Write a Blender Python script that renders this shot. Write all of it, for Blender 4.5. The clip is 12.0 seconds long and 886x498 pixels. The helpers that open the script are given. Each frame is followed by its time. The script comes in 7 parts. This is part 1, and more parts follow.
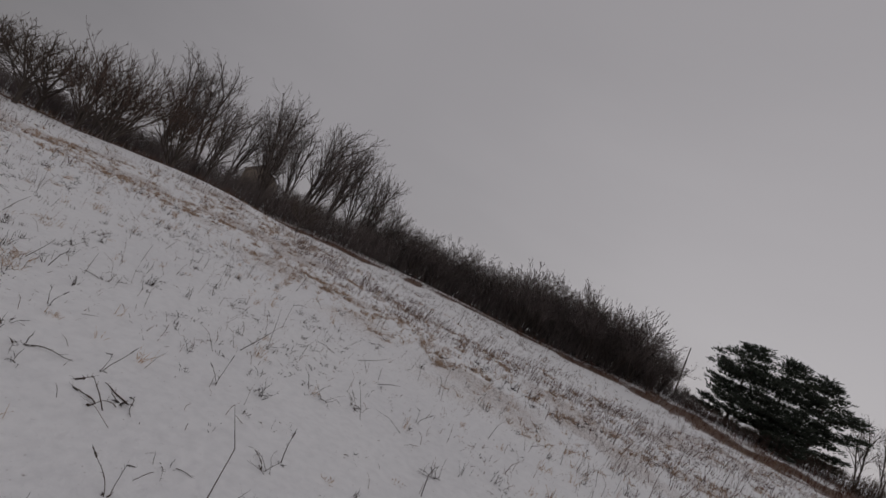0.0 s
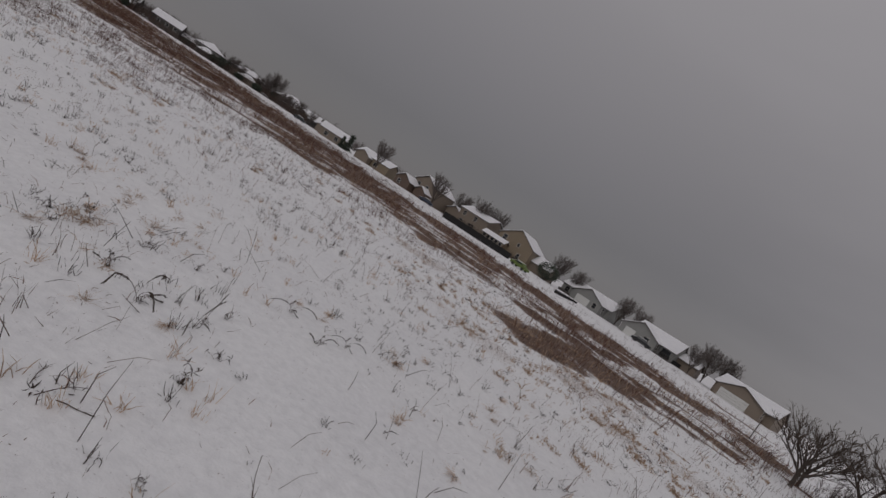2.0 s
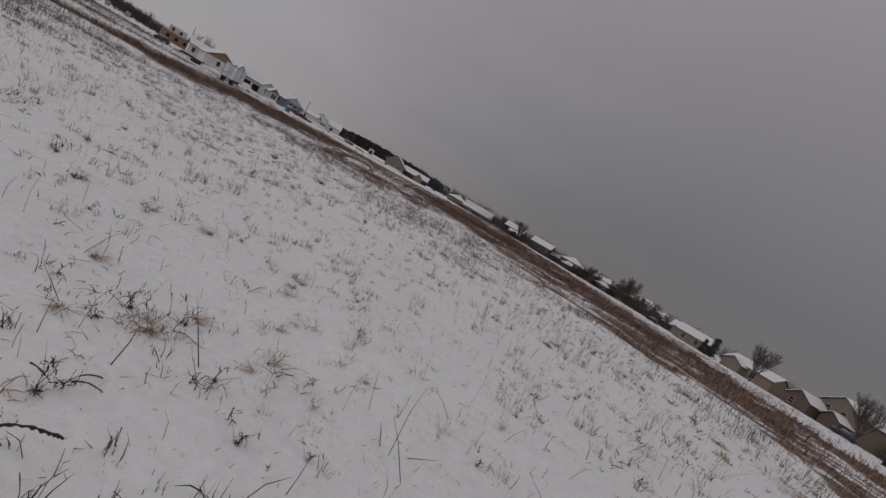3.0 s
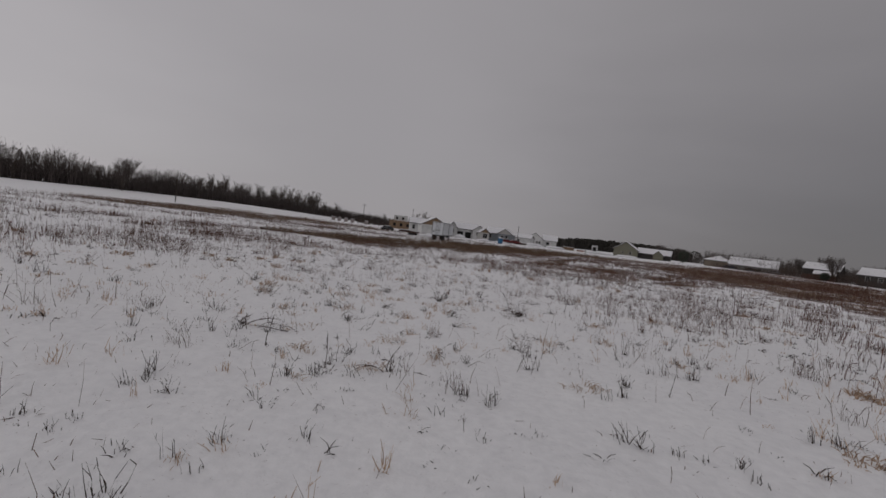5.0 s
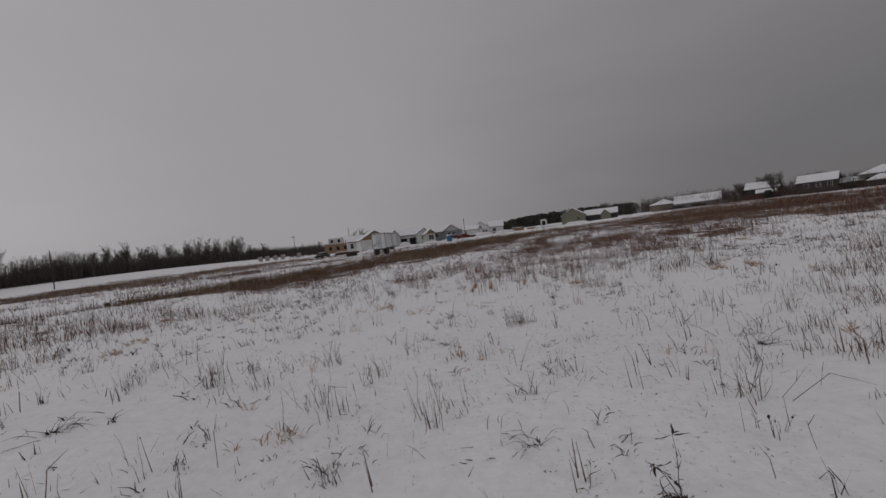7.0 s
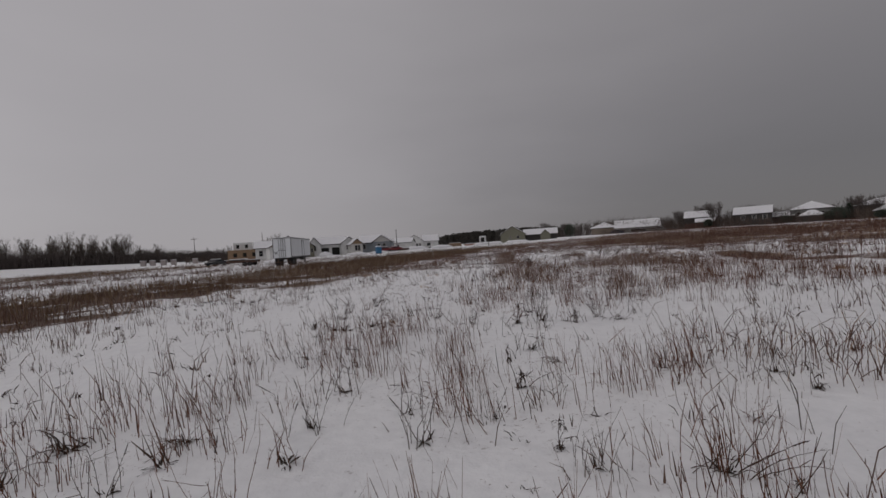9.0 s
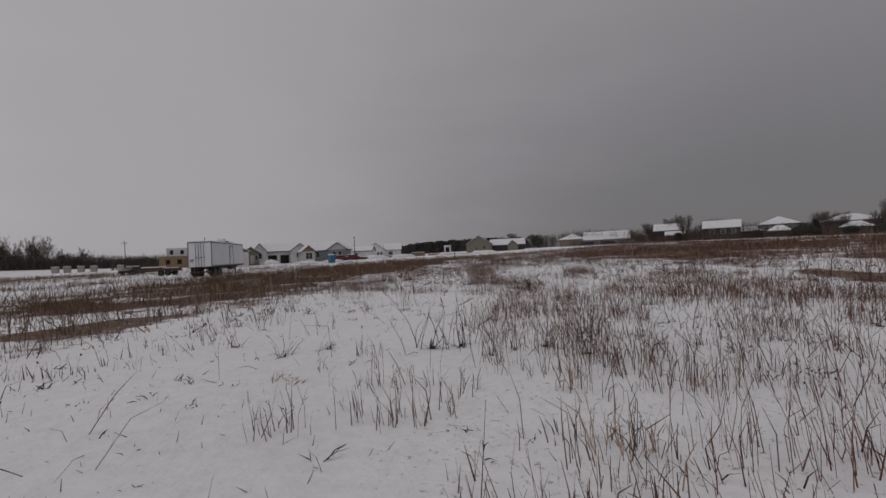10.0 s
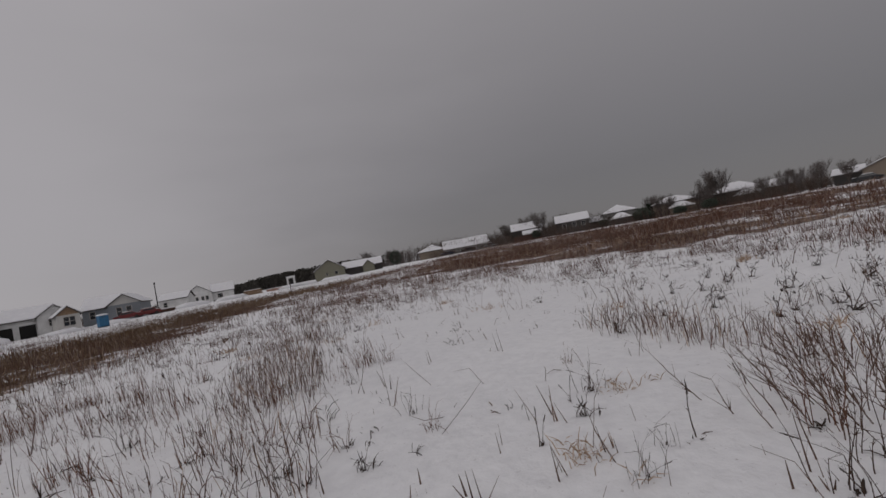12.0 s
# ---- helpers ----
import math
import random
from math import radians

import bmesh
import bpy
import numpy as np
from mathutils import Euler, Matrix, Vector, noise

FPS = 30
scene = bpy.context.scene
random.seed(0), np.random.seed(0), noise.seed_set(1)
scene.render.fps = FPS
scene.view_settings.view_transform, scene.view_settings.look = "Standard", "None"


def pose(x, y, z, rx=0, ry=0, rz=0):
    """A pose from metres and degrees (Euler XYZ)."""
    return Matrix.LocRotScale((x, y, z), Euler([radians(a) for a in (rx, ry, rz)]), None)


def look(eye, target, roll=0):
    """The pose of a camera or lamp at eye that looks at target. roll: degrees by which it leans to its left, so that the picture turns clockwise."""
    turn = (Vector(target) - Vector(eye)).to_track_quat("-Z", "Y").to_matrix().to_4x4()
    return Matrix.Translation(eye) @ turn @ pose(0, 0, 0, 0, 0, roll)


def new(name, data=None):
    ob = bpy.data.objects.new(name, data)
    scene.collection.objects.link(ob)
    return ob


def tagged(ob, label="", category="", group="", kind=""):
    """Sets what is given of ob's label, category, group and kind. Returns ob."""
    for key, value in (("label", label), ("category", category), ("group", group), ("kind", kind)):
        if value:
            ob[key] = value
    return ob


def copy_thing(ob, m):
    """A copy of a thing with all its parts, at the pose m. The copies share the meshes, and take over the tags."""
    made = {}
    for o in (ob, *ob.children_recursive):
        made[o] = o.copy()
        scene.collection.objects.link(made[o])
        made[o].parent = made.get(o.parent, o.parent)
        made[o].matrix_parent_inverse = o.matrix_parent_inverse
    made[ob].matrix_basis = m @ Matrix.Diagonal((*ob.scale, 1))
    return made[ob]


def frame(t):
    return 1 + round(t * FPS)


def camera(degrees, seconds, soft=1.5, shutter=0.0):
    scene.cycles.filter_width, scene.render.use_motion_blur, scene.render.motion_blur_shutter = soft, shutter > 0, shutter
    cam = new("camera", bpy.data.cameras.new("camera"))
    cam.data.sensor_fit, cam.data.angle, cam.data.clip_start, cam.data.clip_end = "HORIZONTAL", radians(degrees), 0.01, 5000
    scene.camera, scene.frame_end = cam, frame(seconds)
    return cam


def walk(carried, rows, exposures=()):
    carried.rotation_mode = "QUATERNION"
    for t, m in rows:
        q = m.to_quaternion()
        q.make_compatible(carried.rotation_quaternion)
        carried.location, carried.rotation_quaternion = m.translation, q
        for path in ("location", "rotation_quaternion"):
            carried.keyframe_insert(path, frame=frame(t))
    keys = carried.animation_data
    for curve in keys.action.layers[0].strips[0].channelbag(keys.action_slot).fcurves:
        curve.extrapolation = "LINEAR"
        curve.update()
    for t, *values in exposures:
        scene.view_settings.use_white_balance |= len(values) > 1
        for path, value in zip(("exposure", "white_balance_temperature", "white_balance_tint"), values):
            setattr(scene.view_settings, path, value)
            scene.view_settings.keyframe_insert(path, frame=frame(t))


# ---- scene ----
cam = camera(89.9, 12.0, soft=1.5)
PATH = [
    (0, (-11.495, -5.789, 2.714), (-11.3847, -7.7829, 2.8336), 26.51),
    (0.5, (-11.487, -9.017, 3.038), (-10.6300, -10.8215, 3.1336), 28.13),
    (1, (-10.229, -12.016, 3.286), (-8.7264, -13.3358, 3.2996), 31.27),
    (1.5, (-7.942, -14.251, 3.365), (-5.9951, -14.7057, 3.3127), 34.25),
    (2, (-4.953, -15.304, 3.394), (-3.0211, -14.8166, 3.2263), 32.79),
    (2.5, (-1.856, -15.124, 3.185), (-0.3403, -13.8372, 2.9694), 31.56),
    (3, (0.807, -13.643, 2.884), (1.6746, -11.8539, 2.6686), 30.27),
    (3.5, (2.569, -11.350, 2.561), (2.8175, -9.3764, 2.3565), 28.59),
    (3.7, (3.008, -10.280, 2.459), (3.0515, -8.2897, 2.2716), 27.54),
    (5.3, (3.580, -0.714, 2.287), (3.3527, 1.2719, 2.2146), 4.02),
    (5.5, (3.292, 0.611, 2.246), (3.0784, 2.5988, 2.1780), 2.33),
    (6, (2.590, 4.045, 2.171), (2.4235, 6.0371, 2.1122), -2.12),
    (6.5, (1.974, 7.549, 2.118), (1.8814, 9.5463, 2.0606), -5.78),
    (6.7, (1.781, 8.942, 2.088), (1.7283, 10.9403, 2.0299), -6.52),
    (8.3, (1.656, 21.730, 1.580), (1.8665, 23.7188, 1.5443), -5.01),
    (8.5, (1.832, 23.693, 1.592), (2.0783, 25.6773, 1.5559), -4.91),
    (9, (2.587, 28.526, 1.515), (2.9027, 30.5010, 1.4961), -3.67),
    (9.5, (3.578, 33.433, 1.498), (3.9644, 35.3950, 1.4971), -2.50),
    (10, (4.897, 38.442, 1.453), (5.3717, 40.3844, 1.4688), -2.69),
    (10.5, (6.556, 43.602, 1.473), (7.1426, 45.5144, 1.4774), -3.66),
    (11, (8.364, 48.523, 1.455), (9.0888, 50.3870, 1.4558), -5.21),
    (11.5, (10.202, 52.864, 1.510), (11.0882, 54.6567, 1.5243), -7.74),
    (12, (12.384, 57.088, 1.542), (13.4588, 58.7742, 1.5741), -10.43),
]
EXPOSURE = [(0.0, -0.22), (1.0, -0.12), (2.0, 0.02), (3.0, 0.0), (3.7, -0.1), (5.5, -0.11), (6.5, -0.12), (8.5, -0.02), (10.0, 0.06), (12.0, 0.09)]
walk(cam, [(t, look(eye, target, roll)) for t, eye, target, roll in PATH], EXPOSURE)

# ---- light: a low overcast, brighter in the west, heavier cloud in the east ----
world = bpy.data.worlds.new("overcast")
scene.world = world
world.use_nodes = True
wt = world.node_tree
wt.nodes.clear()


def wmath(op, a, b=None):
    n = wt.nodes.new("ShaderNodeMath")
    n.operation = op
    for i, v in enumerate((a, b)):
        if v is None:
            continue
        if isinstance(v, (int, float)):
            n.inputs[i].default_value = v
        else:
            wt.links.new(v, n.inputs[i])
    return n.outputs[0]


SKY_WEST, SKY_MID, SKY_EAST, SKY_TOP = 0.505, 0.33, 0.139, 0.345
w_co = wt.nodes.new("ShaderNodeTexCoord")
w_xyz = wt.nodes.new("ShaderNodeSeparateXYZ")
wt.links.new(w_co.outputs["Generated"], w_xyz.inputs[0])
side = wt.nodes.new("ShaderNodeVectorMath")
side.operation = "DOT_PRODUCT"
side.inputs[1].default_value = (-0.84, -0.27, 0.0)
wt.links.new(w_co.outputs["Generated"], side.inputs[0])
cloud = wt.nodes.new("ShaderNodeTexNoise")
cloud.inputs["Scale"].default_value, cloud.inputs["Detail"].default_value = 1.6, 4.0
cloud.inputs["Roughness"].default_value = 0.5
squash = wt.nodes.new("ShaderNodeVectorMath")
squash.operation = "MULTIPLY"
squash.inputs[1].default_value = (1.0, 1.0, 3.2)
wt.links.new(w_co.outputs["Generated"], squash.inputs[0])
wt.links.new(squash.outputs[0], cloud.inputs["Vector"])
drift = wmath("MULTIPLY", wmath("SUBTRACT", cloud.outputs["Fac"], 0.5), 0.34)
along = wmath("ADD", wmath("MULTIPLY", wmath("ADD", side.outputs["Value"], drift), 0.5), 0.5)
ramp = wt.nodes.new("ShaderNodeValToRGB")
ramp.color_ramp.interpolation = "EASE"
ramp.color_ramp.elements[0].position, ramp.color_ramp.elements[1].position = 0.08, 0.92
ramp.color_ramp.elements[0].color = (SKY_EAST * 1.0, SKY_EAST * 0.955, SKY_EAST * 1.0, 1)
ramp.color_ramp.elements[1].color = (SKY_WEST * 1.0, SKY_WEST * 0.955, SKY_WEST * 0.985, 1)
middle = ramp.color_ramp.elements.new(0.5)
middle.color = (SKY_MID * 1.0, SKY_MID * 0.955, SKY_MID * 1.0, 1)
wt.links.new(along, ramp.inputs[0])
high = wt.nodes.new("ShaderNodeMapRange")
high.inputs["From Min"].default_value, high.inputs["From Max"].default_value = 0.12, 0.95
wt.links.new(w_xyz.outputs["Z"], high.inputs["Value"])
blend = wt.nodes.new("ShaderNodeMix")
blend.data_type = "RGBA"
wt.links.new(high.outputs[0], blend.inputs[0])
wt.links.new(ramp.outputs[0], blend.inputs[6])
blend.inputs[7].default_value = (SKY_TOP, SKY_TOP * 0.955, SKY_TOP * 1.0, 1)
sky = wt.nodes.new("ShaderNodeTexSky")
sky.sky_type, sky.sun_disc = "NISHITA", False
sky.sun_elevation, sky.sun_rotation = radians(28), radians(-100)
sky_soft = wt.nodes.new("ShaderNodeMix")
sky_soft.data_type, sky_soft.blend_type = "RGBA", "ADD"
sky_soft.inputs[0].default_value = 0.002
wt.links.new(blend.outputs[2], sky_soft.inputs[6])
wt.links.new(sky.outputs[0], sky_soft.inputs[7])
bg = wt.nodes.new("ShaderNodeBackground")
bg.inputs["Strength"].default_value = 1.0
wt.links.new(sky_soft.outputs[2], bg.inputs["Color"])
w_out = wt.nodes.new("ShaderNodeOutputWorld")
wt.links.new(bg.outputs[0], w_out.inputs[0])

sun_data = bpy.data.lights.new("sun", "SUN")
sun_data.energy, sun_data.angle, sun_data.color = 0.24, radians(40), (1.0, 0.96, 0.92)
sun = new("sun", sun_data)
sun.matrix_world = look((-80, 15, 60), (0, 0, 0))

# ---- materials ----


class Mat:
    """A small builder for one node material."""

    def __init__(self, name, rough=0.8, metal=0.0, spec=0.3):
        self.m = bpy.data.materials.new(name)
        self.m.use_nodes = True
        self.t = self.m.node_tree
        self.b = self.t.nodes["Principled BSDF"]
        self.b.inputs["Roughness"].default_value = rough
        self.b.inputs["Metallic"].default_value = metal
        self.b.inputs["Specular IOR Level"].default_value = spec
        self.co = self.t.nodes.new("ShaderNodeTexCoord").outputs["Object"]

    def noise(self, scale, detail=3.0, rough=0.55, vec=None, stretch=None):
        n = self.t.nodes.new("ShaderNodeTexNoise")
        n.inputs["Scale"].default_value, n.inputs["Detail"].default_value = scale, detail
        n.inputs["Roughness"].default_value = rough
        v = vec or self.co
        if stretch:
            s = self.t.nodes.new("ShaderNodeVectorMath")
            s.operation = "MULTIPLY"
            s.inputs[1].default_value = stretch
            self.t.links.new(v, s.inputs[0])
            v = s.outputs[0]
        self.t.links.new(v, n.inputs["Vector"])
        return n.outputs["Fac"]

    def ramp(self, fac, stops):
        r = self.t.nodes.new("ShaderNodeValToRGB")
        while len(r.color_ramp.elements) < len(stops):
            r.color_ramp.elements.new(0.5)
        for e, (p, c) in zip(r.color_ramp.elements, stops):
            e.position = p
            e.color = (*c, 1) if not isinstance(c, (int, float)) else (c, c, c, 1)
        self.t.links.new(fac, r.inputs[0])
        return r.outputs[0]

    def mix(self, fac, a, b, how="MIX"):
        n = self.t.nodes.new("ShaderNodeMix")
        n.data_type, n.blend_type = "RGBA", how
        for sock, v in ((n.inputs[0], fac), (n.inputs[6], a), (n.inputs[7], b)):
            if isinstance(v, tuple):
                sock.default_value = (*v, 1)
            elif isinstance(v, (int, float)):
                sock.default_value = v
            else:
                self.t.links.new(v, sock)
        return n.outputs[2]

    def math(self, op, a, b=0.0):
        n = self.t.nodes.new("ShaderNodeMath")
        n.operation = op
        n.use_clamp = op in ("MULTIPLY", "ADD")
        for sock, v in zip(n.inputs, (a, b)):
            if isinstance(v, (int, float)):
                sock.default_value = v
            else:
                self.t.links.new(v, sock)
        return n.outputs[0]

    def attr(self, name):
        n = self.t.nodes.new("ShaderNodeAttribute")
        n.attribute_name = name
        return n.outputs["Fac"]

    def island(self):
        return self.t.nodes.new("ShaderNodeNewGeometry").outputs["Random Per Island"]

    def each(self):
        return self.t.nodes.new("ShaderNodeObjectInfo").outputs["Random"]

    def bump(self, fac, strength=0.3, distance=0.02):
        n = self.t.nodes.new("ShaderNodeBump")
        n.inputs["Strength"].default_value, n.inputs["Distance"].default_value = strength, distance
        self.t.links.new(fac, n.inputs["Height"])
        self.t.links.new(n.outputs[0], self.b.inputs["Normal"])

    def colour(self, socket):
        if isinstance(socket, tuple):
            self.b.inputs["Base Color"].default_value = (*socket, 1)
        else:
            self.t.links.new(socket, self.b.inputs["Base Color"])
        return self


def plain(name, c, rough=0.7, metal=0.0, wear=0.12, scale=3.0, spec=0.3):
    """A painted or bare surface with light soiling at two scales."""
    k = Mat(name, rough, metal, spec)
    low, high_c = tuple(v * (1 - wear) for v in c), tuple(min(1, v * (1 + wear * 0.6)) for v in c)
    base = k.ramp(k.noise(scale, 4), [(0.3, low), (0.7, high_c)])
    k.colour(k.mix(0.25, base, k.ramp(k.noise(scale * 14, 2), [(0.35, low), (0.65, high_c)])))
    k.bump(k.noise(scale * 20, 2), 0.12, 0.005)
    return k.m


def siding(name, c, pitch=0.2):
    """Horizontal lap siding with faint laps and weathering."""
    k = Mat(name, 0.65)
    wave = k.t.nodes.new("ShaderNodeTexWave")
    wave.wave_type, wave.bands_direction, wave.wave_profile = "BANDS", "Z", "SAW"
    wave.inputs["Scale"].default_value = 0.314 / pitch
    k.t.links.new(k.co, wave.inputs["Vector"])
    dirt = k.ramp(k.noise(0.6, 4), [(0.3, tuple(v * 0.85 for v in c)), (0.7, c)])
    k.colour(k.mix(0.4, dirt, k.ramp(wave.outputs["Fac"], [(0.0, tuple(v * 0.7 for v in c)), (0.12, c)])))
    k.bump(wave.outputs["Fac"], 0.3, 0.01)
    return k.m


def twig_mat(name, dark, light, rough=0.9):
    k = Mat(name, rough, spec=0.1)
    tone = k.ramp(k.island(), [(0.0, dark), (0.6, tuple((a + b) / 2 for a, b in zip(dark, light))), (1.0, light)])
    k.colour(k.mix(0.35, tone, k.ramp(k.noise(6, 3), [(0.3, dark), (0.7, light)])))
    return k.m


def snow_mat(name):
    k = Mat(name, 0.6, spec=0.25)
    k.colour(k.ramp(k.noise(1.5, 5), [(0.25, (0.74, 0.74, 0.77)), (0.75, (0.84, 0.84, 0.85))]))
    k.bump(k.noise(5, 4), 0.3, 0.04)
    return k.m


def ground_mat():
    """Trampled field snow: litter shows through, and dead grass where the cover is thick."""
    k = Mat("field_snow", 0.65, spec=0.2)
    white = k.ramp(k.noise(0.35, 5), [(0.3, (0.80, 0.80, 0.82)), (0.7, (0.90, 0.90, 0.905))])
    white = k.mix(0.5, white, k.ramp(k.noise(7, 4), [(0.30, (0.78, 0.78, 0.79)), (0.6, (0.92, 0.92, 0.925))]))
    straw = k.ramp(k.noise(9, 4), [(0.3, (0.08, 0.048, 0.036)), (0.55, (0.15, 0.094, 0.068)), (0.75, (0.26, 0.175, 0.128))])
    cover = k.attr("cover")
    litter = k.attr("litter")
    specks = k.ramp(k.math("ADD", k.noise(17.0, 6, 0.72), k.math("MULTIPLY", litter, 0.13)), [(0.64, 0.0), (0.72, 1.0)])
    grass = k.ramp(k.math("ADD", k.math("MULTIPLY", k.noise(1.9, 9, 0.85), 1.1), k.math("MULTIPLY", cover, 0.46)), [(0.80, 0.0), (0.92, 1.0)])
    thin = k.ramp(k.math("MULTIPLY", k.noise(1.3, 6, 0.7), litter), [(0.30, 0.0), (0.75, 0.26)])
    white = k.mix(thin, white, (0.60, 0.47, 0.38))
    k.colour(k.mix(grass, k.mix(k.math("MULTIPLY", specks, 0.6), white, straw), straw))
    k.bump(k.noise(2.2, 6, 0.58), 0.6, 0.11)
    return k.m


M_GROUND, M_SNOW = ground_mat(), snow_mat("settled_snow")
M_BARK = plain("bark", (0.085, 0.07, 0.06), 0.95, wear=0.35, scale=4)
M_TWIG = twig_mat("twigs_brown", (0.055, 0.044, 0.038), (0.140, 0.112, 0.094))
M_TWIG_RED = twig_mat("twigs_reddish", (0.058, 0.042, 0.036), (0.135, 0.099, 0.082))
M_WOODS = twig_mat("woods_brush", (0.068, 0.058, 0.055), (0.170, 0.144, 0.132))
M_HEDGE = twig_mat("hedge_twigs", (0.095, 0.082, 0.078), (0.225, 0.190, 0.178))
M_NEEDLE = twig_mat("pine_needles", (0.034, 0.044, 0.036), (0.095, 0.110, 0.082))
M_STALK = twig_mat("dead_stalks", (0.062, 0.040, 0.033), (0.21, 0.138, 0.105))
M_STEM = twig_mat("wet_dead_stems", (0.030, 0.021, 0.018), (0.135, 0.090, 0.068))
M_TUFT = twig_mat("tawny_grass", (0.34, 0.225, 0.15), (0.66, 0.49, 0.35))
M_RED = twig_mat("reddish_stalks", (0.060, 0.026, 0.018), (0.235, 0.112, 0.068))
M_STRAW = twig_mat("dead_grass", (0.26, 0.18, 0.128), (0.58, 0.44, 0.325))
M_BANDGRASS = twig_mat("reddish_grass", (0.063, 0.034, 0.026), (0.228, 0.126, 0.094))
M_OLIVE = twig_mat("olive_brown_grass", (0.078, 0.050, 0.031), (0.27, 0.186, 0.118))
M_FARWOODS = twig_mat("distant_evergreens", (0.06, 0.056, 0.05), (0.11, 0.103, 0.09))
M_SEED = twig_mat("seed_heads", (0.034, 0.025, 0.021), (0.088, 0.066, 0.054))
M_GLASS = plain("dark_window_glass", (0.02, 0.022, 0.026), 0.12, wear=0.2, spec=0.6)
M_FRAME = plain("pale_trim", (0.44, 0.42, 0.39), 0.55)
M_FASCIA = plain("dark_fascia", (0.09, 0.08, 0.075), 0.7)
M_RUBBER = plain("tyre_rubber", (0.018, 0.018, 0.018), 0.85)
M_STEEL = plain("dark_steel", (0.07, 0.068, 0.066), 0.6, 0.4, wear=0.3)
M_ALU = plain("trailer_aluminium", (0.70, 0.72, 0.74), 0.42, 0.1, wear=0.10, scale=0.7)
M_RAIL = plain("grey_rail", (0.22, 0.22, 0.22), 0.6, 0.3, wear=0.3)
M_RUST = plain("rusty_frame", (0.10, 0.06, 0.045), 0.85, wear=0.4)

# ---- mesh helpers ----


class Shape:
    """Collects vertices and faces of one part."""

    def __init__(self):
        self.v, self.f = [], []

    def add(self, verts, faces):
        n = len(self.v)
        self.v += [tuple(p) for p in verts]
        self.f += [tuple(i + n for i in q) for q in faces]
        return self

    def box(self, x0, y0, z0, x1, y1, z1, bevel=0.0):
        b = min(bevel, (x1 - x0) / 3, (y1 - y0) / 3, (z1 - z0) / 3)
        if b <= 0:
            vs = [(x, y, z) for z in (z0, z1) for y in (y0, y1) for x in (x0, x1)]
            return self.add(vs, [(0, 2, 3, 1), (4, 5, 7, 6), (0, 1, 5, 4), (2, 6, 7, 3), (0, 4, 6, 2), (1, 3, 7, 5)])
        bm = bmesh.new()
        bmesh.ops.create_cube(bm, size=1.0)
        for p in bm.verts:
            p.co = Vector(((x0 + x1) / 2 + p.co.x * (x1 - x0), (y0 + y1) / 2 + p.co.y * (y1 - y0), (z0 + z1) / 2 + p.co.z * (z1 - z0)))
        bmesh.ops.bevel(bm, geom=bm.edges[:], offset=b, segments=1, affect="EDGES")
        bm.verts.index_update()
        self.add([p.co[:] for p in bm.verts], [[p.index for p in q.verts] for q in bm.faces])
        bm.free()
        return self

    def tube(self, a, b, ra, rb, n=8, caps=True):
        a, b = Vector(a), Vector(b)
        d = (b - a).normalized()
        u = d.orthogonal().normalized()
        w = d.cross(u)
        vs = [p + (u * math.cos(k * math.tau / n) + w * math.sin(k * math.tau / n)) * r for p, r in ((a, ra), (b, rb)) for k in range(n)]
        fs = [(k, (k + 1) % n, n + (k + 1) % n, n + k) for k in range(n)]
        if caps:
            fs += [tuple(reversed(range(n))), tuple(range(n, 2 * n))]
        return self.add(vs, fs)

    def slab(self, quad, thick, up=(0, 0, 1)):
        """A plate of that thickness over a polygon, raised along up."""
        n = len(quad)
        vs = [Vector(p) for p in quad] + [Vector(p) + Vector(up) * thick for p in quad]
        fs = [tuple(reversed(range(n))), tuple(range(n, 2 * n))] + [(k, (k + 1) % n, n + (k + 1) % n, n + k) for k in range(n)]
        return self.add(vs, fs)

    def blob(self, c, r, seed=0, rows=4, cols=7, flat=1.0):
        rng = random.Random(seed)
        vs, fs = [], []
        for i in range(rows + 1):
            th = math.pi * i / rows
            for j in range(cols):
                ph = math.tau * j / cols
                k = rng.uniform(0.75, 1.15)
                vs.append((c[0] + r[0] * k * math.sin(th) * math.cos(ph), c[1] + r[1] * k * math.sin(th) * math.sin(ph), c[2] + r[2] * flat * k * math.cos(th)))
        for i in range(rows):
            for j in range(cols):
                fs.append((i * cols + j, (i + 1) * cols + j, (i + 1) * cols + (j + 1) % cols, i * cols + (j + 1) % cols))
        return self.add(vs, fs)

    def mesh(self, name, smooth=False):
        me = bpy.data.meshes.new(name)
        me.from_pydata(self.v, [], self.f)
        if smooth:
            me.polygons.foreach_set("use_smooth", [True] * len(me.polygons))
        me.update()
        return me


def part(name, shape, material, parent, label="", smooth=False):
    me = shape.mesh(name, smooth)
    me.materials.append(material)
    ob = new(name, me)
    ob.parent = parent
    return tagged(ob, label)


def thing(name, m, label, category, group=""):
    ob = new(name)
    ob.empty_display_size = 0.2
    ob.matrix_basis = m
    return tagged(ob, label, category, group)


def raw(name, v, f, material):
    """One big mesh from arrays of vertices and of equal-sided faces."""
    me = bpy.data.meshes.new(name)
    v, f = np.asarray(v, dtype=np.float32), np.asarray(f, dtype=np.int32)
    k = f.shape[1]
    me.vertices.add(len(v))
    me.vertices.foreach_set("co", v.ravel())
    me.loops.add(f.size)
    me.loops.foreach_set("vertex_index", f.ravel())
    me.polygons.add(len(f))
    me.polygons.foreach_set("loop_start", np.arange(0, f.size, k, dtype=np.int32))
    me.update(calc_edges=True)
    me.validate()
    me.materials.append(material)
    return new(name, me)


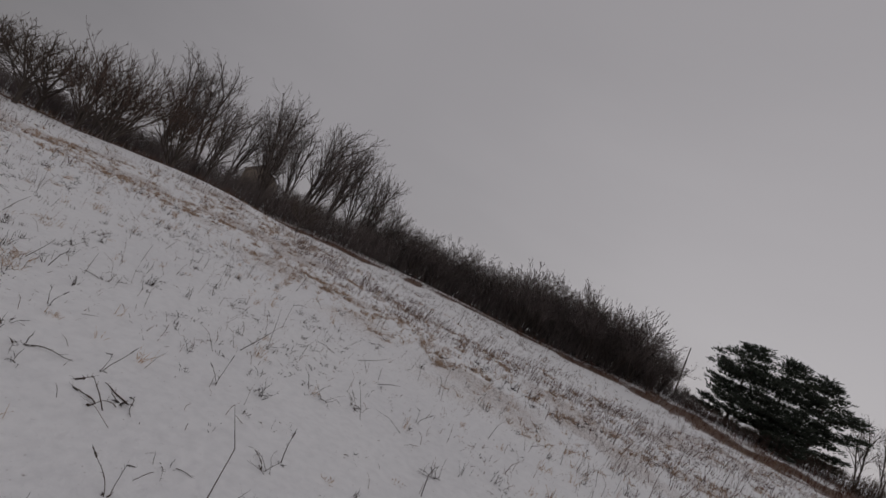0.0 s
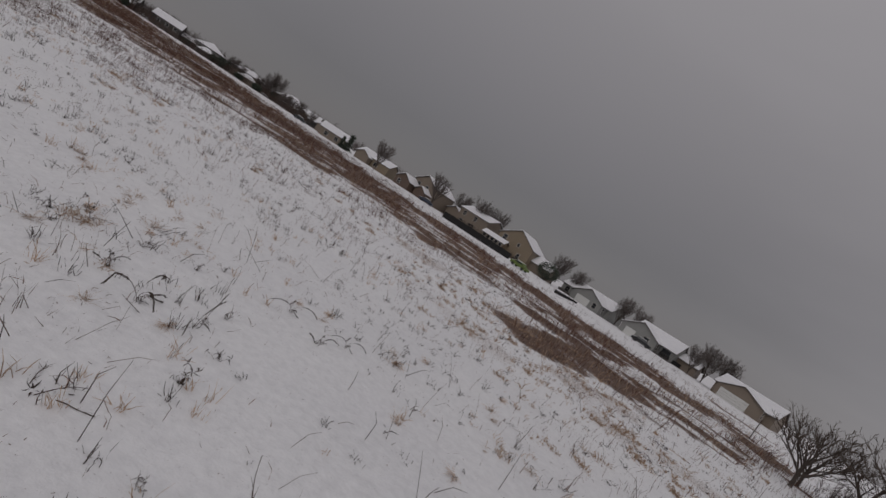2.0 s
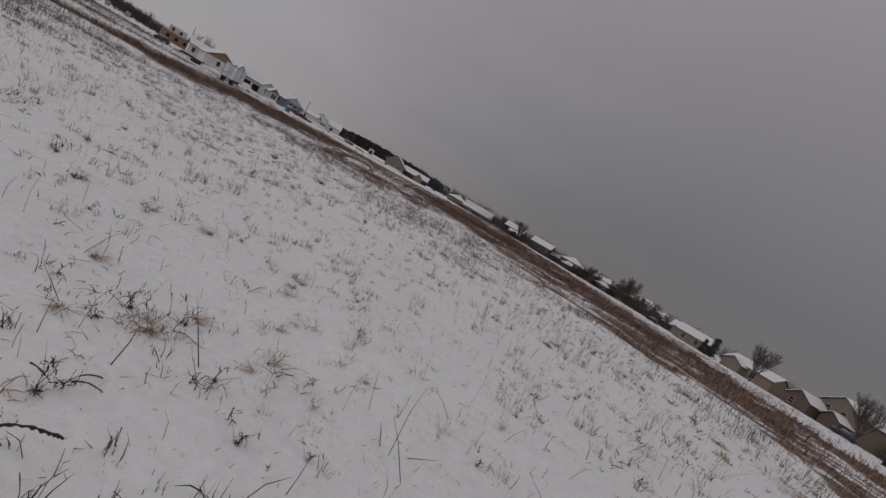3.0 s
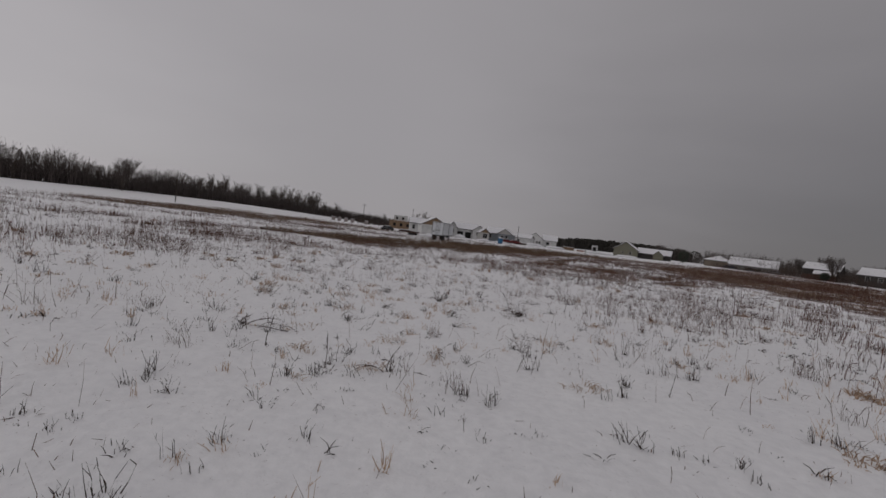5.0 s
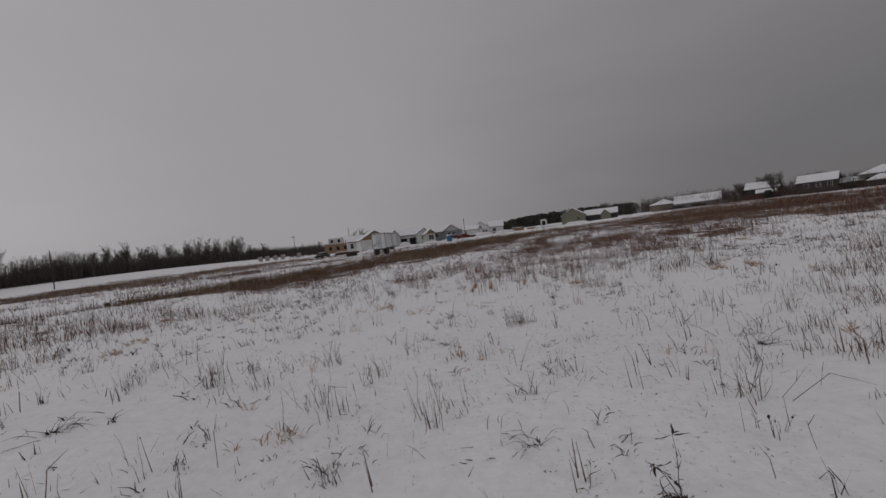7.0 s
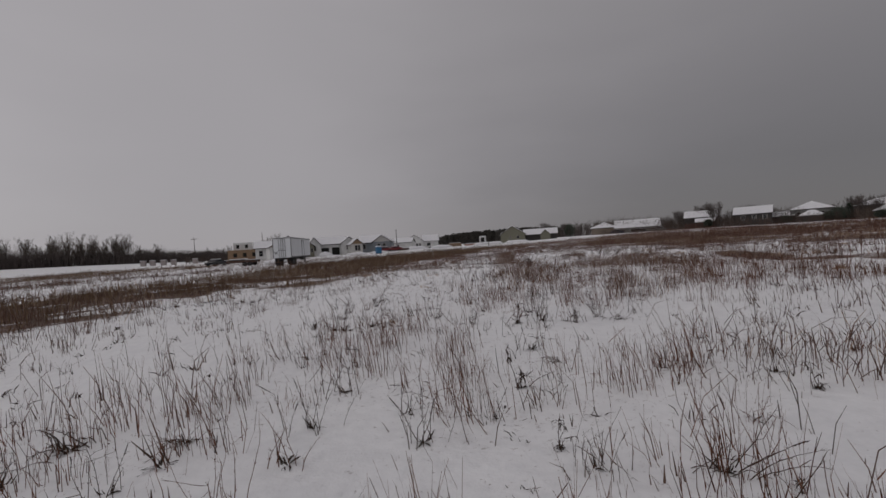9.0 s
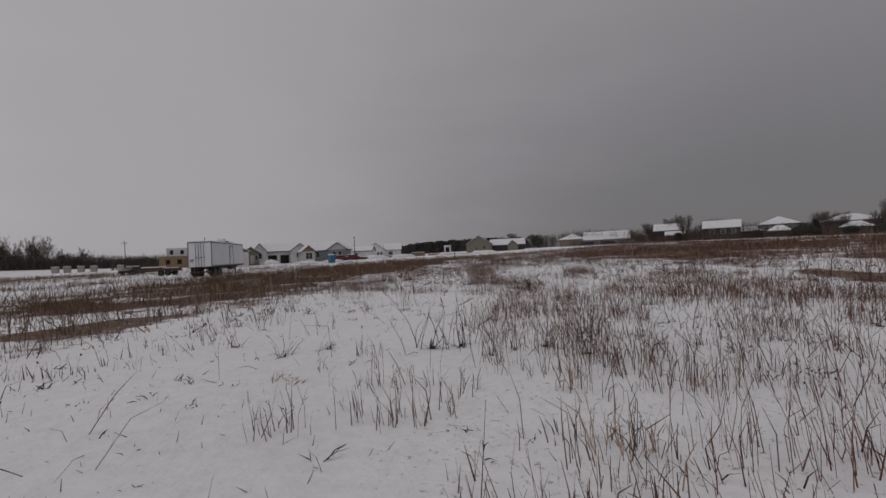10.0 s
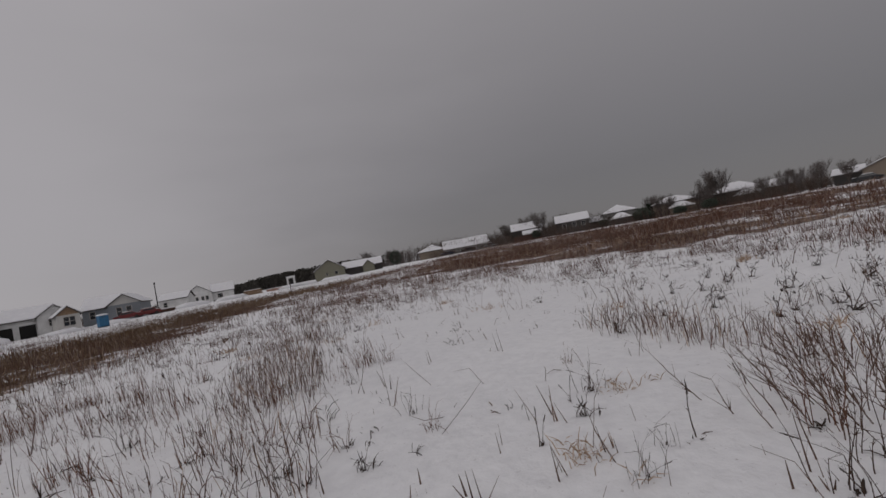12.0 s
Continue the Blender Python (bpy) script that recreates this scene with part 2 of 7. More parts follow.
# ---- the lie of the land ----
rng = np.random.default_rng(7)
LATTICE = rng.random((64, 64))


def smooth01(a, b, x):
    t = np.clip((np.asarray(x, float) - a) / (b - a), 0, 1)
    return t * t * (3 - 2 * t)


def patches(x, y, size, shift=0.0):
    """Smooth value noise in 0..1 with cells of that size."""
    x, y = np.asarray(x, float), np.asarray(y, float)
    turn = 0.6 + size * 1.7 + shift
    c, s = math.cos(turn) / size, math.sin(turn) / size
    x, y = x * c - y * s + shift + 900, x * s + y * c + shift * 1.7 + 900
    i, j = np.floor(x).astype(int), np.floor(y).astype(int)
    u, w = x - i, y - j
    u, w = u * u * (3 - 2 * u), w * w * (3 - 2 * w)
    g = lambda a, b: LATTICE[a % 64, b % 64]
    return (g(i, j) * (1 - u) + g(i + 1, j) * u) * (1 - w) + (g(i, j + 1) * (1 - u) + g(i + 1, j + 1) * u) * w


def height(x, y):
    x, y = np.asarray(x, float), np.asarray(y, float)
    h = 1.0 * smooth01(48, 100, x) + 0.6 * smooth01(110, 170, y) + 1.0 * smooth01(60, 150, -x) * smooth01(-40, 20, y) + 1.3 * smooth01(50, 105, -x) * smooth01(90, 180, y)
    h = h + 1.4 * smooth01(45, 95, -0.65 * x - 0.76 * y) * smooth01(20, 45, -x) + 0.8 * smooth01(52, 75, -y) * smooth01(-40, -10, -x)
    h = h + 1.05 * np.exp(-(((x - 10.6) / 9) ** 2 + ((y + 42.7) / 7) ** 2))
    near = np.exp(-((x / 160) ** 2 + ((y - 20) / 180) ** 2))
    h = h + near * (0.30 * (patches(x, y, 14) - 0.5) + 0.14 * (patches(x, y, 3.7, 3.1) - 0.5) + 0.07 * (patches(x, y, 1.3, 8.3) - 0.5))
    return h


def strip(x, y, line, width):
    """How near a point is to a line of (x, y, half width) stations: 1 on it, 0 past its edge."""
    best = np.zeros_like(np.asarray(x, float))
    for (ax, ay, aw), (bx, by, bw) in zip(line, line[1:]):
        dx, dy = bx - ax, by - ay
        t = np.clip(((x - ax) * dx + (y - ay) * dy) / (dx * dx + dy * dy), 0, 1)
        d = np.hypot(x - ax - t * dx, y - ay - t * dy)
        best = np.maximum(best, 1 - smooth01(0.45, 1.3, d / ((aw + (bw - aw) * t) * width)))
    return best


BANK = [(-17, 42, 5), (-11, 45, 7), (-7, 52, 8.5), (-4, 61, 8.5), (1, 75, 9), (8, 92, 8.5), (20, 114, 7), (40, 130, 6.5), (62, 142, 8)]
EDGE = [(58, -26, 6), (61, -12, 8), (62, 5, 12), (61, 22, 16), (62, 45, 21), (66, 66, 22), (67, 80, 23), (70, 94, 27), (78, 115, 28), (86, 140, 22), (96, 156, 12)]
EDGE_FRINGE = [(45, -38, 6), (52, -22, 8), (52, -5, 9), (48, 10, 9), (43, 27, 9), (40, 46, 9), (42, 66, 8), (41, 82, 8), (43, 96, 10), (58, 122, 10)]
EDGE_SOUTH = [(31, -16.5, 4), (43, -20, 6.5), (51, -25, 6), (57, -31, 4)]
FRINGE_SOUTH = [(20, -16.5, 4), (25, -22, 6), (32, -29, 6), (46, -36, 7), (66, -46, 7)]
FRINGE_NEAR = [(36, -9, 7), (38, 2, 8.5), (37, 13, 9), (35, 25, 9)]
WEST = [(-74, 72, 6), (-62, 74, 13), (-62, 88, 24), (-60, 106, 30), (-52, 118, 26), (-44, 122, 18), (-33, 118, 8)]
FOOT = [(35.5, -39.1, 2.0), (29.6, -43.2, 2.2), (17.9, -53.5, 2.5), (2.1, -62.0, 3), (-13.7, -67.4, 3.5), (-31.8, -66.9, 4), (-41.0, -63.0, 6), (-47.0, -57.0, 9), (-54.0, -54.0, 11), (-66.0, -53.0, 15)]
STRAW = [(18.7, -9.5, 4), (14.0, -18.6, 5), (11.2, -28.7, 6), (5.4, -35.9, 6), (-3.7, -30.1, 6), (-14.9, -25.4, 7), (-28.7, -29.8, 9), (-40.5, -39.1, 9)]
THICK = [(8, 29, 2), (9, 36, 3), (8.6, 41, 2.4), (9.6, 46, 1.8), (10.4, 50, 1.0)]
THICK_NEAR = [(0.2, 32.4, 0.9), (1.8, 33.4, 1.3), (3.2, 34.5, 1.4), (3.2, 37.5, 1.0)]
THICK_LEFT = [(9, 74, 3.0), (11.5, 66, 2.6), (14.5, 66.5, 2.6), (18, 72, 3.5)]
THICK_SOUTH = [(1.6, -42.0, 3), (-8.7, -31.3, 4), (-18.7, -29.5, 5), (-28.6, -34.8, 6), (-44.3, -45.2, 7)]
THICK_EAST = [(9, 29, 2.5), (11, 34, 3.5), (14, 41, 4), (17, 48.5, 2.2)]
BARE = [(-2.6, 33, 1.1), (-0.6, 38, 1.5), (3, 43, 1.6), (5, 49, 1.5), (6, 52, 0.9)]
BARE_FRONT = [(7.6, 57.8, 0.6), (9.2, 56.8, 0.7), (9.8, 54.8, 0.5)]
BARE_EAST = [(15, 61, 1.0), (21, 62, 1.8), (27, 65, 2.0)]
BARE_WEST = [(-46, 42, 6), (-28, 46, 7), (-20, 58, 6), (-15, 74, 5)]
SMALL = [(24, 53, 1.0), (21, 48, 1.6), (19.3, 44, 1.2), (22.5, 42.5, 1.8), (18.6, 38.5, 1.2)]


def grass_cover(x, y):
    """How thick dead grass hides the snow, with ragged edges and gaps."""
    n = 0.30 * patches(x, y, 9, 2.2) + 0.42 * patches(x, y, 2.7, 6.1) + 0.28 * patches(x, y, 1.2, 3.4)
    c = np.maximum(0.92 * strip(x, y, BANK, 0.97), 1.0 * strip(x, y, EDGE, 1.0))
    c = np.maximum(c, 0.85 * strip(x, y, EDGE_FRINGE, 1.0))
    c = np.maximum(c, 0.70 * strip(x, y, EDGE_SOUTH, 1.2))
    c = np.maximum(c, 0.6 * strip(x, y, FRINGE_SOUTH, 1.0))
    c = np.maximum(c, 0.62 * strip(x, y, FRINGE_NEAR, 1.0))
    c = np.maximum(c, 0.9 * strip(x, y, WEST, 1.0))
    c = np.maximum(c, 0.95 * strip(x, y, FOOT, 1.0))
    c = np.maximum(c, 0.9 * strip(x, y, SMALL, 1.0))
    clumpy = strip(x, y, BANK, 1.1)
    lump = 0.35 * patches(x, y, 2.9, 18.1) + 0.40 * patches(x, y, 1.4, 27.5) + 0.25 * patches(x, y, 0.8, 44.0)
    even = smooth01(0.12, 0.98, c + 2.2 * (n - 0.5))
    return (even * (1 - clumpy) + clumpy * smooth01(0.18, 0.82, c + 2.7 * (lump - 0.5))) * np.clip(c * 4, 0, 1)

THICK_EXTRA = (
    [(12.0, 57.6, 0.5), (11.0, 59.6, 0.9)],
    [(11.3, 62.3, 1.1), (12.2, 63.1, 1.1)],
    [(0.1, 32.0, 1.2), (2.1, 35.1, 1.4), (3.8, 30.0, 1.3)],
    [(5.6, 29.2, 1.2), (6.6, 29.8, 1.2)],
    [(8.9, 39.3, 1.3), (11.2, 35.4, 1.4)],
)


def weed_cover(x, y):
    """Where stalks stand thick: strips in the far field and in the south, elsewhere in loose patches."""
    loose = smooth01(0.46, 0.72, 0.45 * patches(x, y, 8, 5.5) + 0.55 * patches(x, y, 2.1, 1.9))
    z = loose * (0.34 + 0.66 * smooth01(0, 26, y)) + 0.02
    ragged = 0.10 + 1.8 * smooth01(0.46, 0.66, 0.55 * patches(x, y, 1.7, 7.7) + 0.45 * patches(x, y, 4.6, 0.4))
    thick = np.maximum(strip(x, y, THICK, 1.35), 0.9 * strip(x, y, THICK_LEFT, 1.2))
    front = strip(x, y, THICK_NEAR, 1.25)
    for line in THICK_EXTRA:
        front = np.maximum(front, 0.6 * strip(x, y, line, 1.0))
    thick = np.maximum(thick, 1.3 * strip(x, y, THICK_EAST, 1.0))
    z = np.maximum(z, np.clip(thick * ragged, 0, 1))
    z = np.maximum(z, np.clip(front * (0.25 + 1.1 * patches(x, y, 0.9, 2.9)), 0, 1))
    z = np.maximum(z, 0.75 * strip(x, y, THICK_SOUTH, 1.0) * (0.3 + 0.7 * loose))
    return z * (1 - 0.9 * strip(x, y, BARE, 1.0)) * (1 - 0.85 * strip(x, y, BARE_EAST, 1.0)) * (1 - 0.9 * strip(x, y, BARE_FRONT, 1.0)) * (1 - 0.9 * strip(x, y, BARE_WEST, 1.0))


def axis(lo, hi, fine, a, b):
    """Grid lines: even between a and b, wider and wider out to lo and hi."""
    mid = list(np.arange(a, b + fine / 2, fine))
    step, p = fine, a
    left, right = [], []
    while p > lo:
        step *= 1.13
        p -= step
        left.append(p)
    step, p = fine, b
    while p < hi:
        step *= 1.13
        p += step
        right.append(p)
    return np.array(left[::-1] + mid + right)


def build_ground():
    gx, gy = axis(-3500, 3500, 0.6, -34, 84), axis(-3500, 3500, 0.6, -40, 86)
    xx, yy = np.meshgrid(gx, gy)
    zz = height(xx, yy)
    v = np.stack([xx, yy, zz], -1).reshape(-1, 3)
    nx, ny = len(gx), len(gy)
    i = (np.arange(ny - 1)[:, None] * nx + np.arange(nx - 1)[None]).ravel()
    f = np.stack([i, i + 1, i + 1 + nx, i + nx], 1)
    ob = raw("ground", v, f, M_GROUND)
    ob.data.polygons.foreach_set("use_smooth", np.ones(len(f), dtype=bool))
    for name, fn in (("cover", grass_cover), ("litter", lambda x, y: np.maximum(0.5 * weed_cover(x, y), 1.25 * strip(x, y, STRAW, 1.3) * smooth01(0.3, 0.7, patches(x, y, 2.1, 4.0))))):
        a = ob.data.attributes.new(name, "FLOAT", "POINT")
        a.data.foreach_set("value", fn(xx, yy).ravel().astype(np.float32))
    return tagged(ob, "open field under thin trodden snow with dead grass showing", "ground", kind="structure")


build_ground()


def gz(x, y):
    return float(height(x, y))

# ---- houses ----
WALLS = {
    "tan": siding("tan_siding", (0.215, 0.176, 0.140)),
    "grey": siding("grey_siding", (0.25, 0.25, 0.24)),
    "white": plain("white_house_wrap", (0.64, 0.64, 0.63), 0.7, wear=0.26, scale=0.7),
    "white_siding": siding("white_siding", (0.528, 0.520, 0.496)),
    "yellow": siding("yellow_siding", (0.232, 0.185, 0.130)),
    "brown": siding("brown_siding", (0.136, 0.096, 0.076)),
    "red": siding("red_brown_siding", (0.120, 0.052, 0.040)),
    "blue": siding("blue_grey_siding", (0.235, 0.255, 0.275)),
    "green": siding("green_siding", (0.205, 0.20, 0.15)),
    "osb": plain("bare_sheathing", (0.27, 0.185, 0.12), 0.85, wear=0.25),
    "dark": siding("dark_siding", (0.055, 0.050, 0.047)),
}


def window(parent, x, z, w, h, y, normal=(0, -1)):
    """A framed window lying on a wall face: normal (0,-1) front, (1,0) right side, (-1,0) left side."""
    fr, gl = Shape(), Shape()
    t = 0.09

    def bar(s, a0, z0, a1, z1, d0, d1):
        if normal[1]:
            s.box(a0, y - d1, z0, a1, y - d0, z1)
        elif normal[0] > 0:
            s.box(y + d0, a0, z0, y + d1, a1, z1)
        else:
            s.box(y - d1, a0, z0, y - d0, a1, z1)

    bar(fr, x - w / 2 - t, z - t, x - w / 2, z + h + t, 0.003, 0.06)
    bar(fr, x + w / 2, z - t, x + w / 2 + t, z + h + t, 0.003, 0.06)
    bar(fr, x - w / 2, z - t, x + w / 2, z, 0.003, 0.06)
    bar(fr, x - w / 2, z + h, x + w / 2, z + h + t, 0.003, 0.06)
    bar(fr, x - w / 2, z + h / 2 - 0.03, x + w / 2, z + h / 2 + 0.03, 0.012, 0.045)
    bar(gl, x - w / 2, z, x + w / 2, z + h / 2 - 0.03, 0.003, 0.02)
    bar(gl, x - w / 2, z + h / 2 + 0.03, x + w / 2, z + h, 0.003, 0.02)
    f = part("window", fr, M_FRAME, parent)
    part("pane", gl, M_GLASS, f)
    return f


def gable_mass(parent, x0, y0, w, d, eave, ridge, wall, ridge_along="y", over=0.4, roof_bare=False, gable=None):
    """A block with a gabled roof: walls, roof plates and the snow on them. y0 is its front, ground at 0."""
    x1, y1, s = x0 + w, y0 + d, Shape()
    cx, cy = (x0 + x1) / 2, (y0 + y1) / 2
    if ridge_along == "y":
        prof = [(x0, -0.6), (x1, -0.6), (x1, eave), (cx, ridge), (x0, eave)]
        a = [(px, y0, pz) for px, pz in prof]
        b = [(px, y1, pz) for px, pz in prof]
    else:
        prof = [(y0, -0.6), (y1, -0.6), (y1, eave), (cy, ridge), (y0, eave)]
        a = [(x1, py, pz) for py, pz in prof]
        b = [(x0, py, pz) for py, pz in prof]
    s.add(a + b, [(0, 1, 2, 3, 4), (9, 8, 7, 6, 5), (1, 0, 5, 6), (2, 1, 6, 7), (4, 9, 5, 0)])
    body = part("wall", s, wall, parent)
    if gable and ridge_along == "y":
        g = Shape().add([(x0, y0 - 0.02, eave), (x1, y0 - 0.02, eave), (cx, y0 - 0.02, ridge), (x0, y0 - 0.003, eave), (x1, y0 - 0.003, eave), (cx, y0 - 0.003, ridge)], [(0, 1, 2), (5, 4, 3), (0, 3, 4, 1), (1, 4, 5, 2), (2, 5, 3, 0)])
        part("gable_sheathing", g, gable, body)
    run = (w if ridge_along == "y" else d) / 2
    fall = (ridge - eave) / run * over
    for k in (-1, 1):
        if ridge_along == "y":
            q = [(cx, y0 - over, ridge), (cx, y1 + over, ridge), (cx + k * (run + over), y1 + over, eave - fall), (cx + k * (run + over), y0 - over, eave - fall)]
            q2 = [(cx, y0 - over * 0.9, ridge), (cx, y1 + over * 0.9, ridge), (cx + k * (run + over * 0.85), y1 + over * 0.9, eave - fall * 0.85), (cx + k * (run + over * 0.85), y0 - over * 0.9, eave - fall * 0.85)]
        else:
            q = [(x0 - over, cy, ridge), (x1 + over, cy, ridge), (x1 + over, cy + k * (run + over), eave - fall), (x0 - over, cy + k * (run + over), eave - fall)]
            q2 = [(x0 - over * 0.9, cy, ridge), (x1 + over * 0.9, cy, ridge), (x1 + over * 0.9, cy + k * (run + over * 0.85), eave - fall * 0.85), (x0 - over * 0.9, cy + k * (run + over * 0.85), eave - fall * 0.85)]
        if (k > 0) == (ridge_along == "y"):
            q, q2 = q[::-1], q2[::-1]
        roof = part("roof", Shape().slab(q, 0.16), M_FASCIA, parent, "dark shingled roof plane edged by a fascia")
        if not roof_bare:
            up = [(a, b, c + 0.163) for a, b, c in q2]
            part("snow_cover", Shape().slab(up, 0.14), M_SNOW, roof, "even layer of snow on the roof")
    return body


def hip_mass(parent, x0, y0, w, d, eave, ridge, wall, over=0.5):
    x1, y1 = x0 + w, y0 + d
    body = part("wall", Shape().box(x0, y0, -0.6, x1, y1, eave), wall, parent)
    run = min(w, d) / 2
    a, b, c, e = (x0 - over, y0 - over), (x1 + over, y0 - over), (x1 + over, y1 + over), (x0 - over, y1 + over)
    if w >= d:
        r0, r1 = ((x0 + run, (y0 + y1) / 2), (x1 - run, (y0 + y1) / 2))
    else:
        r0, r1 = (((x0 + x1) / 2, y0 + run), ((x0 + x1) / 2, y1 - run))
    lo, hi = eave - 0.1, ridge

    def roof(z, inset):
        p = [(q[0] + inset * (1 if q[0] < (x0 + x1) / 2 else -1), q[1] + inset * (1 if q[1] < (y0 + y1) / 2 else -1), lo + z) for q in (a, b, c, e)]
        r = [(*r0, hi + z), (*r1, hi + z)]
        base = [(q[0], q[1], q[2] - 0.15) for q in p]
        vs = p + r + base
        if w >= d:
            fs = [(0, 1, 5, 4), (1, 2, 5), (2, 3, 4, 5), (3, 0, 4)]
        else:
            fs = [(0, 1, 4), (1, 2, 5, 4), (2, 3, 5), (3, 0, 4, 5)]
        return Shape().add(vs, fs + [(9, 8, 7, 6), (0, 6, 7, 1), (1, 7, 8, 2), (2, 8, 9, 3), (3, 9, 6, 0)])

    top = part("roof", roof(0.15, 0), M_FASCIA, parent, "dark hipped roof edge")
    part("snow_cover", roof(0.33, 0.06), M_SNOW, top, "even layer of snow on the roof")
    return body


def house(label, left, right, base, group="houses round the field"):
    """An empty house thing whose local x runs along its front from left to right and whose y runs away from the field."""
    ang = math.atan2(right[1] - left[1], right[0] - left[0])
    ob = thing("house", Matrix.Translation((left[0], left[1], base)) @ Matrix.Rotation(ang, 4, "Z"), label, "house", group)
    return ob, math.hypot(right[0] - left[0], right[1] - left[1])


def door(parent, x, z, w, h, y, material=None, name="door"):
    d = part(name, Shape().box(x - w / 2, y - 0.05, z, x + w / 2, y - 0.003, z + h, 0.01), material or M_FRAME, parent)
    return d


def chimney(parent, x, y, z0, z1):
    part("chimney", Shape().box(x - 0.3, y - 0.3, z0, x + 0.3, y + 0.3, z1, 0.02).box(x - 0.36, y - 0.36, z1 + 0.002, x + 0.36, y + 0.36, z1 + 0.1), WALLS["brown"], parent)


def panelled_garage(parent, x, w, h, y, material):
    d = door(parent, x, 0.02, w, h, y, material, "garage_door")
    s = Shape()
    for k in range(1, 4):
        s.box(x - w / 2 + 0.05, y - 0.058, h * k / 4 - 0.015, x + w / 2 - 0.05, y - 0.052, h * k / 4 + 0.015)
    part("panel_joint", s, M_FASCIA, d)


M_DOORWHITE = plain("white_door", (0.60, 0.60, 0.58), 0.5)
# near-black colour standing for the shade inside openings, on flat panels over solid walls
M_INNER_SHADE = plain("unlit_interior", (0.02, 0.019, 0.018), 0.9)


def E(x, y):
    """A place on the eastern street's own plan."""
    return 1.24954 * x - 0.03403 * y + 6.882, 0.03403 * x + 1.24954 * y + 1.470


def east_row():
    # tan house with a wide white garage front, at the end of the row
    h, w = house("tan house with a white garage door and snowy roof", E(73.5, -45.8), E(68.6, -52.3), 0.75)
    gable_mass(h, 0.6, 0, 8.8, 8.5, 2.6, 4.6, WALLS["tan"])
    gable_mass(h, -1.0, 4.2, 12.0, 9, 2.7, 5.1, WALLS["tan"], "x")
    panelled_garage(h, 4.2, 5.6, 2.2, 0, M_DOORWHITE)
    window(h, 1.6, 1.0, 1.2, 1.3, 9.4, (1, 0))
    # grey house, gable and long side to the field
    h, w = house("light grey house with a broad snowy roof and dark deck", E(82.0, -29.6), E(77.6, -37.6), 0.75)
    gable_mass(h, 0.8, 0, 9.0, 9, 2.6, 4.9, WALLS["grey"])
    gable_mass(h, 2.4, 4.2, 10.8, 10.4, 2.7, 5.6, WALLS["grey"], "x")
    door(h, 3.4, 0.05, 2.6, 2.1, 0, M_DOORWHITE)
    window(h, 7.4, 0.9, 1.3, 1.4, 0)
    window(h, 2.0, 0.9, 1.3, 1.4, 9.8, (1, 0))
    part("patio_door", Shape().box(10.4, 4.14, 0.55, 12.4, 4.197, 2.4), M_GLASS, h)
    gable_mass(h, 13.2, 9, 4.5, 6, 2.4, 3.9, WALLS["tan"], "x")
    part("deck", Shape().box(9.9, 0.4, 0.0, 13.4, 4.15, 0.5), M_FASCIA, h)
    s = Shape()
    for k in range(9):
        s.box(9.95 + k * 0.42, 0.45, 0.502, 10.01 + k * 0.42, 0.51, 1.4)
    s.box(9.9, 0.43, 1.402, 13.4, 0.53, 1.46)
    part("deck_rail", s, M_FASCIA, h)
    # second grey house
    h, w = house("pale grey house with a snowy gable roof", E(93.0, -18.8), E(88.6, -25.6), 0.85)
    gable_mass(h, 1.8, 0, 9.4, 8.8, 2.7, 5.0, WALLS["grey"])
    gable_mass(h, -4.2, 4.2, 16.4, 9.4, 2.8, 5.4, WALLS["grey"], "x")
    door(h, 5.6, 0.05, 4.2, 2.2, 0, M_DOORWHITE)
    window(h, 9.4, 0.9, 1.2, 1.4, 0)
    window(h, 2.0, 0.9, 1.3, 1.4, 11.2, (1, 0))
    window(h, -2.2, 0.9, 1.4, 1.3, 4.2)
    part("porch_rail", Shape().box(-3.8, 2.2, 0.0, 1.4, 2.32, 0.9), M_FASCIA, h)
    # yellow two-storey house with a sunroom and a low garage
    h, w = house("yellow two-storey house with a glazed sunroom", E(90.2, 0.2), E(87.6, -8.4), 0.95)
    gable_mass(h, 0, 0, w, 12, 5.0, 8.2, WALLS["yellow"])
    for x, z, ww, hh in ((2.0, 3.6, 1.3, 1.5), (6.8, 3.8, 0.7, 1.0), (8.2, 0.8, 0.9, 1.4)):
        window(h, x, z, ww, hh, 0)
    gable_mass(h, -3.2, -3.0, 7.4, 3.0, 2.4, 3.3, WALLS["yellow"], "x")
    for k in range(5):
        window(h, -2.4 + k * 1.4, 0.6, 0.95, 1.6, -3.0)
    gable_mass(h, w, 3, 6, 7, 2.6, 4.8, WALLS["tan"], "x")
    # tan two-storey house with a low wing
    h, w = house("tan two-storey house with a low wing and snowy roof", E(95.4, 12.0), E(92.0, 3.8), 0.85)
    gable_mass(h, 0, 0, w, 10, 5.2, 7.0, WALLS["tan"], "x")
    for x, z in ((2, 3.4), (6.5, 3.4), (2, 0.8)):
        window(h, x, z, 1.1, 1.3, 0)
    part("patio_door", Shape().box(5.2, -0.05, 0.1, 7.2, -0.003, 2.2), M_GLASS, h)
    gable_mass(h, -6, 1.5, 6, 7, 2.7, 4.2, WALLS["tan"])
    # brown two-storey house with a broad low front
    h, w = house("brown two-storey house with a low front gable", E(95.2, 27.0), E(92.2, 20.2), 0.9)
    gable_mass(h, 0, 2, w, 11, 5.2, 7.6, WALLS["tan"], "y")
    for x, z in ((2.2, 3.3), (6.0, 3.3)):
        window(h, x, z, 1.2, 1.4, 2.0)
    gable_mass(h, -3, -3, 6.6, 5, 2.6, 4.4, WALLS["brown"])
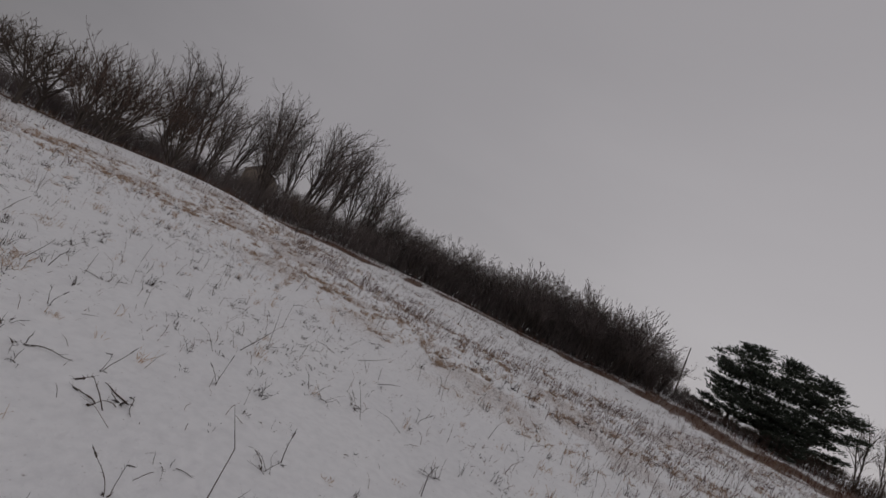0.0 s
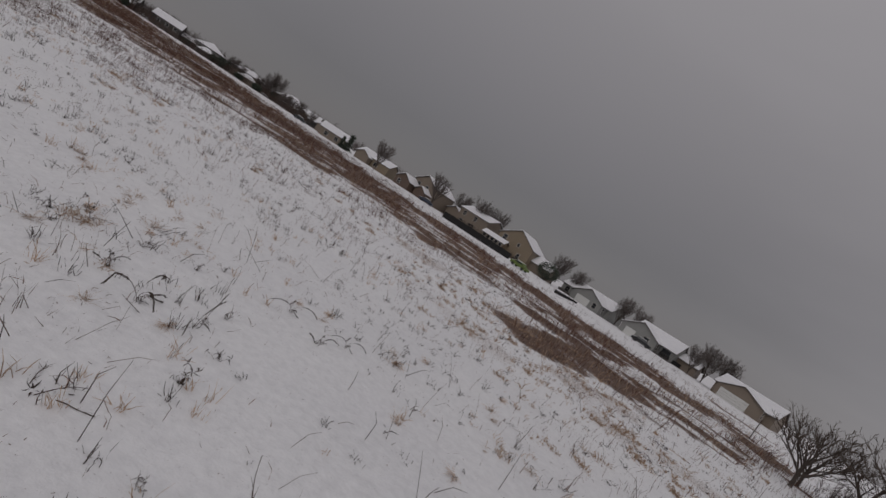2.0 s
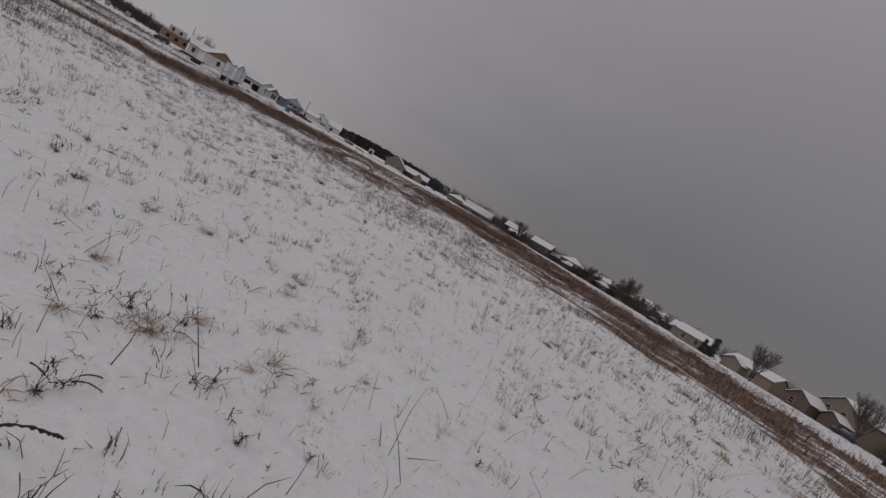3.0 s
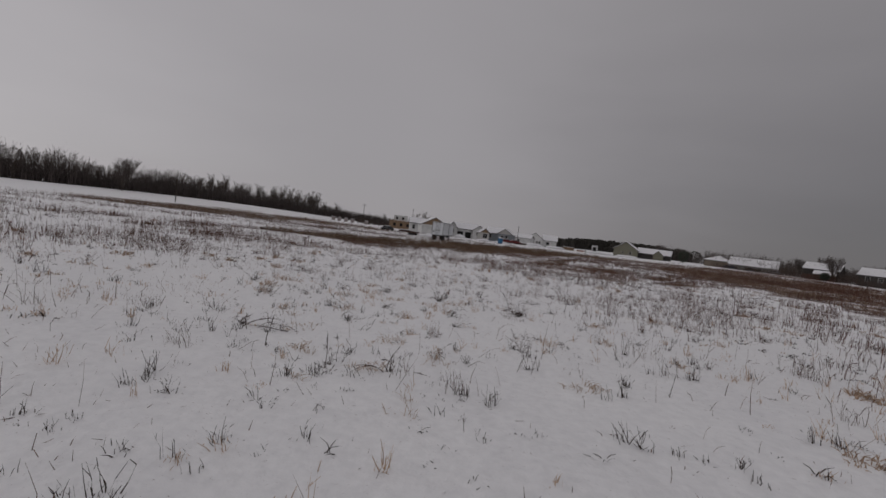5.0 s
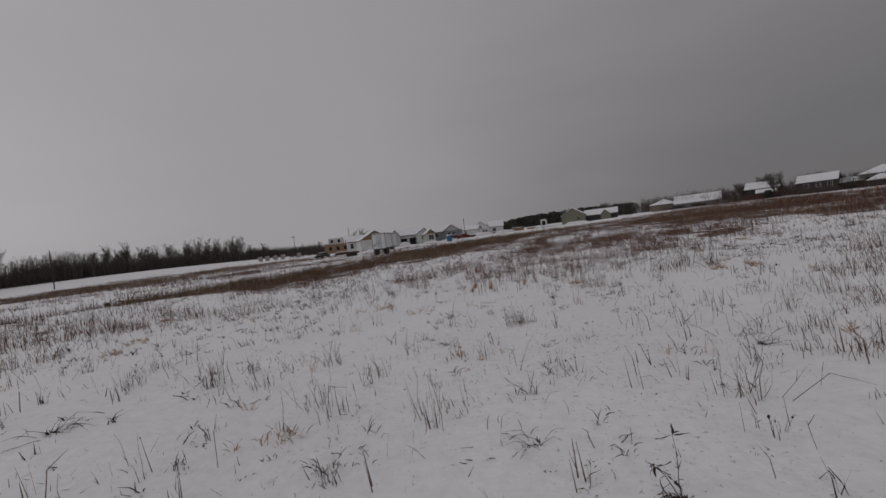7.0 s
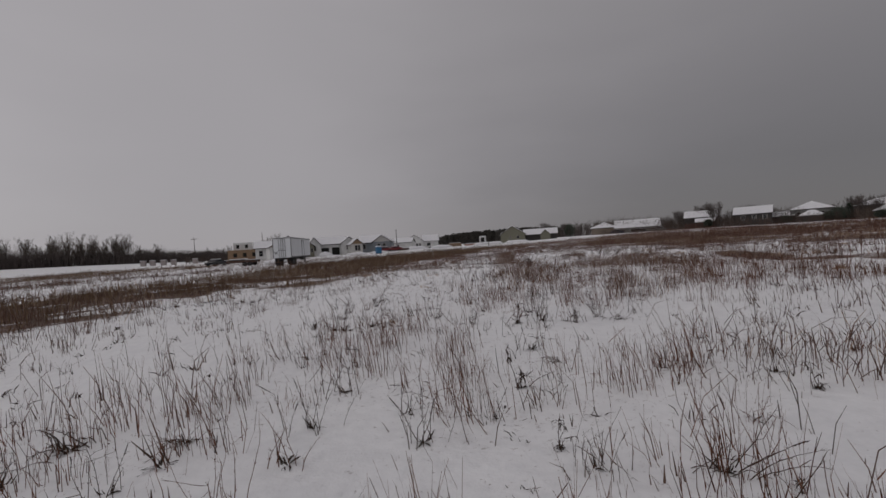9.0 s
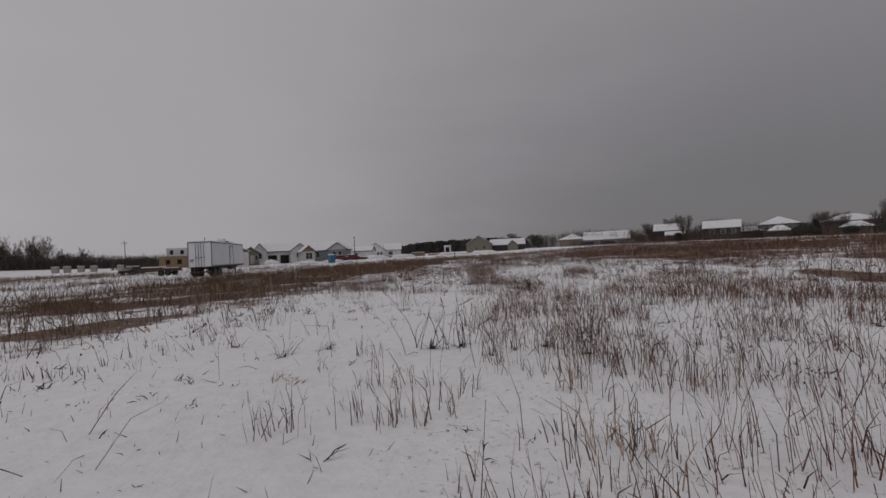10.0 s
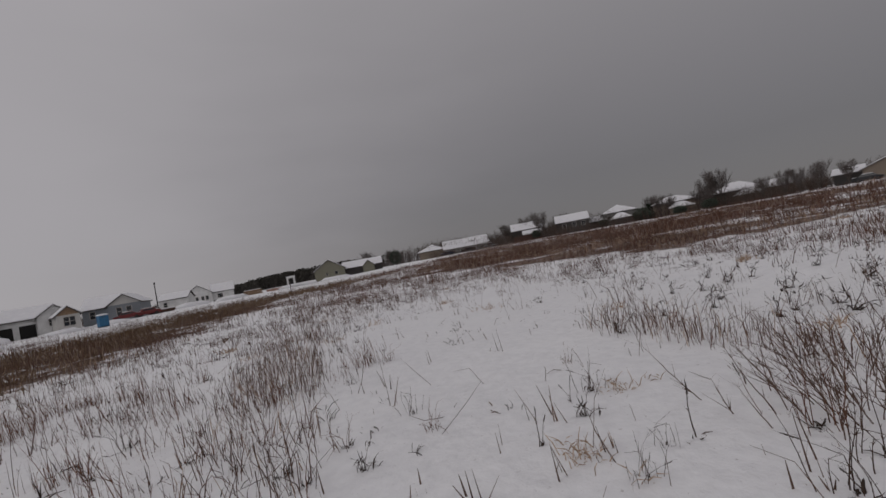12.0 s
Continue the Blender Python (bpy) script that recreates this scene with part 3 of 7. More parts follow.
    window(h, -1.0, 0.8, 1.4, 1.3, -3)
    gable_mass(h, 4.6, -1, 4.6, 3, 2.3, 3.6, WALLS["brown"])
    # beige bungalows farther along
    h, w = house("beige bungalow with a shallow snowy roof", E(93.6, 42.4), E(94.0, 32.8), 0.9)
    gable_mass(h, 0, 0, w, 9, 2.8, 4.6, WALLS["yellow"], "x")
    gable_mass(h, 1, -3, 4.6, 3, 2.3, 3.6, WALLS["tan"])
    window(h, 7.5, 0.9, 1.4, 1.3, 0)
    h, w = house("long beige bungalow beside a spruce", E(92.0, 54.0), E(95.4, 47.2), 0.9)
    gable_mass(h, 0, 0, w, 9, 2.7, 4.6, WALLS["tan"], "x")
    window(h, 2.4, 0.9, 1.2, 1.2, 0)
    window(h, 6.0, 0.9, 1.2, 1.2, 0)


def north_row():
    g = "houses being built"
    # white house with bare sheathing in its gable, behind the lorry trailer
    h, w = house("unfinished white house with a bare sheathed gable", (-21.8, 141.6), (-13.6, 144.1), 0.5, g)
    gable_mass(h, 0, 0, w, 12, 3.1, 5.5, WALLS["white"], gable=WALLS["osb"])
    window(h, w * 0.45, 1.2, 0.95, 1.3, 0)
    window(h, w * 0.75, 1.2, 0.95, 1.3, 0)
    # low grey-green house
    h, w = house("small grey house with a door", (-16.6, 153.0), (-13.0, 154.2), 0.8, g)
    gable_mass(h, 0, 0, w, 9, 2.7, 4.0, WALLS["green"])
    door(h, 2.2, 0.1, 0.9, 2.0, 0)
    window(h, 3.2, 1.0, 0.6, 1.0, 0)
    # white house with two open garage bays
    h, w = house("unfinished white house with two open garage bays", (-14.6, 157.0), (-2.0, 159.0), 0.5, g)
    gable_mass(h, 1.6, 1.0, w - 4.0, 9, 3.2, 5.2, WALLS["white"], "x")
    gable_mass(h, -0.4, -1.2, 3.4, 11.4, 3.2, 5.2, WALLS["white"])
    gable_mass(h, w - 4.2, -1.6, 4.6, 11.6, 3.2, 4.9, WALLS["white"])
    window(h, 1.3, 1.6, 0.8, 1.1, -1.2)
    window(h, w - 2.2, 1.5, 1.0, 1.0, -1.6)
    # the bays are not cut: dark panels carry their inner shade as colour
    for x in (4.3, 7.2):
        part("bay_shade", Shape().box(x - 1.05, 0.93, 0.0, x + 1.05, 0.997, 2.25), M_INNER_SHADE, h, "near-black panel for the shade in an open garage bay")
    # porch gable in brown wood
    h, w = house("unfinished white house with a brown timber porch gable", (-2.9, 152.9), (0.1, 153.8), 0.6, g)
    gable_mass(h, 0, 0, w, 4.5, 2.7, 4.0, WALLS["white_siding"], gable=WALLS["osb"])
    window(h, w * 0.42, 0.9, 0.7, 1.4, 0)
    window(h, w * 0.66, 0.9, 0.7, 1.4, 0)
    # blue-grey house
    h, w = house("blue-grey house with a gabled front", (-1.4, 165.6), (8.4, 164.2), 0.5, g)
    gable_mass(h, 0, 1.2, w - 3.5, 9, 3.1, 5.3, WALLS["blue"], "x")
    gable_mass(h, w - 5.4, -0.6, 5.4, 10, 3.2, 5.0, WALLS["blue"], gable=WALLS["white_siding"])
    for x in (w - 3.6, w - 2.0):
        window(h, x, 1.1, 0.8, 1.5, -0.6)
    window(h, 1.6, 1.3, 0.8, 1.3, 1.2)
    # small white house beside the lamp post
    h, w = house("small white house with a snowy roof", (11.0, 198.0), (17.4, 196.4), 0.2, g)
    gable_mass(h, 0, 0, w, 9, 3.1, 4.7, WALLS["white"], "x")
    window(h, 1.4, 1.3, 0.8, 1.1, 0)
    # larger white house
    h, w = house("large white house with a snowy gabled roof", (18.4, 238.4), (34.0, 236.8), 0.6, g)
    gable_mass(h, 0, 0, 8.4, 12, 3.5, 6.4, WALLS["white"])
    gable_mass(h, 8.4, 2, w - 8.4, 9, 3.2, 6.0, WALLS["white"], "x")
    for x in (3.6, 5.4, 6.8):
        window(h, x, 1.0, 0.8, 1.3, 0)
    window(h, 11, 1.0, 1.6, 1.3, 2)
    # yellow sheathed shell, far back
    h, w = house("house shell in yellow sheathing without a roof", (-39.5, 168.0), (-30.6, 170.2), 0.8, g)
    part("wall", Shape().box(0, 0, -0.5, w, 9, 3.0), WALLS["osb"], h)
    part("upper_wall", Shape().box(1.6, 1.5, 3.003, w - 2.2, 8, 5.2), WALLS["white"], h)
    # dark panels on the closed walls paint the shade of the empty window holes
    for x in (2.0, 4.6, 7.2):
        part("opening_shade", Shape().box(x - 0.5, -0.03, 0.9, x + 0.5, -0.003, 2.1), M_INNER_SHADE, h)
    for x in (2.8, 5.2):
        part("opening_shade", Shape().box(x - 0.4, 1.47, 3.5, x + 0.4, 1.497, 4.6), M_INNER_SHADE, h)
    h, w = house("unfinished white house with dark openings", (-29.0, 157.0), (-21.5, 158.8), 0.7, g)
    gable_mass(h, 0, 0, w, 9, 3.0, 4.8, WALLS["white"], "x", gable=None)
    for x in (1.4, 3.6, 5.6):
        window(h, x, 0.9, 0.9, 1.4, 0)


def far_row():
    g = "houses beyond the field"
    h, w = house("sage green house with a snowy roof", (55.6, 206.8), (64.8, 203.2), 0.9, g)
    gable_mass(h, 0, 0, w, 16, 3.2, 6.4, WALLS["green"])
    window(h, w * 0.72, 1.3, 1.0, 1.1, 0)
    window(h, w * 0.4, 1.3, 0.6, 0.9, 0)
    h, w = house("low green house with patchy snow on its roof", (66.4, 209.0), (79.0, 203.6), 0.8, g)
    gable_mass(h, 0, 0, w, 9, 2.6, 4.8, WALLS["dark"], "x")
    gable_mass(h, 7, -2.5, 4, 4, 2.4, 4.2, WALLS["green"])
    h, w = house("long low house with a broad snowy roof", (93.6, 183.8), (106.6, 175.6), 0.8, g)
    gable_mass(h, 0, 0, w, 11, 2.6, 5.4, WALLS["grey"], "x")
    for k in (2.5, 6, 10, 13):
        window(h, k, 0.9, 1.2, 1.1, 0)
    h, w = house("pale house with a low hipped roof", (87.6, 190.6), (94.8, 185.6), 0.8, g)
    hip_mass(h, 0, 0, w, 9, 3.2, 5.2, WALLS["tan"])
    h, w = house("dark red-brown house with a snowy roof and lean-to", (109.8, 166.8), (116.8, 160.4), 0.8, g)
    gable_mass(h, 0, 0, w, 10, 4.4, 6.6, WALLS["dark"], "x")
    gable_mass(h, 3.5, -3, 5.4, 3, 2.8, 3.8, WALLS["red"], "x")
    part("lean_to_wall", Shape().box(0.3, -3.0, -0.5, 3.4, -0.003, 2.4), WALLS["red"], h)
    h, w = house("dark grey two-storey house with a snowy roof", (120.2, 157.1), (127.0, 149.8), 0.8, g)
    gable_mass(h, 0, 0, w, 10, 4.3, 6.6, WALLS["dark"], "x")
    for k in (2.4, 5.4, 8.2):
        window(h, k, 2.6, 1.1, 1.2, 0)
    h, w = house("low house with a small snowy roof", (130.0, 154.0), (134.4, 148.8), 0.8, g)
    gable_mass(h, 0, 0, w, 8, 2.8, 4.2, WALLS["dark"], "x")
    h, w = house("grey-brown two-storey house with a pyramid snow roof", (134.0, 149.8), (140.4, 142.0), 0.7, g)
    hip_mass(h, 0, 0, w, 10, 4.6, 6.9, WALLS["grey"])
    hip_mass(h, 2.4, -4.2, 5.6, 4.2, 2.5, 4.0, WALLS["dark"])
    for k in (2.0, 7.5):
        window(h, k, 2.6, 1.1, 1.2, 0)
    h, w = house("tan two-storey house with a hipped snow roof", (143.8, 137.2), (149.8, 128.4), 0.7, g)
    hip_mass(h, -1, 0, w + 2, 10, 4.4, 6.2, WALLS["tan"])
    hip_mass(h, 3.2, -4.2, 6.4, 4.2, 2.5, 3.9, WALLS["tan"])
    h, w = house("dark two-storey house with a broad hipped snow roof", (161.0, 128.6), (166.6, 117.0), 0.9, g)
    hip_mass(h, 0, 0, w, 10, 4.2, 6.8, WALLS["dark"])
    hip_mass(h, 5.5, -4.4, 7.6, 4.4, 2.4, 3.8, WALLS["brown"])
    gable_mass(h, w + 1, 3, 7, 8, 3.4, 5.4, WALLS["brown"], "x")
    h, w = house("tan house with a snowy gable roof", (140.0, 88.0), (141.6, 78.0), 1.0, g)
    gable_mass(h, 0, 0, w, 11, 2.5, 4.5, WALLS["tan"], "y")
    gable_mass(h, -5, 2, 5, 8, 2.3, 3.6, WALLS["dark"], "x")
    window(h, w * 0.6, 1.0, 1.4, 1.3, 0)
    # the tan gable seen through the bare trees in the south
    h, w = house("tan house half hidden behind bare trees", (58.1, -132.5), (49.2, -135.7), 1.0, g)
    gable_mass(h, 0, 0, w, 10, 5.0, 8.4, WALLS["tan"])


east_row()
north_row()
far_row()

# ---- the parked lorry trailer ----


def wheel(parent, x, y, r, width):
    t = part("tyre", Shape().tube((x - width / 2, y, r), (x + width / 2, y, r), r, r, 18), M_RUBBER, parent)
    part("rim", Shape().tube((x - width / 2 - 0.012, y, r), (x + width / 2 + 0.012, y, r), r * 0.55, r * 0.55, 12), M_STEEL, t)
    return t


def lorry_trailer():
    ob = thing("box_trailer", Matrix.Translation((-9.75, 93.2, gz(-9.7, 99))) @ Matrix.Rotation(radians(-3.0), 4, "Z"), "long white aluminium box trailer standing on a snowy lot", "trailer")
    w, L, z0, z1 = 2.5, 13.6, 1.15, 3.95
    body = part("body", Shape().box(-w / 2, 0, z0, w / 2, L, z1, 0.03), M_ALU, ob)
    s = Shape()
    for x in (-w / 2 - 0.04, w / 2 + 0.004):
        s.box(x, 0.05, z1 - 0.13, x + 0.036, L - 0.05, z1 - 0.02)
        s.box(x, 0.05, z0 + 0.002, x + 0.036, L - 0.05, z0 + 0.14)
    part("rail", s, M_RAIL, body, "grey edge rail")
    s = Shape()
    s.box(-w / 2 - 0.02, -0.06, z0 - 0.05, -w / 2 + 0.08, -0.003, z1 + 0.02).box(w / 2 - 0.08, -0.06, z0 - 0.05, w / 2 + 0.02, -0.003, z1 + 0.02)
    s.box(-w / 2 + 0.082, -0.06, z1 - 0.1, w / 2 - 0.082, -0.003, z1 + 0.02)
    part("door_frame", s, M_RAIL, body, "grey rear door frame")
    for k in (-1, 1):
        d = part("rear_door", Shape().box(min(0.01 * k, k * (w / 2 - 0.09)), -0.045, z0 + 0.02, max(0.01 * k, k * (w / 2 - 0.09)), -0.004, z1 - 0.12, 0.01), M_ALU, ob)
        for off in (0.14, 0.42):
            part("lock_rod", Shape().tube((k * off, -0.075, z0 - 0.02), (k * off, -0.075, z1 - 0.12), 0.022, 0.022, 8).box(k * off - 0.09, -0.1, z0 + 1.0, k * off + 0.09, -0.078, z0 + 1.09), M_STEEL, d, "dark locking rod")
    sd = part("side_door", Shape().box(w / 2 + 0.003, 7.0, z0 + 0.16, w / 2 + 0.03, 8.3, z1 - 0.4), M_ALU, ob)
    part("door_seam", Shape().box(w / 2 + 0.004, 6.86, z0 + 0.16, w / 2 + 0.044, 6.98, z1 - 0.35).box(w / 2 + 0.004, 8.32, z0 + 0.16, w / 2 + 0.044, 8.44, z1 - 0.35).box(w / 2 + 0.004, 6.985, z1 - 0.395, w / 2 + 0.044, 8.315, z1 - 0.3), M_STEEL, sd)
    s = Shape()
    for x in (-0.5, 0.4):
        s.box(x, 0.1, z0 - 0.3, x + 0.1, L - 0.2, z0 - 0.004)
    for k in range(14):
        s.box(-w / 2 + 0.05, 0.4 + k, z0 - 0.1, w / 2 - 0.05, 0.5 + k, z0 - 0.004)
    part("chassis", s, M_STEEL, ob)
    part("bumper", Shape().box(-1.1, -0.02, 0.5, 1.1, 0.08, 0.62).box(-0.7, 0.0, 0.62, -0.6, 0.08, z0 - 0.05).box(0.6, 0.0, 0.62, 0.7, 0.08, z0 - 0.05), M_RUST, ob)
    for y in (1.3, 2.6):
        part("axle", Shape().tube((-0.9, y, 0.52), (0.9, y, 0.52), 0.07, 0.07), M_STEEL, ob)
        for x in (-1.05, -0.75, 0.75, 1.05):
            wheel(ob, x, y, 0.52, 0.27)
    for x in (-0.9, 0.9):
        part("mud_flap", Shape().box(x - 0.3, 0.52, 0.25, x + 0.3, 0.54, z0 - 0.05), M_RUBBER, ob)
        part("landing_leg", Shape().box(x - 0.07, 10.6, 0.12, x + 0.07, 10.76, z0 - 0.005).box(x - 0.15, 10.53, 0.0, x + 0.15, 10.83, 0.1), M_STEEL, ob)
    part("leg_brace", Shape().tube((-0.9, 10.68, 0.75), (0.9, 10.68, 0.75), 0.04, 0.04).tube((-0.9, 10.6, 0.6), (-0.45, 9.3, z0 - 0.25), 0.035, 0.035).tube((0.9, 10.6, 0.6), (0.45, 9.3, z0 - 0.25), 0.035, 0.035), M_RUST, ob)
    part("tool_box", Shape().box(0.55, 8.2, 0.62, 1.15, 9.4, z0 - 0.105, 0.02), M_STEEL, ob, "dark steel tool box under the floor")
    part("snow_cover", Shape().box(-w / 2 + 0.02, 0.05, z1 + 0.003, w / 2 - 0.02, L - 0.05, z1 + 0.09, 0.03), M_SNOW, ob, "thin snow on the trailer roof")
    s = Shape()
    for r in range(4):
        s.box(-1.06, -0.052, z0 + 0.55 + r * 0.09, -0.66, -0.047, z0 + 0.6 + r * 0.09)
    part("placard", s, M_STEEL, ob, "faded dark lettering reduced to bars")


lorry_trailer()

# ---- cars and yard things ----
CAR_PAINT = {
    "black": plain("black_paint", (0.02, 0.021, 0.023), 0.25, wear=0.2, spec=0.5),
    "red": plain("dull_red_paint", (0.16, 0.03, 0.03), 0.35, wear=0.2),
    "navy": plain("dark_blue_paint", (0.03, 0.04, 0.065), 0.3, wear=0.2),
    "lime": plain("lime_paint", (0.12, 0.17, 0.04), 0.5, wear=0.4),
    "silver": plain("grey_paint", (0.25, 0.25, 0.26), 0.35, wear=0.15),
}


def car(x, y, yaw, paint, label, snowy=True):
    ob = thing("car", Matrix.Translation((x, y, gz(x, y))) @ Matrix.Rotation(radians(yaw), 4, "Z"), label, "car")
    prof = [(-2.15, 0.32), (-2.2, 0.75), (-1.35, 0.92), (-0.75, 1.38), (0.75, 1.42), (1.45, 0.98), (2.15, 0.88), (2.2, 0.35)]
    n, vs = len(prof), []
    for yy, inset in ((-0.86, 0.0), (0.86, 0.0)):
        vs += [(px, yy * (0.84 if pz > 1.2 else 1.0), pz) for px, pz in prof]
    fs = [tuple(range(n)), tuple(reversed(range(n, 2 * n)))] + [(k, n + k, n + (k + 1) % n, (k + 1) % n) for k in range(n)]
    body = part("body", Shape().add(vs, fs), paint, ob)
    for sgn in (-1, 1):
        part("side_window", Shape().add([(-1.15, sgn * 0.865, 0.98), (1.2, sgn * 0.865, 1.0), (0.7, sgn * 0.755, 1.33), (-0.68, sgn * 0.755, 1.3), (-1.15, sgn * 0.845, 0.98), (1.2, sgn * 0.845, 1.0), (0.7, sgn * 0.735, 1.33), (-0.68, sgn * 0.735, 1.3)], [(0, 1, 2, 3), (7, 6, 5, 4), (0, 4, 5, 1), (1, 5, 6, 2), (2, 6, 7, 3), (3, 7, 4, 0)]), M_GLASS, body)
        for xx in (-1.35, 1.35):
            t = part("tyre", Shape().tube((xx, sgn * 0.66, 0.32), (xx, sgn * 0.88, 0.32), 0.32, 0.32, 14), M_RUBBER, ob)
            part("rim", Shape().tube((xx, sgn * 0.70, 0.32), (xx, sgn * 0.892, 0.32), 0.19, 0.19, 10), M_STEEL, t)
        part("headlight", Shape().box(2.12, sgn * 0.6 - 0.16, 0.62, 2.215, sgn * 0.6 + 0.16, 0.78, 0.02), M_FRAME, ob)
    if snowy:
        part("roof_snow", Shape().box(-0.72, -0.68, 1.40, 0.72, 0.68, 1.52, 0.04), M_SNOW, ob, "snow lying on the roof")
        part("bonnet_snow", Shape().box(1.5, -0.75, 0.985, 2.1, 0.75, 1.04, 0.02), M_SNOW, ob, "snow lying on the bonnet")
    return ob


car(-29.4, 126.6, 70, CAR_PAINT["black"], "black car parked in snow near the trailer")
car(6.2, 158.6, 4, CAR_PAINT["red"], "dull red car parked beside the blue cabin")
car(9.2, 160.4, 20, CAR_PAINT["red"], "dark red pickup-like car among building materials")
car(86.5, -7.7, 60, CAR_PAINT["lime"], "bright yellow-green vehicle parked in a snowy garden")
car(E(73.8, -33.1)[0], E(73.8, -33.1)[1], 70, CAR_PAINT["black"], "black car with snow on its roof beside a house")
car(E(86, 17.5)[0], E(86, 17.5)[1], 95, CAR_PAINT["navy"], "dark car parked behind the houses")
car(124.4, 83.6, 95, CAR_PAINT["black"], "black car parked before the tan house")
car(98.5, 176.5, 140, CAR_PAINT["black"], "dark car before the long low house")
car(92.5, 180.5, 150, CAR_PAINT["navy"], "dark blue car before the long low house")
car(103.5, 171.5, 140, CAR_PAINT["silver"], "grey car dusted with snow before the long house")


def flatbed():
    ob = thing("flatbed_trailer", Matrix.Translation((-19.3, 109.4, gz(-19, 109))) @ Matrix.Rotation(radians(-8), 4, "Z"), "low rusty flatbed trailer with a snow-covered load", "trailer")
    part("deck", Shape().box(-2.4, -1.1, 0.62, 2.4, 1.1, 0.78, 0.02), M_RUST, ob)
    part("drawbar", Shape().box(-3.6, -0.08, 0.5, -2.4, 0.08, 0.62), M_STEEL, ob)
    for sgn in (-1, 1):
        for xx in (0.6, 1.5):
            t = part("tyre", Shape().tube((xx, sgn * 0.85, 0.4), (xx, sgn * 1.1, 0.4), 0.4, 0.4, 14), M_RUBBER, ob)
            part("rim", Shape().tube((xx, sgn * 0.9, 0.4), (xx, sgn * 1.112, 0.4), 0.2, 0.2, 10), M_STEEL, t)
        part("side_rail", Shape().box(-2.4, sgn * 1.1 - 0.04, 0.78, 2.4, sgn * 1.1 + 0.04, 1.02), M_RUST, ob)
    part("load", Shape().box(-2.1, -0.9, 0.785, 0.4, 0.9, 1.2, 0.05).box(0.6, -0.8, 0.785, 2.2, 0.8, 1.05, 0.05), M_STEEL, ob)
    part("snow_cover", Shape().box(-2.1, -0.9, 1.204, 0.4, 0.9, 1.34, 0.05), M_SNOW, ob, "snow on the load")
    part("snow_patch", Shape().box(0.6, -0.8, 1.054, 2.2, 0.8, 1.16, 0.04), M_SNOW, ob, "snow on the load")


flatbed()
M_BLUE = plain("blue_plastic", (0.04, 0.15, 0.28), 0.5)


def portable_toilet():
    """A blue cabin with a vaulted white roof, a door and corner posts."""
    x, y = 4.2, 141.3
    ob = thing("portable_toilet", Matrix.Translation((x, y, gz(x, y))) @ Matrix.Rotation(radians(24), 4, "Z") @ Matrix.Scale(0.88, 4), "blue plastic portable toilet with a white roof", "cabin")
    part("skid", Shape().box(-0.66, -0.66, 0.0, 0.66, 0.66, 0.12, 0.02), M_STEEL, ob)
    body = part("body", Shape().box(-0.62, -0.62, 0.123, 0.62, 0.62, 2.0, 0.03), M_BLUE, ob)
    for px in (-0.62, 0.62):
        for py in (-0.62, 0.62):
            part("corner_post", Shape().box(px - 0.05, py - 0.05, 0.123, px + 0.05, py + 0.05, 2.01, 0.01), M_BLUE, body)
    door_leaf = part("door", Shape().box(-0.42, -0.655, 0.2, 0.42, -0.625, 1.9, 0.01), M_BLUE, ob)
    part("handle", Shape().box(0.28, -0.70, 1.0, 0.34, -0.657, 1.14), M_STEEL, door_leaf)
    part("vent_slats", Shape().box(-0.3, -0.662, 1.62, 0.3, -0.657, 1.66).box(-0.3, -0.662, 1.72, 0.3, -0.657, 1.76), M_STEEL, door_leaf)
    vault = [(-0.7, 2.013), (0.7, 2.013), (0.7, 2.08), (0.4, 2.24), (0, 2.3), (-0.4, 2.24), (-0.7, 2.08)]
    n = len(vault)
    roof = Shape().add([(a, -0.7, b) for a, b in vault] + [(a, 0.7, b) for a, b in vault], [tuple(range(n)), tuple(reversed(range(n, 2 * n)))] + [(k, n + k, n + (k + 1) % n, (k + 1) % n) for k in range(n)])
    part("roof", roof, M_SNOW, ob, "white snow-dusted vaulted roof")


portable_toilet()


def lumber_pile(x, y, yaw, n, label, mat):
    ob = thing("lumber_pile", Matrix.Translation((x, y, gz(x, y))) @ Matrix.Rotation(radians(yaw), 4, "Z"), label, "lumber")
    r = random.Random(int(x * 10))
    for k in range(n):
        col, row = k % 3, k // 3
        for q in range(4):
            z = row * 0.62 + q * 0.153
            part("board", Shape().box(-2 + r.uniform(-0.3, 0.3), col * 1.0 - 1.5 + r.uniform(0, 0.06), z, 2 + r.uniform(-0.3, 0.3), col * 1.0 - 0.55, z + 0.146, 0.02), mat, ob)
    part("snow_cover", Shape().box(-1.9, -1.45, (n // 3) * 0.62 + 0.003, 1.9, 1.4, (n // 3) * 0.62 + 0.16, 0.06), M_SNOW, ob)


lumber_pile(33.0, 190.0, 8, 6, "stack of bare orange lumber capped with snow", WALLS["osb"])
lumber_pile(38.6, 189.0, -10, 3, "low stack of pinkish boards in the snow", plain("pinkish_boards", (0.42, 0.27, 0.22), 0.8))
lumber_pile(25.5, 191.0, 4, 3, "grey pallet stack under snow", M_STEEL)
lumber_pile(11.5, 166.0, 30, 3, "heap of brown building timber", M_RUST)


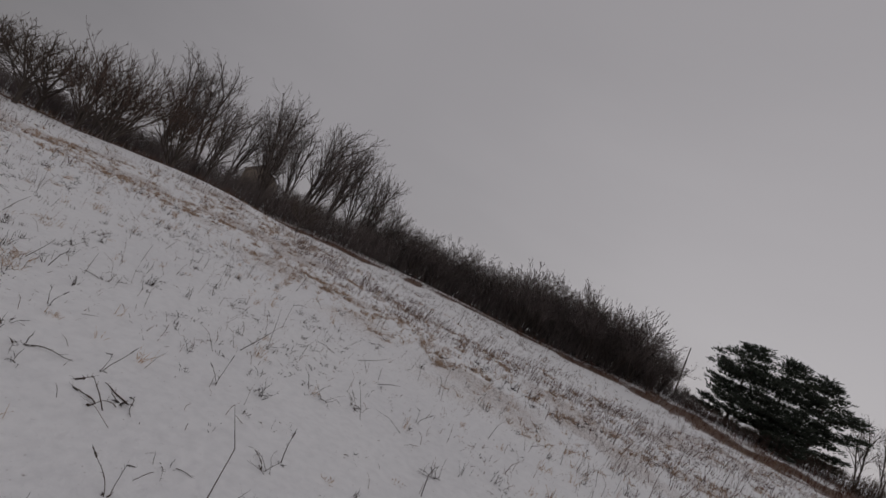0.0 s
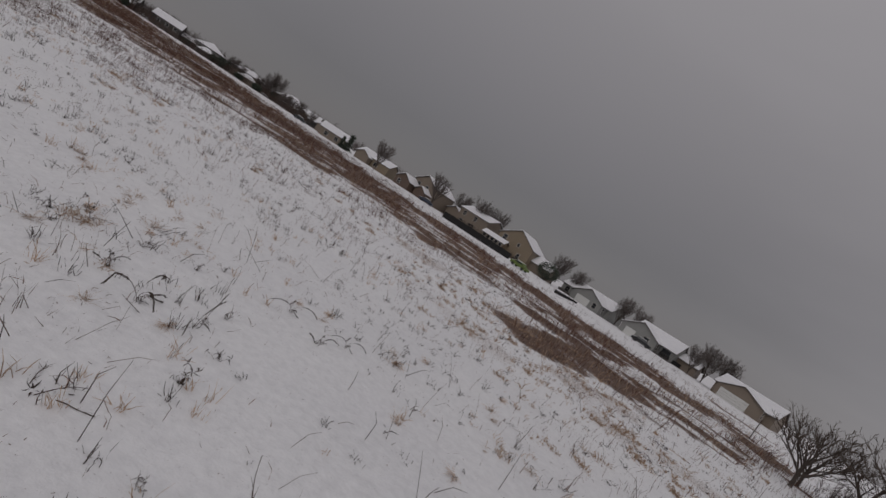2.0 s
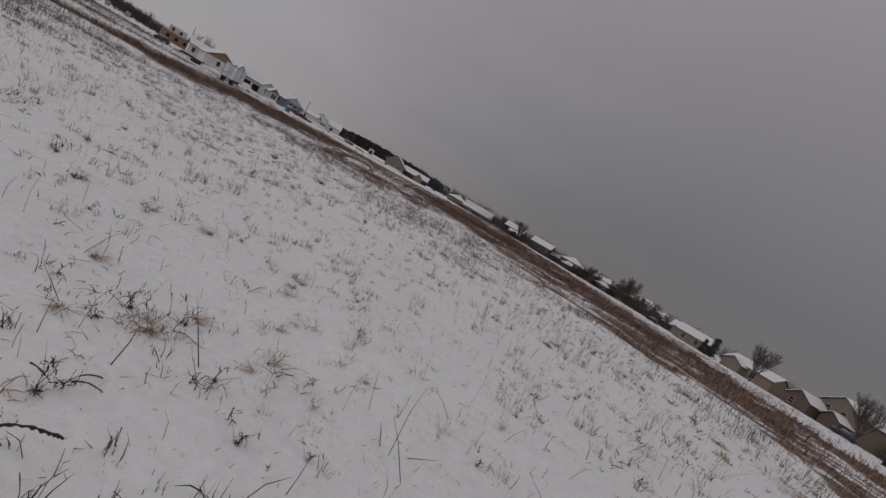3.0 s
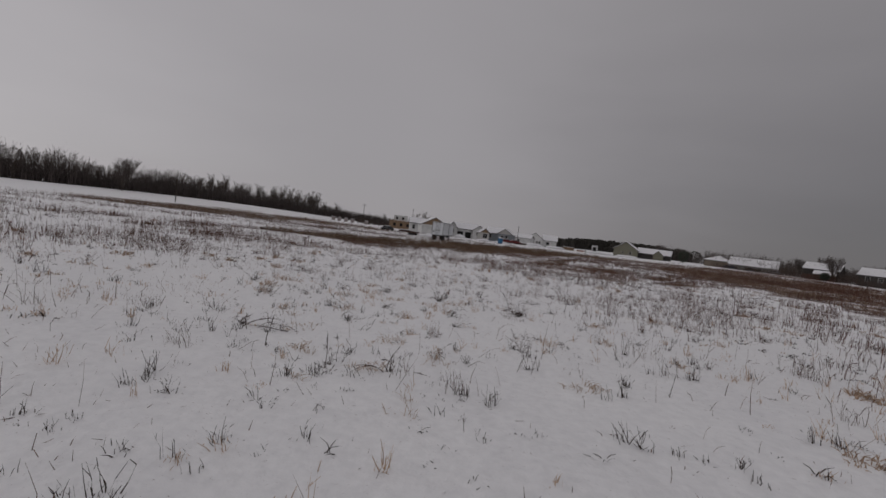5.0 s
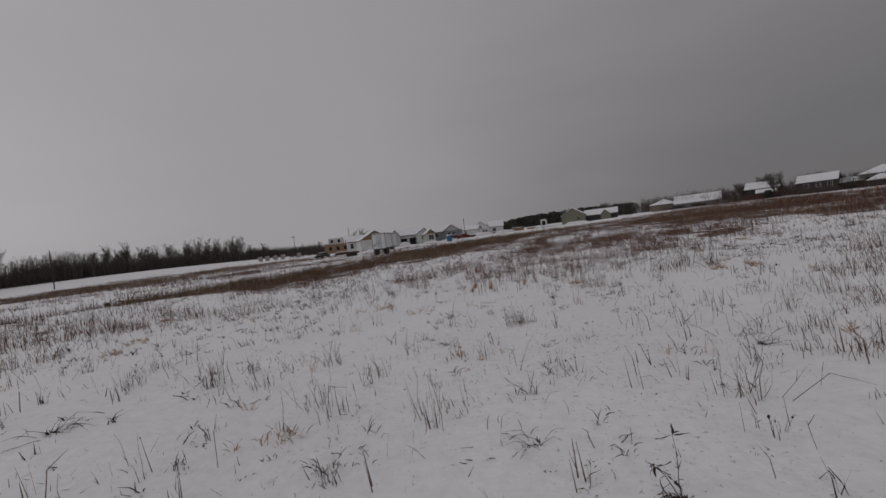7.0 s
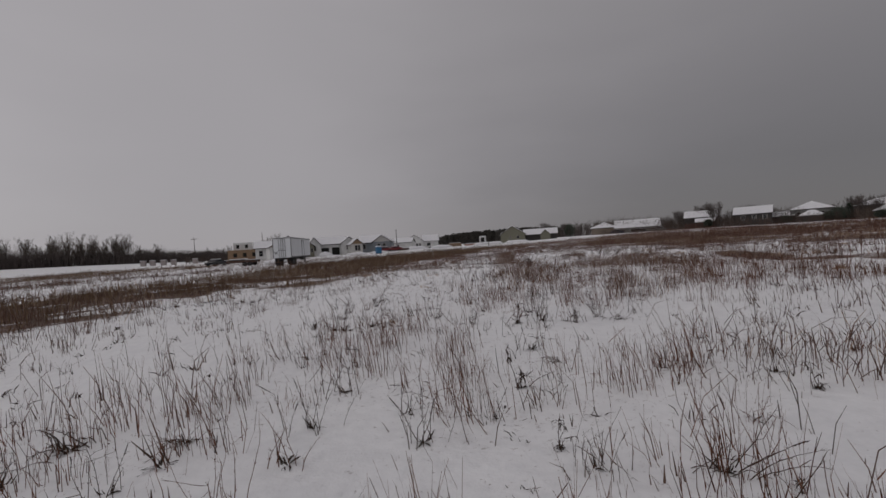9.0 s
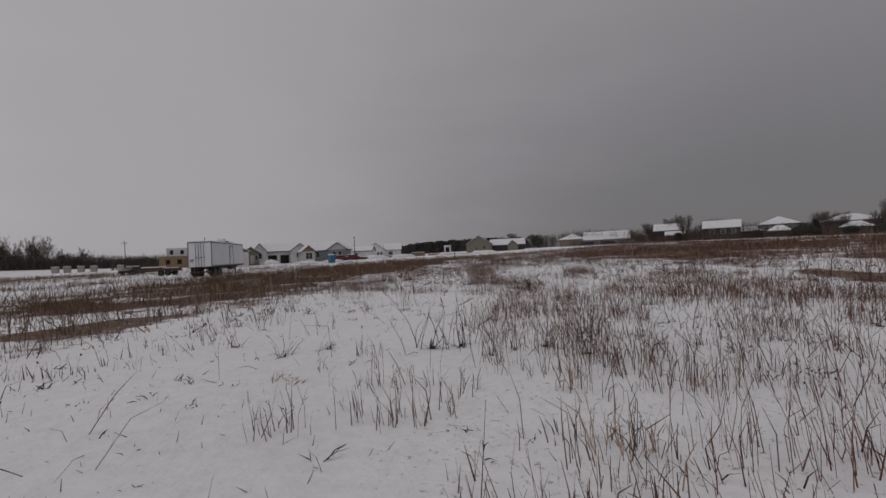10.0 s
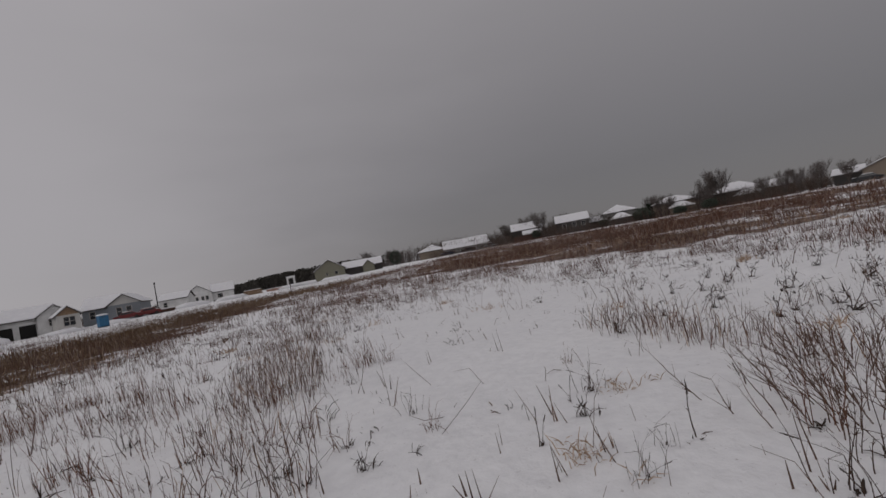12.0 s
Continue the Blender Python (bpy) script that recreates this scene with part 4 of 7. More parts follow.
def small_shed():
    ob = thing("shed", Matrix.Translation((44.5, 193.6, gz(44, 193))) @ Matrix.Rotation(radians(-12), 4, "Z"), "small white raised shed with a dark open door", "shed")
    part("body", Shape().box(-1.2, -1.0, 0.9, 1.2, 1.0, 3.2, 0.02), WALLS["white"], ob)
    # a dark panel on the closed front paints the shade in the doorway
    part("doorway_shade", Shape().box(-0.7, -1.03, 1.0, 0.6, -1.003, 2.7), M_INNER_SHADE, ob)
    for x in (-1.0, 1.0):
        for y in (-0.8, 0.8):
            part("leg", Shape().box(x - 0.07, y - 0.07, 0, x + 0.07, y + 0.07, 0.897), M_STEEL, ob)
    part("snow_cover", Shape().box(-1.25, -1.05, 3.203, 1.25, 1.05, 3.36, 0.05), M_SNOW, ob)


small_shed()


M_CRATE = plain("crate_wrap", (0.36, 0.32, 0.31), 0.8, wear=0.25)


def stack_crate(x, y):
    ob = thing("crate", Matrix.Translation((x, y, gz(x, y))), "pinkish-grey wrapped crate standing in the snow", "crate", "crates on the lot")
    part("box", Shape().box(-0.6, -0.55, 0.0, 0.6, 0.55, 1.5, 0.05), M_CRATE, ob)
    part("lid", Shape().box(-0.64, -0.58, 1.503, 0.64, 0.58, 1.6, 0.03), M_SNOW, ob, "snowy lid")


for bx, by in ((-62.4, 168.0), (-60.4, 169.1), (-57.9, 170.1), (-55.6, 171.2), (-50.5, 173.5)):
    stack_crate(bx, by)


def pole(x, y, tall, label, name="utility_pole", lamp=False, arms=False, lean=0.0):
    ob = thing(name, Matrix.Translation((x, y, gz(x, y) - 0.1)) @ Matrix.Rotation(radians(lean), 4, "Y"), label, "pole")
    part("shaft", Shape().tube((0, 0, 0), (0, 0, tall), 0.14, 0.09, 10), M_BARK if not lamp else M_STEEL, ob)
    if arms:
        part("crossarm", Shape().box(-1.1, -0.06, tall - 0.8, 1.1, 0.06, tall - 0.66), M_BARK, ob)
    if lamp:
        part("lamp_head", Shape().box(-0.16, -0.16, tall + 0.002, 0.16, 0.16, tall + 0.42, 0.03), M_STEEL, ob)


pole(10.9, 177.0, 6.6, "dark lamp post by the new houses", "lamp_post", lamp=True)
pole(-92.0, 118.0, 9.5, "bare wooden utility pole before the woods", arms=False)
pole(-62, 205, 9.5, "wooden utility pole with a crossarm", arms=True)
pole(-38, 205, 10.0, "tall wooden utility pole beyond the lot")
pole(-61.2, -98.3, 10.5, "leaning wooden utility pole beside the hedge", lean=4)


def fence_post(x, y, tall):
    ob = thing("fence_post", Matrix.Translation((x, y, gz(x, y) - 0.05)), "weathered wooden post standing in the snow", "post")
    part("stake", Shape().tube((0, 0, 0), (0.03, 0, tall), 0.06, 0.05, 7), M_BARK, ob)


fence_post(4.9, -60.4, 1.9)
fence_post(51.6, -41.6, 2.6)
fence_post(26.5, 118.0, 2.0)


def snow_heap(x, y, r, h, seed):
    me = Shape().blob((0, 0, 0), (r, r * 0.8, h), seed, 6, 14)
    m = me.mesh("snow_mound", True)
    m.materials.append(M_SNOW)
    ob = new("snow_mound", m)
    ob.location = (x, y, gz(x, y))
    tagged(ob, "mound of ploughed snow beside the lot", "snow mound", "ploughed snow")


for k, (x, y, r, h) in enumerate(((-9.6, 149, 1.8, 1.25), (-6.0, 130, 2.2, 0.7), (-1.5, 147, 3.0, 0.7), (4.5, 152, 2.6, 0.6), (18, 186, 4.5, 1.2), (27, 182, 4.5, 1.0), (44, 184, 6.0, 0.9), (57, 190, 6.0, 0.9), (-14.5, 116, 3.0, 0.9))):
    snow_heap(x, y, r, h, k)


M_TAR = plain("tarred_boards", (0.022, 0.021, 0.021), 0.85, wear=0.3)


def dark_fence(a, b, tall):
    """A board fence behind the houses: posts and boards."""
    n = max(2, int(math.hypot(b[0] - a[0], b[1] - a[1]) / 2.4))
    ang = math.atan2(b[1] - a[1], b[0] - a[0])
    ob = thing("fence", Matrix.Translation((a[0], a[1], gz(*a))) @ Matrix.Rotation(ang, 4, "Z"), "dark wooden board fence behind the houses", "fence")
    L = math.hypot(b[0] - a[0], b[1] - a[1])
    for k in range(n + 1):
        part("post", Shape().box(k * L / n - 0.06, -0.06, -0.2, k * L / n + 0.06, 0.06, tall + 0.1), M_TAR, ob)
    for k in range(n):
        part("panel", Shape().box(k * L / n + 0.065, -0.03, 0.05, (k + 1) * L / n - 0.065, 0.03, tall), M_TAR, ob)


dark_fence((90.9, 13.1), (93.9, -4.1), 1.5)
# added low run: boards stand in for a dark strip of unknown nature
dark_fence((84, -16.2), (95, -21.4), 0.7)
dark_fence(E(78.0, -37.6), E(85.5, -46.6), 1.0)

# ---- trees ----


def grow(seed, tall, spread, levels, trunk_r, upright, kids, split_from=0.25, min_r=0.012, leader=0.62, limb=0.0):
    """Branch segments (a, b, ra, rb, level) of one bare tree. leader: the stem's share of the height; limb: the main limbs' share."""
    r = random.Random(seed)
    out = []

    def branch(p, d, length, rad, lev):
        steps = 3 if lev < levels else (1 if levels > 3 else 2)
        pts, dirs = [p], []
        for k in range(steps):
            wob = max(0.05, 0.17 - 0.11 * upright) if lev else 0.06
            d = (d + Vector((r.uniform(-wob, wob), r.uniform(-wob, wob), r.uniform(-wob, wob) + upright * (0.10 if lev else 0)))).normalized()
            q = pts[-1] + d * (length / steps)
            r0, r1 = rad * (1 - 0.75 * k / steps), rad * (1 - 0.75 * (k + 1) / steps)
            if limb and lev == 0:
                r0, r1 = rad * (1 - 0.35 * k / steps), rad * (1 - 0.35 * (k + 1) / steps)
            out.append((pts[-1], q, max(r0, min_r), max(r1, min_r * 0.8), lev))
            pts.append(q)
            dirs.append(d)
        if lev >= levels:
            return
        n = kids[lev]
        for k in range(n):
            f = split_from + (1 - split_from) * (k + r.uniform(0.2, 0.9)) / n if lev == 0 else 0.2 + 0.8 * (k + r.random()) / n
            i = min(steps - 1, int(f * steps))
            o = pts[i].lerp(pts[i + 1], f * steps - i)
            az, tilt = k * 2.4 + r.uniform(-0.5, 0.5), radians(r.uniform(24, 58) * spread)
            d = dirs[i]
            u = d.orthogonal().normalized()
            w = d.cross(u)
            nd = d * math.cos(tilt) + (u * math.cos(az) + w * math.sin(az)) * math.sin(tilt)
            nd = (nd + Vector((0, 0, upright * 0.35))).normalized()
            if limb and lev == 0:
                branch(o, nd, tall * limb * r.uniform(0.7, 1.05), rad * r.uniform(0.42, 0.62), 1)
            else:
                branch(o, nd, length * r.uniform(0.40, 0.64) * (1.15 - 0.45 * f), rad * (0.54 if limb else 0.46), lev + 1)

    branch(Vector((0, 0, 0)), Vector((0, 0, 1)), tall * leader, trunk_r, 0)
    return out


def tree_kind(seed, tall, spread, trunk_r, upright, kids, label, twig, stems=1, split=0.25, lean=0.25, group="bare trees", fine=0.012, leader=0.62, limb=0.0):
    """One bare tree as a thing: trunk with limbs, and its crown of twigs. It is built out of sight of nothing: copies take its meshes."""
    ob = thing("tree", Matrix.Translation((0, 0, 0)), label, "tree", group)
    trunk, crown = Shape(), Shape()
    r = random.Random(seed)
    levels = len(kids)
    for s in range(stems):
        tilt = Matrix.Rotation(r.uniform(0.1, lean) if stems > 1 else r.uniform(-0.04, 0.04), 3, Vector((r.uniform(-1, 1), r.uniform(-1, 1), 0)).normalized())
        off = Vector((r.uniform(-0.4, 0.4), r.uniform(-0.4, 0.4), -0.1)) * (1 if stems > 1 else 0) + Vector((0, 0, -0.15))
        for a, b, ra, rb, lev in grow(seed * 17 + s, tall * r.uniform(0.82, 1.0), spread, levels, trunk_r, upright, kids, split, fine, leader, limb):
            a, b = tilt @ a + off, tilt @ b + off
            if lev <= 1:
                trunk.tube(a, b, ra, rb, 5, False)
            else:
                w = (b - a).cross(Vector((r.gauss(0, 1), r.gauss(0, 1), r.gauss(0, 1)))).normalized()
                crown.add((a - w * ra, a + w * ra, b + w * rb, b - w * rb), [(0, 1, 2, 3)])
    part("trunk", trunk, M_BARK, ob)
    part("crown", crown, twig, ob)
    return ob


def put(ob, x, y, s=1.0, yaw=0.0, first=False):
    m = Matrix.Translation((x, y, gz(x, y))) @ Matrix.Rotation(radians(yaw), 4, "Z") @ Matrix.Scale(s, 4)
    if first:
        ob.matrix_basis = m
        return ob
    c = copy_thing(ob, Matrix.Translation((x, y, gz(x, y))) @ Matrix.Rotation(radians(yaw), 4, "Z"))
    c.scale = (s, s, s)
    return c


def stand(kind, places):
    """Places: (x, y, scale, yaw). The built tree takes the first, copies the rest."""
    for k, (x, y, s, yaw) in enumerate(places[1:]):
        put(kind, x, y, s, yaw)
    put(kind, *places[0], first=True)


low = tree_kind(3, 9.2, 0.95, 0.2, 0.45, (7, 7, 5, 3), "spreading bare tree with dusted brown twigs", M_TWIG, split=0.45, fine=0.015, leader=0.3, limb=0.62)
stand(low, [(25.9, -39.1, 1.0, 0), (30.7, -35.4, 0.8, 80), (33.2, -41.0, 0.95, 140), (3.4, -45.6, 0.5, 30), (28.7, -43.5, 1.0, 10), (36.5, -39.0, 0.8, 200), (-46.0, -84.7, 1.0, 45), (-38.7, -83.3, 0.95, 190), (-52.2, -84.8, 0.75, 300)])
shrubby = tree_kind(8, 9.4, 0.85, 0.13, 0.8, (5, 6, 4, 3), "bare multi-stemmed tree with reddish twigs", M_TWIG_RED, stems=3, split=0.3, lean=0.5, fine=0.014, leader=0.24, limb=0.66)
stand(shrubby, [(19.6, -40.9, 0.95, 0), (21.5, -40.6, 0.9, 120), (23.6, -44.2, 0.95, 60), (17.4, -46.5, 0.95, 210)])
tall_bare = tree_kind(21, 14.6, 0.74, 0.15, 0.32, (11, 6, 3, 2), "tall bare tree with upswept thin branches", M_HEDGE, stems=2, split=0.28, lean=0.22, fine=0.014, leader=0.8, limb=0.36)
stand(tall_bare, [(27.1, -56.4, 0.95, 0), (23.5, -59.2, 1.0, 70), (17.6, -65.6, 1.04, 150), (12.9, -68.2, 1.06, 220), (9.5, -68.8, 1.04, 310), (2.8, -72.6, 0.84, 110), (15.3, -73.1, 1.0, 255), (-68.6, -65.2, 0.62, 45), (-69.6, -62.4, 0.66, 190), (-73.0, -66.5, 0.6, 80), (-61.5, -103.7, 0.62, 10)])
lean_bare = tree_kind(29, 14.2, 0.66, 0.12, 0.36, (9, 5, 3, 2), "slim bare tree with a narrow upright crown", M_HEDGE, stems=3, split=0.25, lean=0.3, fine=0.014, leader=0.8, limb=0.34)
stand(lean_bare, [(6.6, -72.4, 1.0, 20), (4.6, -70.9, 0.92, 200), (11.1, -74.7, 1.0, 90), (0.1, -74.0, 0.72, 300), (19.8, -68.5, 1.02, 40), (16.0, -62.0, 0.95, 85), (21.5, -62.5, 0.95, 175), (25.0, -57.5, 0.88, 265), (13.5, -64.5, 1.0, 330), (17.5, -52.5, 0.72, 70), (20.5, -55.5, 0.82, 160), (24.0, -53.0, 0.78, 250), (14.0, -58.5, 0.8, 15), (10.0, -63.5, 0.9, 130)])
thicket = tree_kind(41, 11.6, 0.8, 0.08, 0.6, (5, 5, 5, 3), "tall leafless shrub with a rounded twiggy crown", M_HEDGE, stems=6, split=0.2, lean=0.75, group="shrubs of the hedgerow", fine=0.02, leader=0.35, limb=0.5)
HEDGE = [(3.5, -71.9, 0.80), (-5.4, -74.2, 0.86), (-13.4, -74.4, 0.9), (-24.5, -72.7, 1.02), (-32.5, -70.9, 1.08), (-38.6, -69.6, 0.95), (-43.6, -68.2, 0.6)]
r_h = random.Random(9)
shrubs = []
for (ax, ay, ah), (bx, by, bh) in zip(HEDGE, HEDGE[1:]):
    for k in range(6):
        f = (k + r_h.random()) / 6
        shrubs.append((ax + (bx - ax) * f, ay + (by - ay) * f + r_h.uniform(-2.5, 2.0), (ah + (bh - ah) * f) * r_h.uniform(0.62, 1.16), r_h.uniform(0, 360)))
stand(thicket, shrubs)
street = tree_kind(34, 9.6, 0.66, 0.15, 0.85, (9, 9, 7, 5), "round-crowned bare garden tree", M_WOODS, split=0.3, group="garden trees", fine=0.012, leader=0.24, limb=0.66)
GARDEN_TREES = [(*E(80.4, 29.8), 1.0, 0), (*E(85.8, 16.2), 1.1, 50), (*E(97.5, 6.8), 1.25, 100), (*E(100, 3.2), 1.25, 160), (*E(90.5, -15.2), 1.05, 210), (*E(98, -20), 0.95, 240), (*E(88.8, -30.4), 1.0, 260), (*E(97, -36), 0.95, 300), (*E(82.0, -47.2), 1.05, 20), (*E(84.5, -51.4), 1.05, 75), (*E(99.5, -6), 1.0, 130), (*E(103, 14), 1.1, 190)]
FAR_GARDEN_TREES = [(146.0, 140.6, 0.85, 240), (149.5, 137.0, 0.8, 10), (154.2, 123.4, 1.35, 45), (152.6, 126.0, 1.1, 200), (112.5, 172.5, 0.8, 90), (129.5, 163.0, 0.8, 135), (118.0, 168.0, 0.95, 175), (134.6, 100.2, 0.7, 215), (134.8, 94.0, 0.74, 265), (139, 106.5, 0.65, 305), (138.5, 90, 0.62, 335), (133.5, 97.2, 0.68, 20), (104, 190, 0.65, 15), (84, 205, 0.7, 60), (79.5, 216, 0.85, 110), (88, 214, 0.7, 165), (147.5, 126.5, 0.75, 225), (112.4, 156.6, 0.98, 35), (136.4, 165.6, 0.85, 80), (140.9, 134.6, 0.72, 145), (142.9, 132.6, 0.66, 265), (147.2, 123.4, 0.7, 320), (*E(76, -42.5), 0.8, 140)]
stand(street, GARDEN_TREES + FAR_GARDEN_TREES + [(-127.5, 137.0, 1.35, 0), (-130.5, 139.0, 0.8, 110)])

woods_tree = tree_kind(55, 12.0, 0.75, 0.15, 0.9, (8, 6, 5), "slender bare tree at the woods' edge", M_TWIG, stems=2, split=0.2, lean=0.2, group="trees along the woods", fine=0.02)
r_w = random.Random(5)
spots = []
for k in range(60):
    az = radians(r_w.uniform(-36.5, -23.5) if k < 36 else r_w.uniform(-53, -14))
    d = 196 + 1.5 * (math.degrees(az) + 51) + r_w.uniform(-6, 10)
    s = r_w.uniform(0.85, 1.25) if k < 36 else r_w.uniform(0.5, 0.9)
    spots.append((3 + d * math.sin(az), d * math.cos(az), s, r_w.uniform(0, 360)))
for az, s in ((-51.5, 1.05), (-50.5, 1.15), (-49.6, 1.0), (-47.5, 0.85), (-45.6, 0.85), (-10.6, 0.85), (-9.9, 0.95), (-9.2, 0.8)):
    spots.append((3 + 203 * math.sin(radians(az)), 203 * math.cos(radians(az)), s, s * 900))
stand(woods_tree, spots)



def evergreen(seed, tall, wide, label, rounded=False, group="evergreens"):
    """A pine or spruce: trunk, reaching limbs, pads of needle sprays along them, and snow on the pads."""
    ob = thing("pine_tree", Matrix.Translation((0, 0, 0)), label, "tree", group)
    r = random.Random(seed)
    trunk, limbs = Shape(), Shape()
    trunk.tube((0, 0, -0.2), (0.1, 0, tall * 0.95), tall * 0.02, 0.03, 8, False)
    nv, nf, sv, sf = [], [], [], []
    size = 0.07 * tall if rounded else 0.075 * tall

    def pad(c, w):
        """One flattish cushion of needle sprays, some with snow."""
        for k in range(44):
            o = Vector((r.gauss(0, 0.55) * w, r.gauss(0, 0.55) * w, r.gauss(0, 0.13) * w))
            e = (o * 0.9 + Vector((r.gauss(0, 0.3), r.gauss(0, 0.3), r.uniform(0.15, 0.9))) * w).normalized()
            s = e.cross(Vector((r.gauss(0, 1), r.gauss(0, 1), r.gauss(0, 1)))).normalized() * w * 0.10
            n = len(nv)
            nv.extend([c + o - s, c + o + s, c + o + e * w * r.uniform(0.35, 0.65)])
            nf.append((n, n + 1, n + 2))
        if r.random() < 0.7:
            n, a, b = len(sv), r.uniform(0, 3), w * r.uniform(0.18, 0.42)
            for k in range(5):
                q = a + k * math.tau / 5
                sv.append(c + Vector((math.cos(q) * b * r.uniform(0.6, 1.5), math.sin(q) * b * r.uniform(0.6, 1.5), w * 0.30)))
            sv.append(c + Vector((0, 0, w * 0.42)))
            sf.extend([(n + k, n + (k + 1) % 5, n + 5) for k in range(5)])

    z = tall * (0.015 if rounded else 0.06)
    while z < tall * 0.96:
        f = z / tall
        reach = wide * ((1 - max(0, f - 0.45) ** 1.7 * 2.4) if rounded else (1 - f) ** 0.9)
        for k in range(r.randint(3, 5) if rounded else 6):
            az, L = r.uniform(0, math.tau), max(0.4, reach * r.uniform(0.35, 1.25))
            d = Vector((math.cos(az), math.sin(az), 0))
            a = Vector((0, 0, z + r.uniform(-0.3, 0.3)))
            b = a + d * L + Vector((0, 0, L * (r.uniform(0.05, 0.6) if rounded else r.uniform(-0.25, 0.1))))
            limbs.tube(a, b, 0.05, 0.015, 4, False)
            m = max(2, int(L / size * 1.5))
            for s in range(m):
                pad(a.lerp(b, 0.3 + 0.72 * (s + r.random()) / m) + Vector((-d.y, d.x, 0)) * r.gauss(0, 0.28 * L) * 0.6 + Vector((0, 0, r.gauss(0, 0.1))), size * r.uniform(0.7, 1.25))
        z += tall * (r.uniform(0.045, 0.07) if rounded else 0.06)
    pad(Vector((0.1, 0, tall * 0.95)), size)
    part("trunk", trunk, M_BARK, ob)
    part("limb", limbs, M_BARK, ob)
    part("needles", Shape().add(nv, nf), M_NEEDLE, ob, "dark green needle sprays")
    part("snow_cover", Shape().add(sv, sf), M_SNOW, ob, "small pads of snow on the boughs")
    return ob


pine = evergreen(4, 12.0, 4.3, "broad dark pine with snow on its boughs", rounded=True)
stand(pine, [(-53.7, -69.9, 1.02, 0), (-57.7, -68.0, 1.03, 100), (-60.8, -64.9, 0.97, 210), (-57.0, -62.6, 0.55, 300)])
spruce = evergreen(12, 5.4, 1.7, "small dark spruce by a house")
stand(spruce, [(*E(91.5, 44.2), 1.0, 0), (*E(90.5, 45.6), 0.7, 90), (136.8, 158.5, 0.8, 30), (151.5, 140.8, 0.95, 200), (143.2, 139.4, 0.9, 50), (126.5, 157.6, 1.0, 75)])


def leafy_bush(seed, w, h, x, y, label):
    """A dense dark evergreen bush with snow caught in it."""
    ob = thing("bush", Matrix.Translation((x, y, gz(x, y))), label, "bush")
    r = random.Random(seed)
    stems, nv, nf = Shape(), [], []
    for k in range(14):
        d = Vector((r.uniform(-1, 1) * w * 0.4, r.uniform(-1, 1) * w * 0.4, h * r.uniform(0.6, 0.95)))
        stems.tube((0, 0, -0.1), d, 0.05, 0.015, 4, False)
    for k in range(2600):
        e = Vector((r.gauss(0, 1), r.gauss(0, 1), r.gauss(0, 1))).normalized()
        rad = r.uniform(0.72, 1.0) * (0.88 + 0.12 * math.sin(5 * e.x + 4 * e.y + seed))
        c = Vector((e.x * w / 2 * rad, e.y * w / 2 * rad, h * 0.5 + e.z * h * 0.5 * rad))
        q = Vector((r.uniform(-1, 1), r.uniform(-1, 1), r.uniform(-0.2, 1))).normalized()
        s = q.orthogonal().normalized() * 0.09
        n = len(nv)
        nv.extend([c - s, c + s, c + q * r.uniform(0.2, 0.4)])
        nf.append((n, n + 1, n + 2))
    part("stems", stems, M_BARK, ob)
    part("foliage", Shape().add(nv, nf), M_NEEDLE, ob)


leafy_bush(1, 7.6, 5.0, *E(85.4, -13.4), "large dark evergreen bush beside the houses")
leafy_bush(2, 4.2, 3.6, 154.5, 124.0, "round dark bush before the houses")
leafy_bush(6, 5.0, 5.6, 83.0, 200.0, "tall dark evergreen near the green house")
for k, (w, h, x, y) in enumerate(((3.6, 2.9, 132.3, 136.5), (3.0, 2.5, 134.6, 134.0), (2.8, 2.8, 110.0, 156.3), (3.0, 2.4, 125.0, 143.0), (4.0, 2.4, 136.7, 126.2), (4.6, 2.9, 140.3, 119.8))):
    leafy_bush(20 + k, w, h, x, y, "dark rounded evergreen shrub in a back garden")
leafy_bush(7, 5.0, 4.2, 139.6, 139.8, "dark evergreen bush before the grey-brown house")


